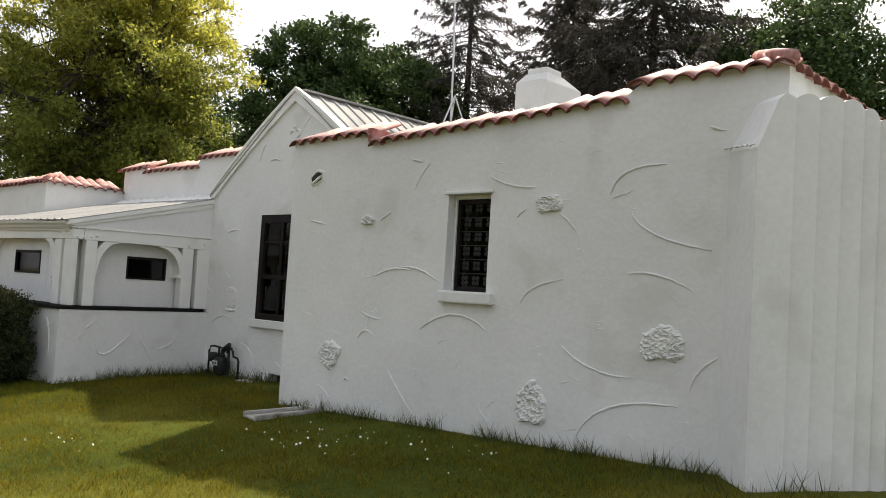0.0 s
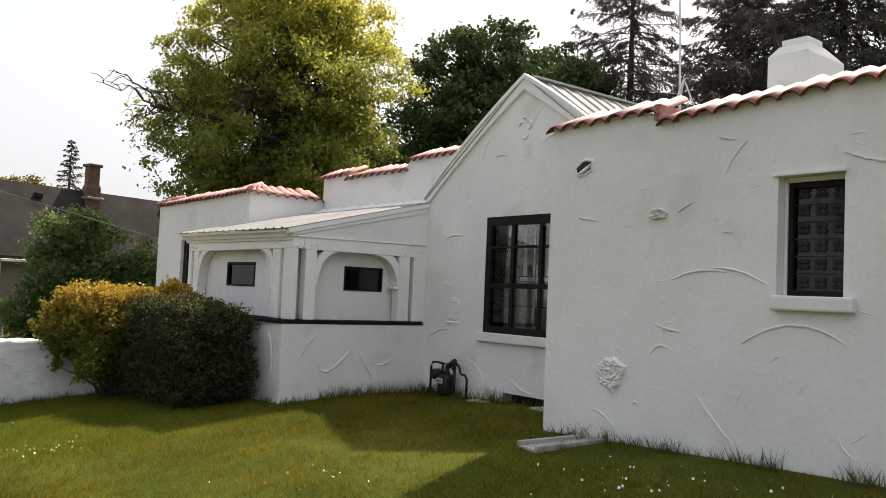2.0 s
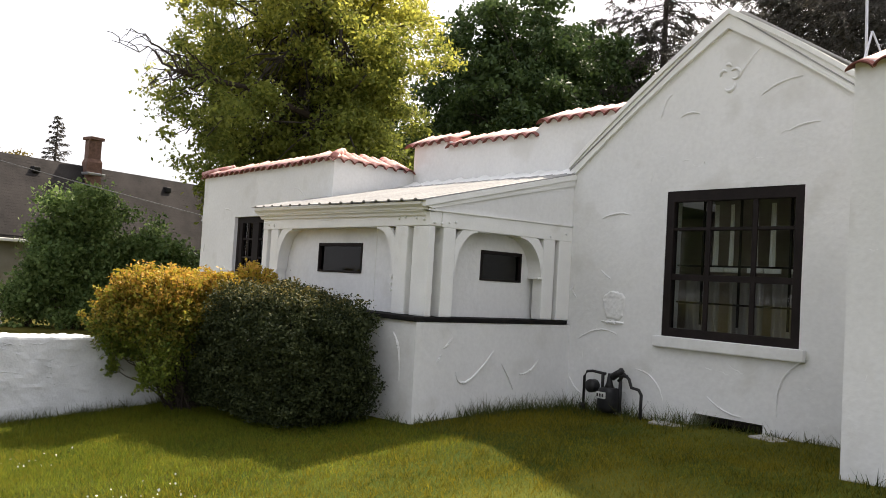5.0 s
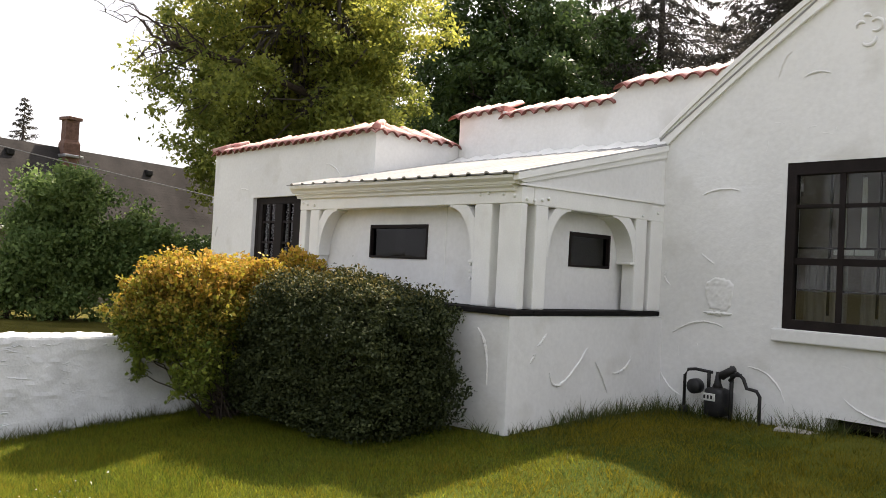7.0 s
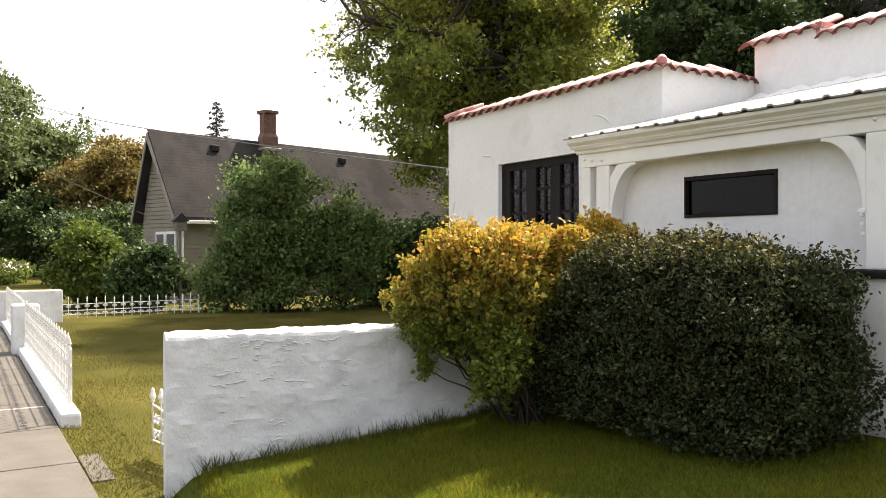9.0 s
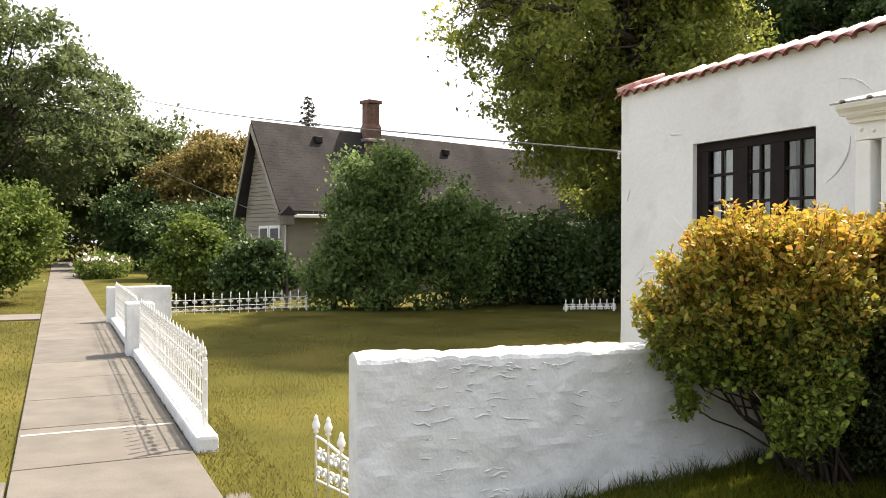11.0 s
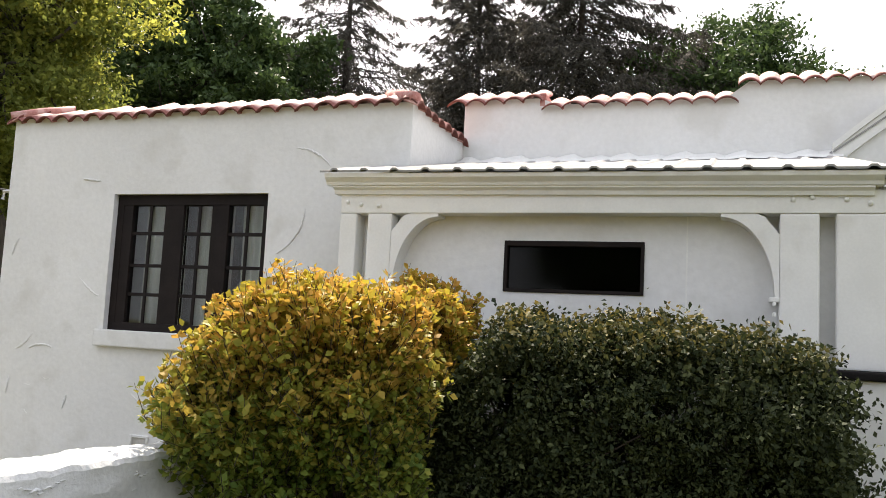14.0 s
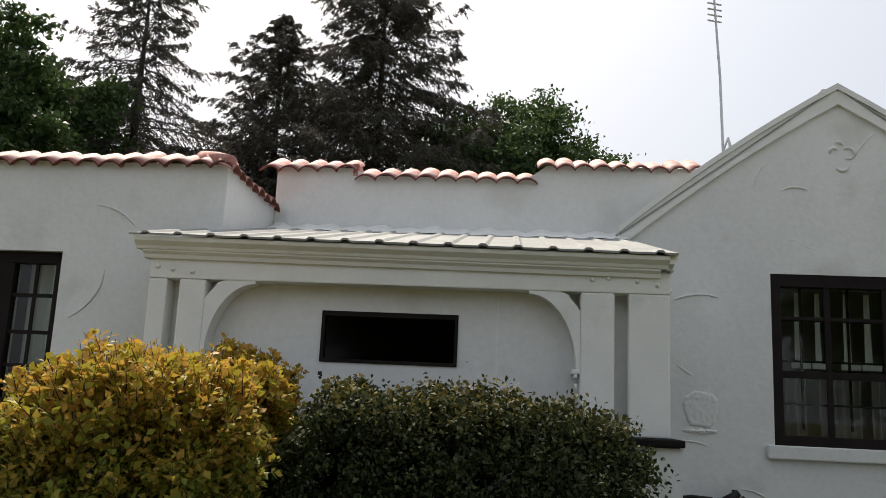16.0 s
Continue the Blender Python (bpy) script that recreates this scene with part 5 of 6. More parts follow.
def picket(axis="x", h=0.62, scroll=True):
    """One upright with spear tip, in local places: the foot at the origin."""
    bm = bmesh.new()
    add_tube(bm, [(0, 0, 0), (0, 0, h)], 0.008, 6)
    spear(bm, 0, 0, h - 0.01)
    if scroll:
        for s_ in (-1, 1):
            add_tube(bm, scroll_pts((s_ * 0.032, 0, h * 0.72), 0.03, 1.3, 1.57, s_, axis), 0.0075, 5)
            add_tube(bm, scroll_pts((s_ * 0.034, 0, h * 0.25), 0.032, 1.3, -1.57, s_, axis), 0.0075, 5)
    me = bpy.data.meshes.new("picket")
    bm.to_mesh(me)
    bm.free()
    me.materials.append(WHITE_IRON)
    return me


def ornate_fence(p0, p1, z, label):
    """A short cast-iron piece: uprights with beaded finials, a dipping top rail, and pairs of leafy S-scrolls between them."""
    p0, p1 = Vector((*p0, z)), Vector((*p1, z))
    n = 6
    root = tagged(empty("iron_fence", p0), label, "fence")
    way = (p1 - p0).normalized()

    def rail_z(t):
        return 0.30 + 0.035 * math.cos(6.2832 * t)

    bm = add_tube(bmesh.new(), [p0.lerp(p1, i / 24) + Vector((0, 0, rail_z(i / 24))) for i in range(25)], 0.009, 6)
    part("rail", bm, WHITE_IRON, root, smooth=True)
    part("rail", add_tube(bmesh.new(), [p0 + Vector((0, 0, 0.06)), p1 + Vector((0, 0, 0.06))], 0.008, 6), WHITE_IRON, root, smooth=True)
    for i in range(n + 1):
        c = p0.lerp(p1, i / n)
        top = rail_z(i / n) + (0.05 if i % 2 else 0.02)
        beads = [(-0.05, 0.008), (top, 0.008), (top + 0.008, 0.02), (top + 0.022, 0.012), (top + 0.032, 0.023), (top + 0.055, 0.026), (top + 0.075, 0.018), (top + 0.09, 0.012), (top + 0.1, 0.015), (top + 0.118, 0.003)]
        part("picket", add_tube(bmesh.new(), [c + Vector((0, 0, h_)) for h_, r_ in beads], [r_ for h_, r_ in beads], 8), WHITE_IRON, root, smooth=True)
        if i < n:
            m_ = p0.lerp(p1, (i + 0.5) / n)
            for s_ in (-1, 1):
                for zc, r_, a0 in ((0.23, 0.04, 1.57), (0.12, 0.036, -1.57)):
                    pts = []
                    for q in range(19):
                        t = q / 18
                        rr, ang = r_ * (1 - 0.7 * t), a0 + s_ * 8.0 * t
                        pts.append(m_ + way * (s_ * 0.032 + rr * math.cos(ang)) + Vector((0, 0, zc + rr * math.sin(ang))))
                    part("scroll", add_tube(bmesh.new(), pts, [0.006 + 0.006 * math.sin(3.14 * q / 18) for q in range(19)], 5), WHITE_IRON, root, smooth=True)
    return root


def iron_fence(p0, p1, z, h, spacing, label, scroll=True, posts=True, wave=0.0):
    p0, p1 = Vector(p0), Vector(p1)
    L = (p1 - p0).length
    d = (p1 - p0) / L
    root = tagged(empty("iron_fence", (p0.x, p0.y, z)), label, "fence")
    me = picket("x", h, scroll)
    n = max(2, round(L / spacing))
    for i in range(n + 1):
        ob = put("picket", me, None, root)
        ob.matrix_basis = Matrix.Translation((d.x * L * i / n, d.y * L * i / n, 0)) @ pose(0, 0, 0, 0, 0, math.degrees(math.atan2(d.y, d.x))) @ Matrix.Diagonal((1, 1, 1 + (0.06 if i % 2 else 0), 1))
    for zz in (0.08, h * 0.48, h * 0.88):
        part("rail", add_tube(bmesh.new(), [(p0.x, p0.y, z + zz), (p1.x, p1.y, z + zz)], 0.007, 6), WHITE_IRON, root)
    if posts:
        for q in (p0, p1):
            part("end_post", box(q.x - 0.018, q.x + 0.018, q.y - 0.018, q.y + 0.018, z - 0.1, z + h, 0.004), WHITE_IRON, root)
    return root


FY = 1.02
curb = tagged(part("fence_curb", box(-27.2, -15.95, FY - 0.1, FY + 0.08, -0.2, 0.115, 0.03), WALL_PLASTER), "white painted curb wall under the iron fence", "curb wall")
iron_fence((-21.8, FY), (-16.12, FY), 0.13, 0.56, 0.135, "white wrought-iron fence with spear tips on a curb")
iron_fence((-27.2, FY), (-22.3, FY), 0.13, 0.56, 0.135, "white wrought-iron fence with spear tips beyond the pillar")
tagged(part("fence_pillar", box(-22.3, -21.85, FY - 0.18, FY + 0.2, -0.2, 0.76, 0.03), WALL_PLASTER), "square white plastered fence pillar", "pillar")
tagged(part("end_block", box(-27.55, -27.25, 0.85, 2.1, -0.2, 0.72, 0.03), WALL_PLASTER), "white plastered wall stub at the fence corner", "wall stub")
iron_fence((-28.1, 2.1), (-28.45, 5.3), 0.03, 0.36, 0.2, "white iron fence at the far side of the lawn", scroll=True, posts=True)
iron_fence((-25.75, 10.8), (-25.45, 11.95), 0.05, 0.15, 0.18, "low white iron edging in the shade of the tree")
ornate_fence((-14.34, 1.42), (-13.42, 1.62), 0.08, "short white cast-iron fence piece with scrolls beside the wall")

# ---- plants ----
def crown_points(rng, centre, radii, n, clumps, spread, hollow=0.45, seed=0.0, rag=0.35):
    """Leaf places in clumps spread through a lumpy ellipsoid, most near its outside."""
    d = rng.normal(size=(clumps * 3, 3))
    d /= np.linalg.norm(d, axis=1, keepdims=True)
    r = hollow + (1 - hollow) * rng.random(clumps * 3) ** 0.6
    lump = np.array([1 + rag * noise.noise((v[0] * 1.7 + seed, v[1] * 1.7, v[2] * 1.7)) + 0.5 * rag * noise.noise((v[0] * 4 + seed, v[1] * 4, v[2] * 4)) for v in d])
    c = (d * (r * lump)[:, None])[:clumps]
    pick = rng.integers(0, clumps, n)
    off = rng.normal(size=(n, 3)) * spread * np.array([1, 1, 0.7])
    return np.array(centre) + c[pick] * np.array(radii) + off, np.array(centre) + c * np.array(radii)


def lobed_points(rng, centre, radii, n, lobes, lobe_r, spread, seed, extra=()):
    """Leaf places on the shells of many rounded leafy masses that together fill an uneven ellipsoid."""
    radii, centre = np.array(radii), np.array(centre)
    mean = radii.mean()
    masses = []
    for k in range(lobes):
        zz = 1 - 2 * (k + 0.5) / lobes
        ang = k * 2.39996 + rng.normal() * 0.3
        d = np.array([math.cos(ang) * math.sqrt(1 - zz * zz), math.sin(ang) * math.sqrt(1 - zz * zz), zz])
        lump = 1 + 0.3 * noise.noise((d[0] * 1.6 + seed, d[1] * 1.6, d[2] * 1.6))
        masses.append((centre + d * radii * lump * (1 - lobe_r * 0.8) * rng.uniform(0.72, 1.04), lobe_r * mean * rng.uniform(0.65, 1.25)))
    masses += [(centre + rng.normal(size=3) * radii * 0.3, lobe_r * mean) for k in range(lobes // 5)]
    masses += [(np.array(c), r) for c, r in extra]
    share = np.array([r * r for c, r in masses])
    counts = (n * share / share.sum()).astype(int)
    pts, clumps = [], []
    for (c, r), m in zip(masses, counts):
        q = max(5, int(16 * (r / (lobe_r * mean)) ** 2))
        d = rng.normal(size=(q, 3)) + np.array([0, 0, 0.25])
        d /= np.linalg.norm(d, axis=1, keepdims=True)
        cc = c + d * r * rng.uniform(0.6, 1.05, (q, 1)) * np.array([1, 1, 0.75])
        off = rng.normal(size=(m, 3)) * spread * np.array([1, 1, 0.55])
        off[:, 2] -= 0.25 * np.hypot(off[:, 0], off[:, 1])
        pts.append(cc[rng.integers(0, q, m)] + off)
        clumps.append(cc)
    return np.concatenate(pts), np.concatenate(clumps)


def limb_path(a_, b_, rng, n=6, bend=0.12):
    a_, b_ = Vector(a_), Vector(b_)
    L = (b_ - a_).length
    return [a_.lerp(b_, i / n) + Vector(rng.normal(size=3) * bend * L * 0.35 * math.sin(math.pi * i / n)) + Vector((0, 0, bend * L * math.sin(math.pi * i / n) * 0.6)) for i in range(n + 1)]


def broad_tree(x, y, z, height, radii, n, size, mat, label, seed, clumps=260, spread=0.45, trunk=0.3, limbs=26, crown_z=None, thin=0.0, hollow=0.4, name="tree", rag=0.35, fork=0.35, lobes=0, lobe_r=0.3, extra=(), foot=(0, 0)):
    rng = np.random.default_rng(seed)
    root = tagged(empty(name, (x, y, z)), label, "tree")
    cz = crown_z if crown_z is not None else height - radii[2]
    pts, cl = lobed_points(rng, (x, y, z + cz), radii, n, lobes, lobe_r, spread, seed, extra) if lobes else crown_points(rng, (x, y, z + cz), radii, n, clumps, spread, hollow, seed, rag)
    if thin:
        # open sky shows through the lower crown and its outer side
        side = np.clip((y - 0.6 - pts[:, 1]) / (radii[1] * 0.8), 0, 1)
        gap = np.array([noise.noise((p_[0] * 0.5, p_[1] * 1.3 + seed, p_[2] * 1.3)) + 0.6 * noise.noise((p_[0], p_[1] * 3.4, p_[2] * 3.4 + seed)) for p_ in pts])
        pts = pts[gap < 0.75 - side * thin]
    bm = bmesh.new()
    top = Vector((x + rng.normal() * 0.2, y + rng.normal() * 0.2, z + cz + radii[2] * 0.5))
    stem = [Vector((x + foot[0], y + foot[1], z - 0.1)), Vector((x + 0.05 + foot[0] * 0.85, y + foot[1] * 0.85, z + cz * 0.35)), Vector((x - 0.05, y + 0.08, z + cz * 0.75)), top]
    add_tube(bm, stem, [trunk * 1.25, trunk * 0.85, trunk * 0.6, trunk * 0.15], 10)
    for k in range(limbs):
        tgt = cl[(k * 37) % len(cl)]
        s0 = fork + (0.9 - fork) * rng.random()
        base = Vector((x, y, z)).lerp(top, s0)
        r0 = trunk * 0.45 * (1.1 - s0)
        add_tube(bm, limb_path(base, tgt, rng), [r0 * (1 - 0.85 * i / 6) + 0.008 for i in range(7)], 6)
        for q in range(3):
            t2 = cl[(k * 13 + q * 29 + 5) % len(cl)]
            mid = base.lerp(Vector(tgt), 0.6)
            if (Vector(t2) - mid).length < max(radii) * 0.8:
                add_tube(bm, limb_path(mid, t2, rng, 4), [r0 * 0.35 * (1 - 0.8 * i / 4) + 0.006 for i in range(5)], 5)
    part("trunk", bm, BARK, root, "grey-brown trunk and limbs", smooth=True)
    put("crown", leaf_mesh("crown", pts - np.array([x, y, z]), size, rng), mat, root, loc=(x, y, z))
    return root


def spruce(x, y, z, height, radius, label, seed, n_br=150, dense=1.0):
    """A spruce: whorls of drooping boughs with upturned tips, each hung with many fine sprays of needles."""
    rng = np.random.default_rng(seed)
    root = tagged(empty("spruce", (x, y, z)), label, "tree")
    bm = bmesh.new()
    add_tube(bm, [(x, y, z - 0.1), (x, y, z + height * 0.5), (x, y, z + height * 0.97)], [0.28, 0.17, 0.02], 9)
    allp, alld = [], []
    for k in range(n_br):
        s = 0.16 + 0.84 * ((k + rng.random()) / n_br) ** 0.9
        L = radius * (1 - s) ** 0.82 * rng.uniform(0.55, 1.12) + 0.12
        ang = k * 2.399 + rng.normal() * 0.35
        dx, dy = math.cos(ang), math.sin(ang)
        h0 = z + height * s
        rise = rng.uniform(0.05, 0.5) if s > 0.75 else rng.uniform(-0.28, 0.16)
        droop, tip_up = rng.uniform(0.25, 0.5), rng.uniform(0.14, 0.34)

        def bough(t):
            return np.stack([x + dx * L * t, y + dy * L * t, h0 + L * (rise * t - droop * t * t + tip_up * t ** 4)], -1)

        add_tube(bm, [Vector(bough(t)) for t in (0.0, 0.33, 0.66, 1.0)], [0.035 * (1 - s) + 0.012, 0.02, 0.012, 0.004], 4)
        sprays = int(dense * (5 + 9.0 * L))
        t0 = 1 - rng.random(sprays) ** 1.3 * 0.9
        base = bough(t0)
        side = rng.choice((-1.0, 1.0), sprays) * rng.uniform(0.3, 1.0, sprays)
        length = (0.14 + 0.26 * L * (1.15 - t0)) * rng.uniform(0.5, 1.2, sprays)
        fall_ = rng.uniform(0.1, 1.0, sprays) * (0.5 + 0.6 * (1 - s))
        way = np.stack([dx * 0.65 - dy * side, dy * 0.65 + dx * side, -fall_], 1)
        way /= np.linalg.norm(way, axis=1, keepdims=True)
        m = 11
        u = np.tile(np.linspace(0.05, 1.0, m), sprays)
        idx = np.repeat(np.arange(sprays), m)
        p = base[idx] + way[idx] * (length[idx] * u)[:, None]
        p[:, 2] -= 0.3 * length[idx] * u * u
        allp.append(p + rng.normal(size=p.shape) * 0.028)
        alld.append(way[idx] + np.array([0, 0, -0.35]))
    part("trunk", bm, BARK, root)
    pts = np.concatenate(allp)
    put("needles", leaf_mesh("needles", pts - np.array([x, y, z]), 0.15, rng, aspect=0.3, up=0.1, along=np.concatenate(alld)), LEAF_SPRUCE, root, loc=(x, y, z))
    return root


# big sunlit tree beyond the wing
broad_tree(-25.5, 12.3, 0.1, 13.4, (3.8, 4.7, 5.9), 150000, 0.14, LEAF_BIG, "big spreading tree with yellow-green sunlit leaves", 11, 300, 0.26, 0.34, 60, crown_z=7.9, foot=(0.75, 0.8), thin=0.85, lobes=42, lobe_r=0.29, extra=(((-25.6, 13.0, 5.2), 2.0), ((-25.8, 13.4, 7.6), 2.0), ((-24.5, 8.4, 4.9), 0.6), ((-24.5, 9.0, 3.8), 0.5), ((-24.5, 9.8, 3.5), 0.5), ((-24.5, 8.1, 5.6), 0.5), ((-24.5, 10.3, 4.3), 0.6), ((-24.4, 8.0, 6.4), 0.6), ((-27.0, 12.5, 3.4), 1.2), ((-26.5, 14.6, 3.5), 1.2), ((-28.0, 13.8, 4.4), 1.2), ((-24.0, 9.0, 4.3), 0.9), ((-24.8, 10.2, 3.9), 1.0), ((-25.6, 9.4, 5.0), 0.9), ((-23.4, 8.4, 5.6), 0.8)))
# bare hanging twigs at its edge
bare = tagged(empty("dead_branch", (-24.8, 12.0, 6.3)), "bare grey dead branch at the tree's edge", "branch")
rng_b = np.random.default_rng(5)
bm = bmesh.new()
add_tube(bm, [(-24.8, 12.0, 6.3), (-24.5, 9.9, 6.65), (-24.26, 8.2, 6.6), (-23.9, 7.6, 6.55)], [0.1, 0.075, 0.06, 0.04], 7)
for k in range(9):
    a_ = Vector((-24.4 + 0.05 * k, 9.2 - 0.2 * k, 6.62)) + Vector(rng_b.normal(size=3) * 0.06)
    b_ = a_ + Vector((rng_b.uniform(-0.4, 0.9), rng_b.uniform(-1.6, -0.7), rng_b.uniform(-1.1, 1.1)))
    way = limb_path(a_, b_, rng_b, 6, 0.22)
    add_tube(bm, way, [0.032, 0.027, 0.022, 0.017, 0.013, 0.009, 0.006], 5)
    for q in range(6):
        c_ = way[1 + q % 5]
        d_ = c_ + Vector((rng_b.uniform(-0.35, 0.5), rng_b.uniform(-0.6, 0.1), rng_b.uniform(-0.55, 0.4)))
        add_tube(bm, limb_path(c_, d_, rng_b, 4, 0.25), [0.013, 0.011, 0.009, 0.007, 0.004], 4)
tagged(part("twig_spray", bm, TWIG, bare), kind="stuff")
# trees behind the neighbouring house; the first is hidden, added to shade its roof
broad_tree(-40.5, 24.0, 0.0, 12.0, (4.0, 4.4, 5.0), 26000, 0.3, LEAF_MAPLE, "dark-green tree added behind the neighbouring house to shade its roof", 24, 130, 0.35, 0.25, 14, crown_z=7.0, lobes=30)
broad_tree(-30.4, 16.4, 0.0, 7.6, (2.2, 2.4, 3.5), 34000, 0.18, LEAF_MAPLE, "dark tree beside the end of the neighbouring house", 25, 120, 0.3, 0.2, 14, crown_z=3.6, lobes=26)
broad_tree(-27.4, 18.4, 0.0, 8.4, (2.5, 2.5, 3.9), 34000, 0.18, LEAF_MAPLE, "dark tree beside the end of the neighbouring house", 26, 120, 0.3, 0.2, 14, crown_z=4.0, lobes=26)
# maples behind the house
broad_tree(-27.2, 22.5, 0.1, 13.6, (4.6, 4.6, 6.2), 70000, 0.22, LEAF_MAPLE, "dense dark-green maple behind the house", 21, 120, 0.26, 0.26, 24, crown_z=7.6, lobes=36, lobe_r=0.3)
broad_tree(-28.6, 27.0, 0.1, 14.0, (4.6, 4.6, 6.6), 70000, 0.22, LEAF_MAPLE, "tall dark-green maple behind the house", 22, 120, 0.26, 0.26, 24, crown_z=7.4, lobes=36, lobe_r=0.3)
broad_tree(-11.0, 31.0, 0.1, 14.6, (5.0, 4.4, 7.2), 100000, 0.2, LEAF_MAPLE, "rounded dark-green maple behind the house", 23, 110, 0.34, 0.26, 24, crown_z=7.4, lobes=48, lobe_r=0.34)
spruce(-25.0, 28.6, 0.1, 18.8, 8.8, "tall sparse spruce with drooping branches", 31, 230, 1.15)
spruce(-19.8, 29.2, 0.1, 16.0, 9.6, "spruce with drooping brown-green branches", 32, 290, 1.35)
spruce(-15.9, 29.0, 0.1, 19.0, 10.4, "broad tall spruce with drooping branches", 33, 380, 1.5)
spruce(-12.2, 33.5, 0.1, 13.5, 8.5, "spruce standing further back", 34, 170, 0.9)
spruce(-22.0, 34.0, 0.1, 13.0, 9.0, "spruce standing further back", 36, 170, 0.9)
spruce(-72.0, 17.6, 0.0, 12.8, 3.0, "small pointed spruce beyond the roof", 35, 110, 1.0)
# far trees along the street
broad_tree(-63.0, -4.0, 0.0, 16.5, (7.5, 9.0, 7.5), 42000, 0.34, LEAF_FAR, "huge dark street tree in the distance", 41, 170, 0.42, 0.5, 40, crown_z=9.0, lobes=44, lobe_r=0.27)
broad_tree(-72.0, 4.5, 0.0, 11.0, (5.0, 6.0, 5.0), 40000, 0.34, LEAF_FAR, "green tree along the street", 42, 180, 0.4, 0.3, 16, crown_z=5.6, lobes=30)
broad_tree(-58.0, 9.0, 0.0, 8.4, (4.0, 4.4, 4.0), 40000, 0.25, LEAF_RED, "bronze-leaved tree beside the neighbouring house", 43, 160, 0.34, 0.2, 14, crown_z=4.6, lobes=26)
broad_tree(-90.0, -1.0, 0.0, 14.0, (9.0, 14.0, 7.0), 40000, 0.5, LEAF_FAR, "distant green trees closing the street", 44, 200, 1.0, 0.4, 14, crown_z=6.5)
broad_tree(-34.2, -1.75, 0.0, 3.3, (1.6, 1.6, 1.4), 24000, 0.14, LEAF_LIME, "small round tree on the verge", 45, 130, 0.25, 0.09, 12, crown_z=1.85, name="small_tree")


def shrub(name, x, y, z, radii, n, size, mat, label, seed, clumps=140, spread=0.12, stems=24, hollow=0.5, cz=None, rag=0.3, category="shrub", lobes=()):
    rng = np.random.default_rng(seed)
    root = tagged(empty(name, (x, y, z)), label, category)
    cz = radii[2] if cz is None else cz
    pts, cl = crown_points(rng, (x, y, z + cz), radii, n, clumps, spread, hollow, seed, rag)
    for lx, ly, lz, lr, ln in lobes:
        more, _ = crown_points(rng, (x + lx, y + ly, z + lz), (lr, lr, lr * 0.8), ln, max(20, clumps // 4), spread, hollow, seed + lx, rag)
        pts = np.concatenate([pts, more])
    pts[:, 2] = np.maximum(pts[:, 2], z + 0.04)
    bm = bmesh.new()
    for k in range(stems):
        t = Vector(cl[(k * 5) % len(cl)])
        b0 = Vector((x + rng.normal() * radii[0] * 0.12, y + rng.normal() * radii[1] * 0.12, z - 0.05))
        add_tube(bm, limb_path(b0, t, rng, 5), [0.016, 0.013, 0.011, 0.008, 0.006, 0.003], 5)
    tagged(part("stem", bm, TWIG, root), kind="stuff")
    put("leaves", leaf_mesh("leaves", pts - np.array([x, y, z]), size, rng, aspect=0.7), mat, root, loc=(x, y, z))
    return root


def sprig_shrub(name, x, y, z, masses, sprigs, leaf, mat, label, seed):
    """A loose shrub: stems fan out from the foot, and leafy sprigs stand out of several rounded masses."""
    rng = np.random.default_rng(seed)
    root = tagged(empty(name, (x, y, z)), label, "shrub")
    bm = bmesh.new()
    pts, ways = [], []
    share = np.array([m_[3] * m_[4] * (0.42 if m_[2] < 0.9 else 1.0) for m_ in masses])
    for (cx, cy, cz, r, rz), part_of in zip(masses, share / share.sum()):
        for k in range(int(sprigs * part_of)):
            if k % 8 == 0:
                head = rng.normal(size=3)
                head /= np.linalg.norm(head)
                deep = 0.42 + 0.6 * rng.random() ** 0.5
            d = head + rng.normal(size=3) * 0.13
            d /= np.linalg.norm(d)
            rough_ = 1 + 0.2 * noise.noise((d[0] * 2.3 + seed, d[1] * 2.3 + cx, d[2] * 2.3)) + 0.12 * noise.noise((d[0] * 6 + seed, d[1] * 6, d[2] * 6))
            p = np.array([cx, cy, cz]) + d * np.array([r, r, rz]) * rough_ * (deep + rng.normal() * 0.05)
            way = d * 0.7 + np.array([0, 0, 0.75]) + rng.normal(size=3) * 0.3
            way /= np.linalg.norm(way)
            L = rng.uniform(0.07, 0.19)
            a_ = p - way * L
            if k % 70 == 0:
                foot = Vector((x + rng.normal() * 0.1, y + rng.normal() * 0.1, z - 0.04))
                add_tube(bm, limb_path(foot, Vector(a_), rng, 5), [0.012, 0.01, 0.008, 0.006, 0.005, 0.003], 5)
            add_tube(bm, [tuple(a_), tuple(p)], [0.0022, 0.001], 3, cap=False)
            m_ = int(7 + 46 * L)
            s_ = rng.random(m_)
            side = rng.normal(size=(m_, 3))
            side -= (side @ way)[:, None] * way
            side /= np.linalg.norm(side, axis=1, keepdims=True)
            pts.append(a_ + way * (L * s_)[:, None] + side * leaf * 0.55)
            ways.append(side + way * 0.7)
    tagged(part("stem", bm, TWIG, root), kind="stuff")
    pts = np.concatenate(pts)
    ways = np.concatenate(ways)
    keep = pts[:, 2] > z + 0.03
    put("leaves", leaf_mesh("leaves", pts[keep] - np.array([x, y, z]), leaf, rng, aspect=0.72, up=0.5, along=ways[keep]), mat, root, loc=(x, y, z))
    return root


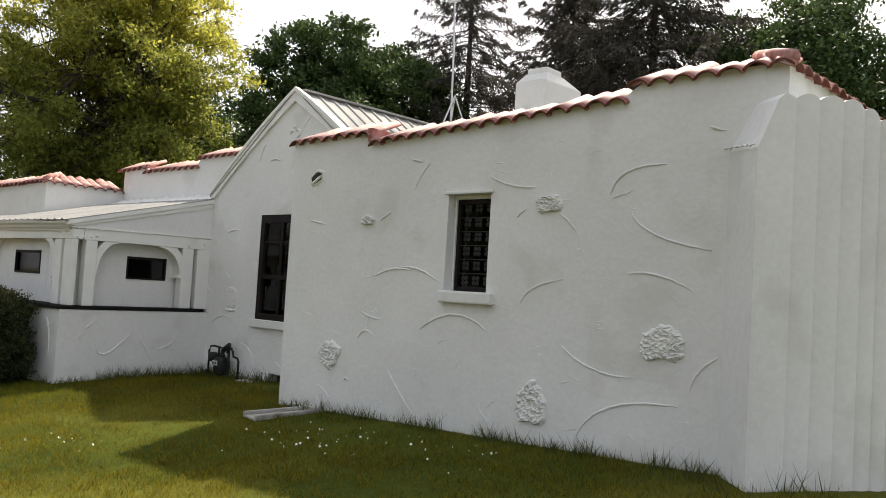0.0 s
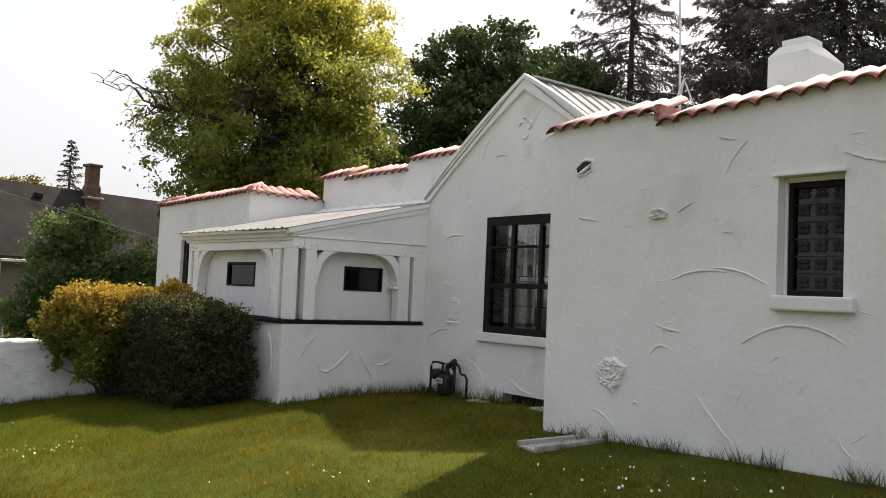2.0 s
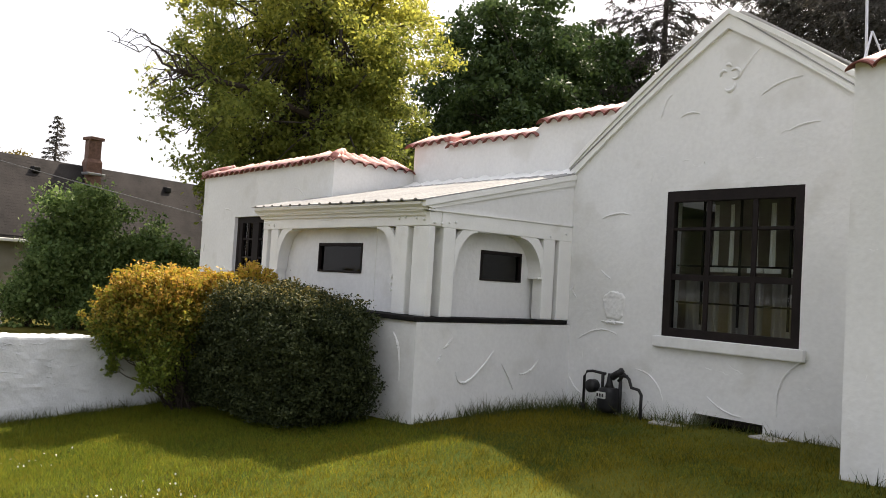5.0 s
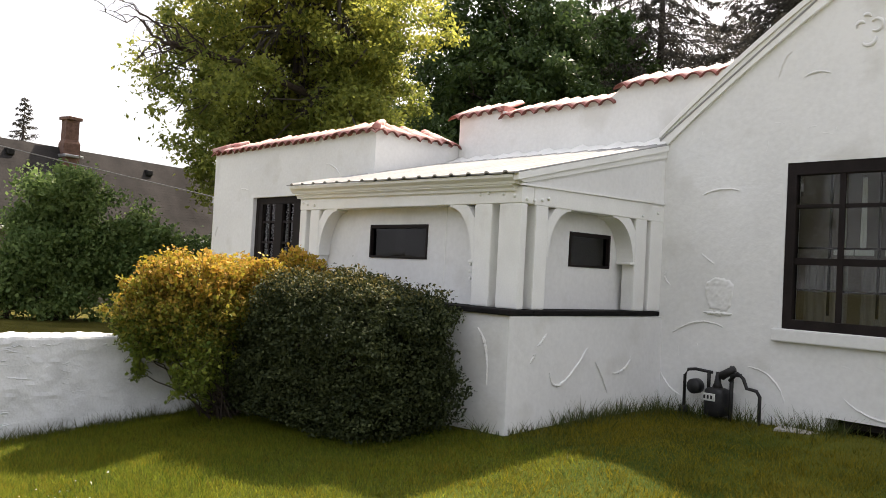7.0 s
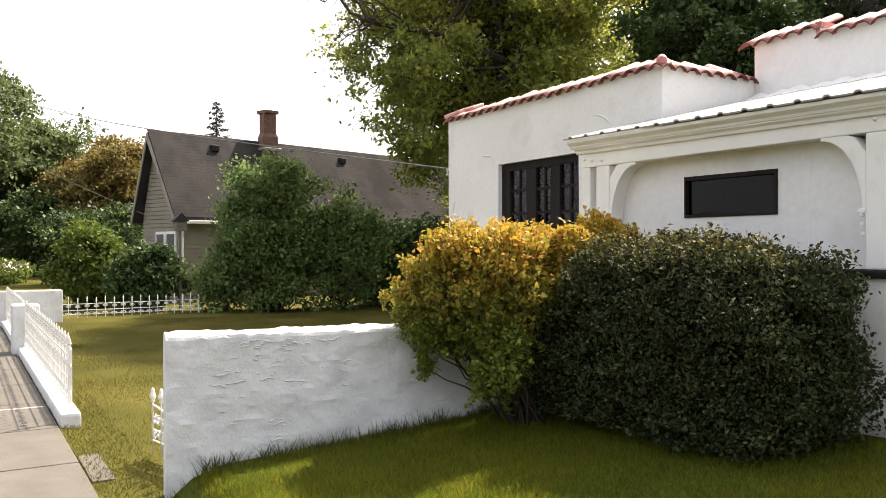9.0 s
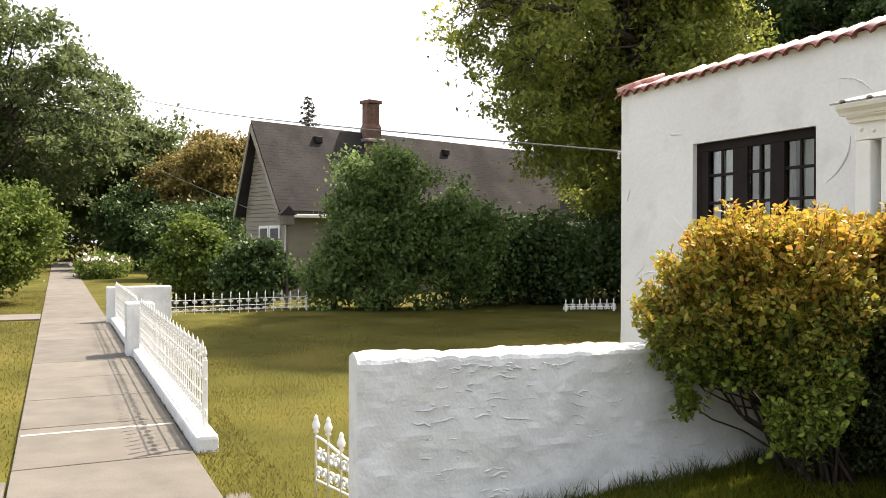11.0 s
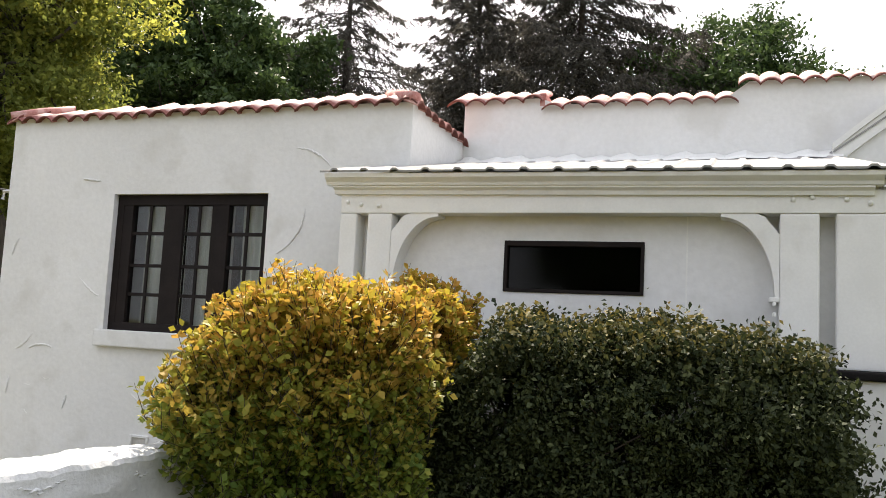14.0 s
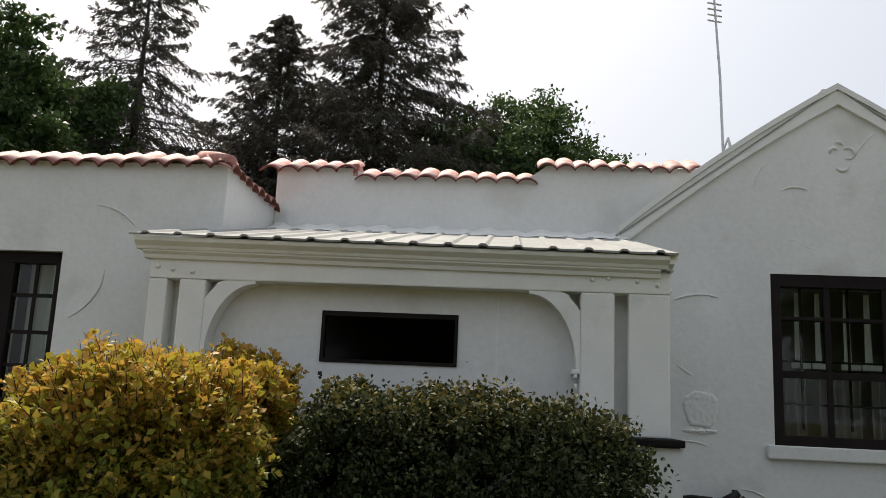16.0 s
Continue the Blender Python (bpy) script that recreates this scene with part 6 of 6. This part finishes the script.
def box_hedge(x0, x1, y0, y1, z0, z1, n, size, mat, label, seed):
    """A clipped hedge: leaves thick in the outer shell of a soft box, stems inside."""
    rng = np.random.default_rng(seed)
    c = np.array([(x0 + x1) / 2, (y0 + y1) / 2, (z0 + z1) / 2])
    hf = np.array([(x1 - x0) / 2, (y1 - y0) / 2, (z1 - z0) / 2])
    root = tagged(empty("hedge", (c[0], c[1], z0)), label, "hedge")
    sprays = n // 34
    d = rng.normal(size=(sprays, 3))
    p = 5.0
    d /= (np.abs(d) ** p).sum(1, keepdims=True) ** (1 / p)
    lump = np.array([1 + 0.14 * noise.noise((v[0] * 2.2 + seed, v[1] * 2.2, v[2] * 2.2)) + 0.12 * noise.noise((v[0] * 6, v[1] * 6 + seed, v[2] * 6)) for v in d])
    r = 1.02 - np.abs(rng.normal(size=sprays)) * 0.17
    pts = np.repeat(c + d * (r * lump)[:, None] * hf, 34, axis=0) + rng.normal(size=(sprays * 34, 3)) * np.array([0.034, 0.034, 0.026])
    d = np.repeat(d, 34, axis=0)
    n = len(pts)
    tops = rng.integers(0, n, 70)
    sprig = [pts[i] + np.array([rng.normal() * 0.03, rng.normal() * 0.03, 1.0]) * np.array([1, 1, 0.012 * q]) for i in tops if d[i][2] > 0.6 for q in range(9)]
    if sprig:
        pts = np.concatenate([pts, np.array(sprig) + rng.normal(size=(len(sprig), 3)) * 0.012])
    pts[:, 2] -= (0.4 * np.clip((x0 + 0.86 - pts[:, 0]) / 0.36, 0, 1) + 0.3 * np.clip((x0 + 0.42 - pts[:, 0]) / 0.22, 0, 1)) * np.clip((pts[:, 2] - z0) / (z1 - z0), 0, 1)
    pts[:, 2] = np.maximum(pts[:, 2], z0 + 0.05)
    bm = bmesh.new()
    for k in range(70):
        b0 = Vector((rng.uniform(x0 + 0.25, x1 - 0.25), rng.uniform(y0 + 0.2, y1 - 0.2), z0 - 0.05))
        t = Vector(pts[(k * 37) % n])
        add_tube(bm, limb_path(b0, t, rng, 4), [0.012, 0.01, 0.008, 0.005, 0.003], 4)
    tagged(part("stem", bm, TWIG, root), kind="stuff")
    put("leaves", leaf_mesh("leaves", pts - np.array([c[0], c[1], z0]), size, rng, aspect=0.62), mat, root, loc=(c[0], c[1], z0))
    return root


box_hedge(-12.53, -10.27, 3.47, 4.42, 0.50, 1.66, 165000, 0.029, LEAF_HEDGE, "clipped dark-green hedge before the porch", 51)
sprig_shrub("golden_shrub", -12.3, 3.6, 0.42, ((-12.36, 3.24, 1.46, 0.54, 0.39), (-12.55, 3.04, 1.28, 0.42, 0.32), (-12.18, 3.2, 1.34, 0.34, 0.36), (-12.0, 3.16, 1.04, 0.17, 0.22), (-12.12, 3.06, 0.86, 0.12, 0.12), (-12.78, 3.12, 1.22, 0.22, 0.2), (-12.02, 3.72, 1.58, 0.2, 0.24), (-12.38, 3.62, 1.42, 0.4, 0.4), (-12.24, 4.16, 1.58, 0.33, 0.34), (-12.3, 3.5, 0.85, 0.3, 0.3), (-12.06, 3.14, 0.88, 0.13, 0.15), (-12.64, 2.9, 0.86, 0.07, 0.1)), 9900, 0.037, LEAF_GOLD, "rounded shrub with golden-yellow new growth over green leaves", 52)
shrub("garden_shrub", -28.1, 7.0, 0.02, (1.15, 1.25, 1.85), 24000, 0.12, LEAF_SHRUB, "tall grey-green shrub before the neighbouring house", 53, 200, 0.2, 26, 0.3, 1.95, 0.4)
shrub("garden_shrub", -27.5, 8.7, 0.02, (0.95, 1.15, 1.5), 18000, 0.12, LEAF_SHRUB, "lower grey-green shrub before the neighbouring house", 54, 160, 0.19, 22, 0.3, 1.6, 0.4)
shrub("garden_shrub", -28.5, 6.0, 0.02, (0.6, 0.6, 0.7), 5000, 0.12, LEAF_SHRUB, "thin grey-green shrub beside the downspout", 62, 90, 0.2, 16, 0.3, 0.8, 0.45)
shrub("garden_shrub", -28.2, 11.6, 0.05, (1.1, 1.9, 1.05), 22000, 0.14, LEAF_MAPLE, "dark shrub in the shade of the big tree", 55, 170, 0.25, 20, 0.4, 1.05, 0.35)
shrub("garden_shrub", -27.8, 15.0, 0.05, (1.4, 1.9, 1.1), 22000, 0.15, LEAF_MAPLE, "dark shrub in the shade of the big tree", 56, 170, 0.25, 20, 0.4, 1.1, 0.35)
shrub("garden_shrub", -24.0, 21.5, 0.05, (2.0, 2.4, 1.6), 24000, 0.16, LEAF_MAPLE, "dark shrub in the shade of the big tree", 57, 200, 0.25, 20, 0.4, 1.5, 0.3)
shrub("lime_shrub", -31.5, 3.2, 0.0, (1.1, 1.0, 1.0), 16000, 0.12, LEAF_LIME, "bright lime-green shrub beside the fence", 58, 120, 0.14, 16, 0.4, 1.1, 0.35)
shrub("garden_shrub", -29.6, 4.3, 0.0, (0.6, 0.95, 0.8), 12000, 0.12, LEAF_MAPLE, "dark-green shrub below the neighbour's window", 59, 100, 0.12, 12, 0.4, 0.85, 0.3)
shrub("garden_shrub", -46.0, 5.6, 0.0, (2.4, 2.4, 1.8), 18000, 0.2, LEAF_MAPLE, "green shrubs beside the pavement", 60, 120, 0.3, 12, 0.4, 1.7, 0.3)
shrub("garden_shrub", -60.0, 4.4, 0.0, (3.0, 2.4, 2.6), 20000, 0.24, LEAF_MAPLE, "tall dark-green shrubs along the street", 63, 120, 0.3, 12, 0.4, 2.4, 0.3)
shrub("garden_shrub", -64.0, -3.6, 0.0, (3.2, 2.6, 3.0), 20000, 0.26, LEAF_MAPLE, "tall dark-green shrubs along the verge", 64, 120, 0.3, 12, 0.4, 2.8, 0.3)
peony = shrub("flower_bed", -50.0, 1.9, 0.0, (2.6, 1.0, 0.5), 12000, 0.14, LEAF_LIME, "low flower bed with pale blossoms by the pavement", 61, 90, 0.2, 8, 0.3, 0.45, 0.3, category="flower bed")
rng_f = np.random.default_rng(6)
fp = np.stack([-47.6 + rng_f.normal(size=60) * 0.4, 1.8 + rng_f.normal(size=60) * 0.7, 0.85 + rng_f.normal(size=60) * 0.1], 1)
put("blossoms", leaf_mesh("blossoms", fp - np.array([-50.0, 1.9, 0.0]), 0.16, rng_f, 0.9), PINK_PETAL, peony, loc=(-50.0, 1.9, 0.0))

# ---- neighbouring house ----
# built along its own ridge, then turned to its place
nb = tagged(empty("neighbour_house"), "tan lap-sided house with a steep grey-brown shingle roof", "house")
NE, NW, NL, NRZ, NEZ = 1.55, -0.98, 13.7, 5.05, 2.42
part("wall", extrude_poly([(NW + 0.2, -0.2), (NE - 0.2, -0.2), (NE - 0.2, NEZ + 0.2), (0, NRZ - 0.2), (NW + 0.2, NEZ + 0.2)], "y", 0.2, NL - 0.2), SIDING, nb, "tan lap siding wall")
for xe in (NW, NE):
    part("roof_slope", extrude_poly([(xe, NEZ - 0.05), (0, NRZ - 0.08), (0, NRZ + 0.05), (xe, NEZ + 0.06)], "y", -0.1, NL), SHINGLE, nb, "grey-brown shingle roof")
    part("rake_board", extrude_poly([(xe, NEZ - 0.16), (0, NRZ - 0.2), (0, NRZ + 0.02), (xe, NEZ + 0.04)], "y", -0.14, -0.104), SIDING, nb, "tan rake board")
for k in range(26):
    s = (k + 0.5) / 26
    x, z = NE * (1 - s), NEZ + 0.065 + (NRZ - NEZ) * s
    part("shingle_course", extrude_poly([(x + 0.014, z - 0.024), (x - 0.06, z + 0.1), (x - 0.05, z + 0.112), (x + 0.03, z - 0.018)], "y", -0.1, NL), SHINGLE, nb)
for k in range(18):
    z = 0.1 + 0.125 * k
    part("siding_board", extrude_poly([(NE - 0.202, z), (NE - 0.175, z), (NE - 0.195, z + 0.125), (NE - 0.202, z + 0.125)], "y", 0.2, NL - 0.2), SIDING, nb)
for k in range(34):
    z = 0.1 + 0.125 * k
    half = 1.0 if z < NEZ else max(0.05, (NRZ - z) / (NRZ - NEZ))
    part("siding_board", box((NW + 0.2) * half, (NE - 0.2) * half, 0.172, 0.196, z, z + 0.112, 0.004), SIDING, nb)
part("gutter", box(NE - 0.02, NE + 0.09, -0.05, NL, NEZ - 0.1, NEZ + 0.0, 0.02), WHITE_PAINT, nb, "white gutter")
part("downspout", add_tube(bmesh.new(), [(NE + 0.03, 0.1, NEZ - 0.08), (NE + 0.0, 0.13, NEZ - 0.25), (NE - 0.12, 0.2, NEZ - 0.5), (NE - 0.13, 0.2, 0.1)], 0.05, 8), WHITE_PAINT, nb, "white downspout")
part("chimney", add_tube(bmesh.new(), [(0.22, 4.1, 4.2), (0.22, 4.1, 5.3), (0.22, 4.1, 5.43), (0.22, 4.1, 6.12)], [0.37, 0.37, 0.3, 0.3], 4), BRICK, nb, "red-brown brick chimney")
part("chimney_cap", box(-0.04, 0.48, 3.84, 4.36, 6.08, 6.19, 0.02), BRICK, nb)
part("chimney_flashing", box(-0.1, 0.54, 3.76, 4.44, 4.84, 4.94, 0.02), GALV, nb)
for y in (1.9, 7.2, 11.6):
    part("roof_vent", box(0.16, 0.36, y, y + 0.26, 4.66, 4.86, 0.03), DULL_METER, nb, "small dark roof vent")
for x0, x1 in ((0.1, 0.5), (0.68, 1.1)):
    w_ = part("window", box(x0 - 0.07, x1 + 0.07, 0.13, 0.171, 0.72, 2.1, 0.01), WHITE_PAINT, nb, "white-framed window")
    part("pane", box(x0, x1, 0.12, 0.128, 0.8, 2.02, 0), DARK_GLASS, w_)
w_ = part("window", box(NE - 0.18, NE - 0.14, 1.7, 2.5, 0.9, 2.05, 0.01), WHITE_PAINT, nb, "white-framed window")
part("pane", box(NE - 0.138, NE - 0.13, 1.8, 2.4, 1.0, 1.95, 0), DARK_GLASS, w_)
nb.matrix_basis = pose(-33.58, 5.17, 0, 0, 0, 17.5)
bird = tagged(empty("birdhouse", (-29.3, 5.05, 0)), "small wooden birdhouse on a post", "birdhouse")
part("post", box(-29.33, -29.27, 5.02, 5.08, 0, 2.05, 0.005), WOOD_POLE, bird)
part("box", box(-29.44, -29.16, 4.9, 5.2, 2.05, 2.3, 0.01), WOOD_POLE, bird)
part("roof", extrude_poly([(4.84, 2.3), (5.26, 2.3), (5.05, 2.52)], "x", -29.48, -29.12), SHINGLE, bird)

# ---- pole and wires ----
pole = tagged(empty("utility_pole", (-30.2, -2.15, 0)), "grey wooden utility pole on the verge", "utility pole")
part("shaft", add_tube(bmesh.new(), [(-30.2, -2.15, -0.2), (-30.2, -2.15, 4.5), (-30.22, -2.15, 9.5)], [0.15, 0.13, 0.1], 12), WOOD_POLE, pole, smooth=True)
part("crossarm", box(-30.28, -30.16, -3.1, -1.2, 8.6, 8.72, 0.01), WOOD_POLE, pole)


def wire(a_, b_, sag, label):
    a_, b_ = Vector(a_), Vector(b_)
    pts = [a_.lerp(b_, i / 18) - Vector((0, 0, sag * math.sin(math.pi * i / 18))) for i in range(19)]
    tagged(part("wire", add_tube(bmesh.new(), pts, 0.010, 5), WIRE, None), label, "cable")


wire((-60.0, 0.76, 10.8), (-16.53, 5.47, 2.62), 0.5, "black service cable running to the white house")
wire((-67.6, 0.64, 9.5), (-33.5, 5.0, 2.6), 0.3, "thin service cable running to the neighbouring house")

tagged(part("cable_bracket", add_tube(bmesh.new(), [(-16.5, 5.5, 2.60), (-16.56, 5.47, 2.62), (-16.62, 5.46, 2.62), (-16.63, 5.46, 2.55)], 0.018, 6), GALV), "small steel cable bracket at the wing's corner", "bracket")

# trees across the street, mirrored in the window panes
for k, (x, y, h) in enumerate(((-26, -24, 11), (-15, -26, 12), (-5, -24, 10), (6, -25, 11))):
    broad_tree(x, y, -0.1, h, (4.2, 3.6, 4.4), 16000, 0.4, LEAF_MAPLE, "broadleaf tree across the street", 80 + k, 120, 0.6, 0.3, 10, crown_z=h - 4.8)

# ---- grass ----
def grass(name, region, n, h, w, mat, label, seed, keep=None):
    rng = np.random.default_rng(seed)
    x = rng.uniform(region[0], region[1], n)
    y = rng.uniform(region[2], region[3], n)
    if keep is not None:
        m = keep(x, y, rng)
        x, y = x[m], y[m]
    z = np.array([ground_z(a_, b_) for a_, b_ in zip(x, y)])
    k = len(x)
    ang = rng.uniform(0, 6.2832, k)
    H = h * rng.uniform(0.45, 1.25, k)
    lean = rng.normal(size=(k, 2)) * 0.5 * H[:, None]
    ww = w * rng.uniform(0.6, 1.3, k)
    base = np.stack([x, y, z - 0.01], 1)
    s = np.stack([np.cos(ang) * ww, np.sin(ang) * ww, 0 * ww], 1)
    tip = base + np.stack([lean[:, 0], lean[:, 1], H], 1)
    v = np.stack([base - s, base + s, tip], 1).reshape(-1, 3)
    tagged(put(name, mesh_from_arrays(name, v, np.arange(3 * k).reshape(-1, 3)), mat), label, "grass", kind="stuff")


def on_lawn(x, y, rng):
    inside = (x > -12.9) & ~((x < -9.9) & (y > 4.45)) & ~((x > RW_X0) & (y > RW_Y)) & (y < 6.48) & (y > 1.0)
    return inside & ((x < -1) | (y < 5))


grass("grass", (-13.0, 1.0, 1.0, 6.5), 620000, 0.03, 0.0024, GRASS_BLADE, "short mown grass blades", 71, on_lawn)


def in_tufts(x, y, rng):
    """Places on the lawn where the mown grass stands in thicker tufts."""
    lump = np.array([noise.noise((a_ * 4.5, b_ * 4.5, 7.0)) + 0.6 * noise.noise((a_ * 13, b_ * 13, 2.0)) for a_, b_ in zip(x, y)])
    return on_lawn(x, y, rng) & (lump + 0.15 * rng.normal(size=len(x)) > 0.12)


grass("tufted_grass", (-13.0, 1.0, 1.0, 6.5), 300000, 0.05, 0.003, GRASS_BLADE, "thicker tufts in the mown grass", 77, in_tufts)
def in_lush(x, y, rng):
    """The moister end of the lawn, below the hedge and along the garden wall."""
    return on_lawn(x, y, rng) & (rng.random(len(x)) < np.clip((-8.8 - x) / 2.0, 0, 1))


grass("lush_grass", (-13.0, -8.8, 1.0, 4.4), 170000, 0.045, 0.0026, LUSH_BLADE, "fresher green grass along the garden wall", 78, in_lush)
grass("far_grass", (-27.0, -13.0, 0.86, 9.0), 240000, 0.028, 0.0045, DRY_BLADE, "short dry mown grass across the side lawn", 72, lambda x, y, r: ~((x > WG_X0) & (y > WG_Y)))
grass("verge_grass", (-40.0, -12.0, -5.0, -0.32), 80000, 0.03, 0.005, DRY_BLADE, "mown grass on the verge", 73, lambda x, y, r: ~((x < -28.5) & (x > -30.1)) & ~((x > -15.7) & (x < -14.4)))


def near_walls(x, y, r):
    d = np.full(len(x), 9.0)
    d = np.where((x > RW_X0) & (x < RW_X1), np.minimum(d, RW_Y - y), d)
    d = np.where((x > GB_X0) & (x < RW_X0), np.minimum(d, GB_Y - y), d)
    d = np.where((y > 4.5) & (y < 6.5) & (x > PX1), np.minimum(d, x - PX1 - 0.02), d)
    d = np.where((x < PX1) & (x > PX0), np.minimum(d, PY0 - y), d)
    gx_ = -13.03 + (y - 1.27) * 0.1354
    d = np.where((y < 4.4) & (y > 1.25), np.minimum(d, np.where(x > gx_, x - gx_, 9)), d)
    return (d > 0) & (r.random(len(x)) < np.exp(-d / 0.05)) & (np.sin(x * 3.1) + np.sin(x * 7.7 + y * 5) + r.normal(size=len(x)) * 0.6 > -0.2)


grass("wall_grass", (-13.1, -1.0, 1.25, 6.5), 260000, 0.11, 0.004, TALL_GRASS, "longer unmown grass along the foot of the walls", 74, near_walls)


def tufts(x, y, r):
    d = RW_Y - y
    c = np.sin(x * 9.0) + np.sin(x * 23.0 + 1.0)
    return (d > 0) & (d < 0.16) & (c > 0.55) | ((x > -2.7) & (x < -1.6) & (np.abs(y - 4.86 - 0.9 * (x + 2.05) * (x > -2.05)) < 0.2) & (r.random(len(x)) < 0.16))


def in_corner(x, y, r):
    d = np.minimum(GB_Y - y, (x - PX1) * 1.2)
    return (d > 0.01) & (r.random(len(x)) < np.exp(-d / 0.12)) & (np.sin(x * 5.0) + np.sin(x * 13.0 + y * 4) > -0.7)


grass("corner_grass", (PX1, -8.3, 5.0, GB_Y), 9000, 0.17, 0.0035, TALL_GRASS, "long dark grass in the corner round the gas meter", 79, in_corner)
grass("tall_tufts", (-6.6, -1.4, 4.5, 5.27), 9000, 0.15, 0.0035, TALL_GRASS, "tall wild grass tufts at the wall foot", 75, tufts)


def beside_garden_wall(x, y, r):
    d = x - (-13.03 + (y - 1.27) * 0.1354)
    return (d > -0.005) & (r.random(len(x)) < np.exp(-d / 0.06)) & (np.sin(y * 7.0) + np.sin(y * 17.0) + r.normal(size=len(x)) * 0.8 > -0.6)


grass("garden_wall_grass", (-13.06, -12.3, 1.2, 4.4), 26000, 0.12, 0.003, TALL_GRASS, "longer grass along the foot of the garden wall", 76, beside_garden_wall)
rng_w = np.random.default_rng(9)


def clover():
    c = np.array([(-5.0, 4.35), (-4.6, 4.5), (-3.9, 4.6), (-5.3, 4.2), (-6.6, 3.2), (-11.0, 1.7), (-9.5, 1.9)])
    p = c[rng_w.integers(0, len(c), 120)] + rng_w.normal(size=(120, 2)) * 0.22
    z = np.array([ground_z(*q) for q in p]) + 0.04
    put_ob = put("clover_flowers", leaf_mesh("clover_flowers", np.column_stack([p, z]), 0.02, rng_w, 0.9), PETAL)
    tagged(put_ob, "scattered small white clover flowers in the lawn", "clover", kind="stuff")


clover()


def litter():
    bm = bmesh.new()
    n, m, g = 40, 20, {}
    for i in range(n + 1):
        for k in range(m + 1):
            x, y = -12.8 + 2.3 * i / n, 3.5 + 0.95 * k / m
            e_ = min(1.0, (y - 3.5 + 0.22 * noise.noise((x * 2.2, y, 0))) / 0.35, (x + 12.8) / 0.3, (-10.5 - x + 0.2 * noise.noise((x, y * 2.2, 4))) / 0.3)
            g[i, k] = bm.verts.new((x, y, ground_z(x, y) + 0.04 * e_ - 0.03 + 0.012 * noise.noise((x * 9, y * 9, 0))))
    for i in range(n):
        for k in range(m):
            bm.faces.new((g[i, k], g[i + 1, k], g[i + 1, k + 1], g[i, k + 1]))
    tagged(part("leaf_litter", bm, SOIL), "bare brown soil and dead leaves under the hedge", "soil", kind="structure")


litter()

# ---- groups ----
GROUPS = {"spruce": "spruces behind the house", "tree": "broadleaf trees", "garden_shrub": "shrubs along the far side of the lawn", "iron_fence": "white iron fences", "splash_block": "concrete pieces at the wall foot", "wire": "overhead cables"}
for ob in scene.objects:
    if ob.parent is None and ob.name.split(".")[0] in GROUPS:
        tagged(ob, group=GROUPS[ob.name.split(".")[0]])
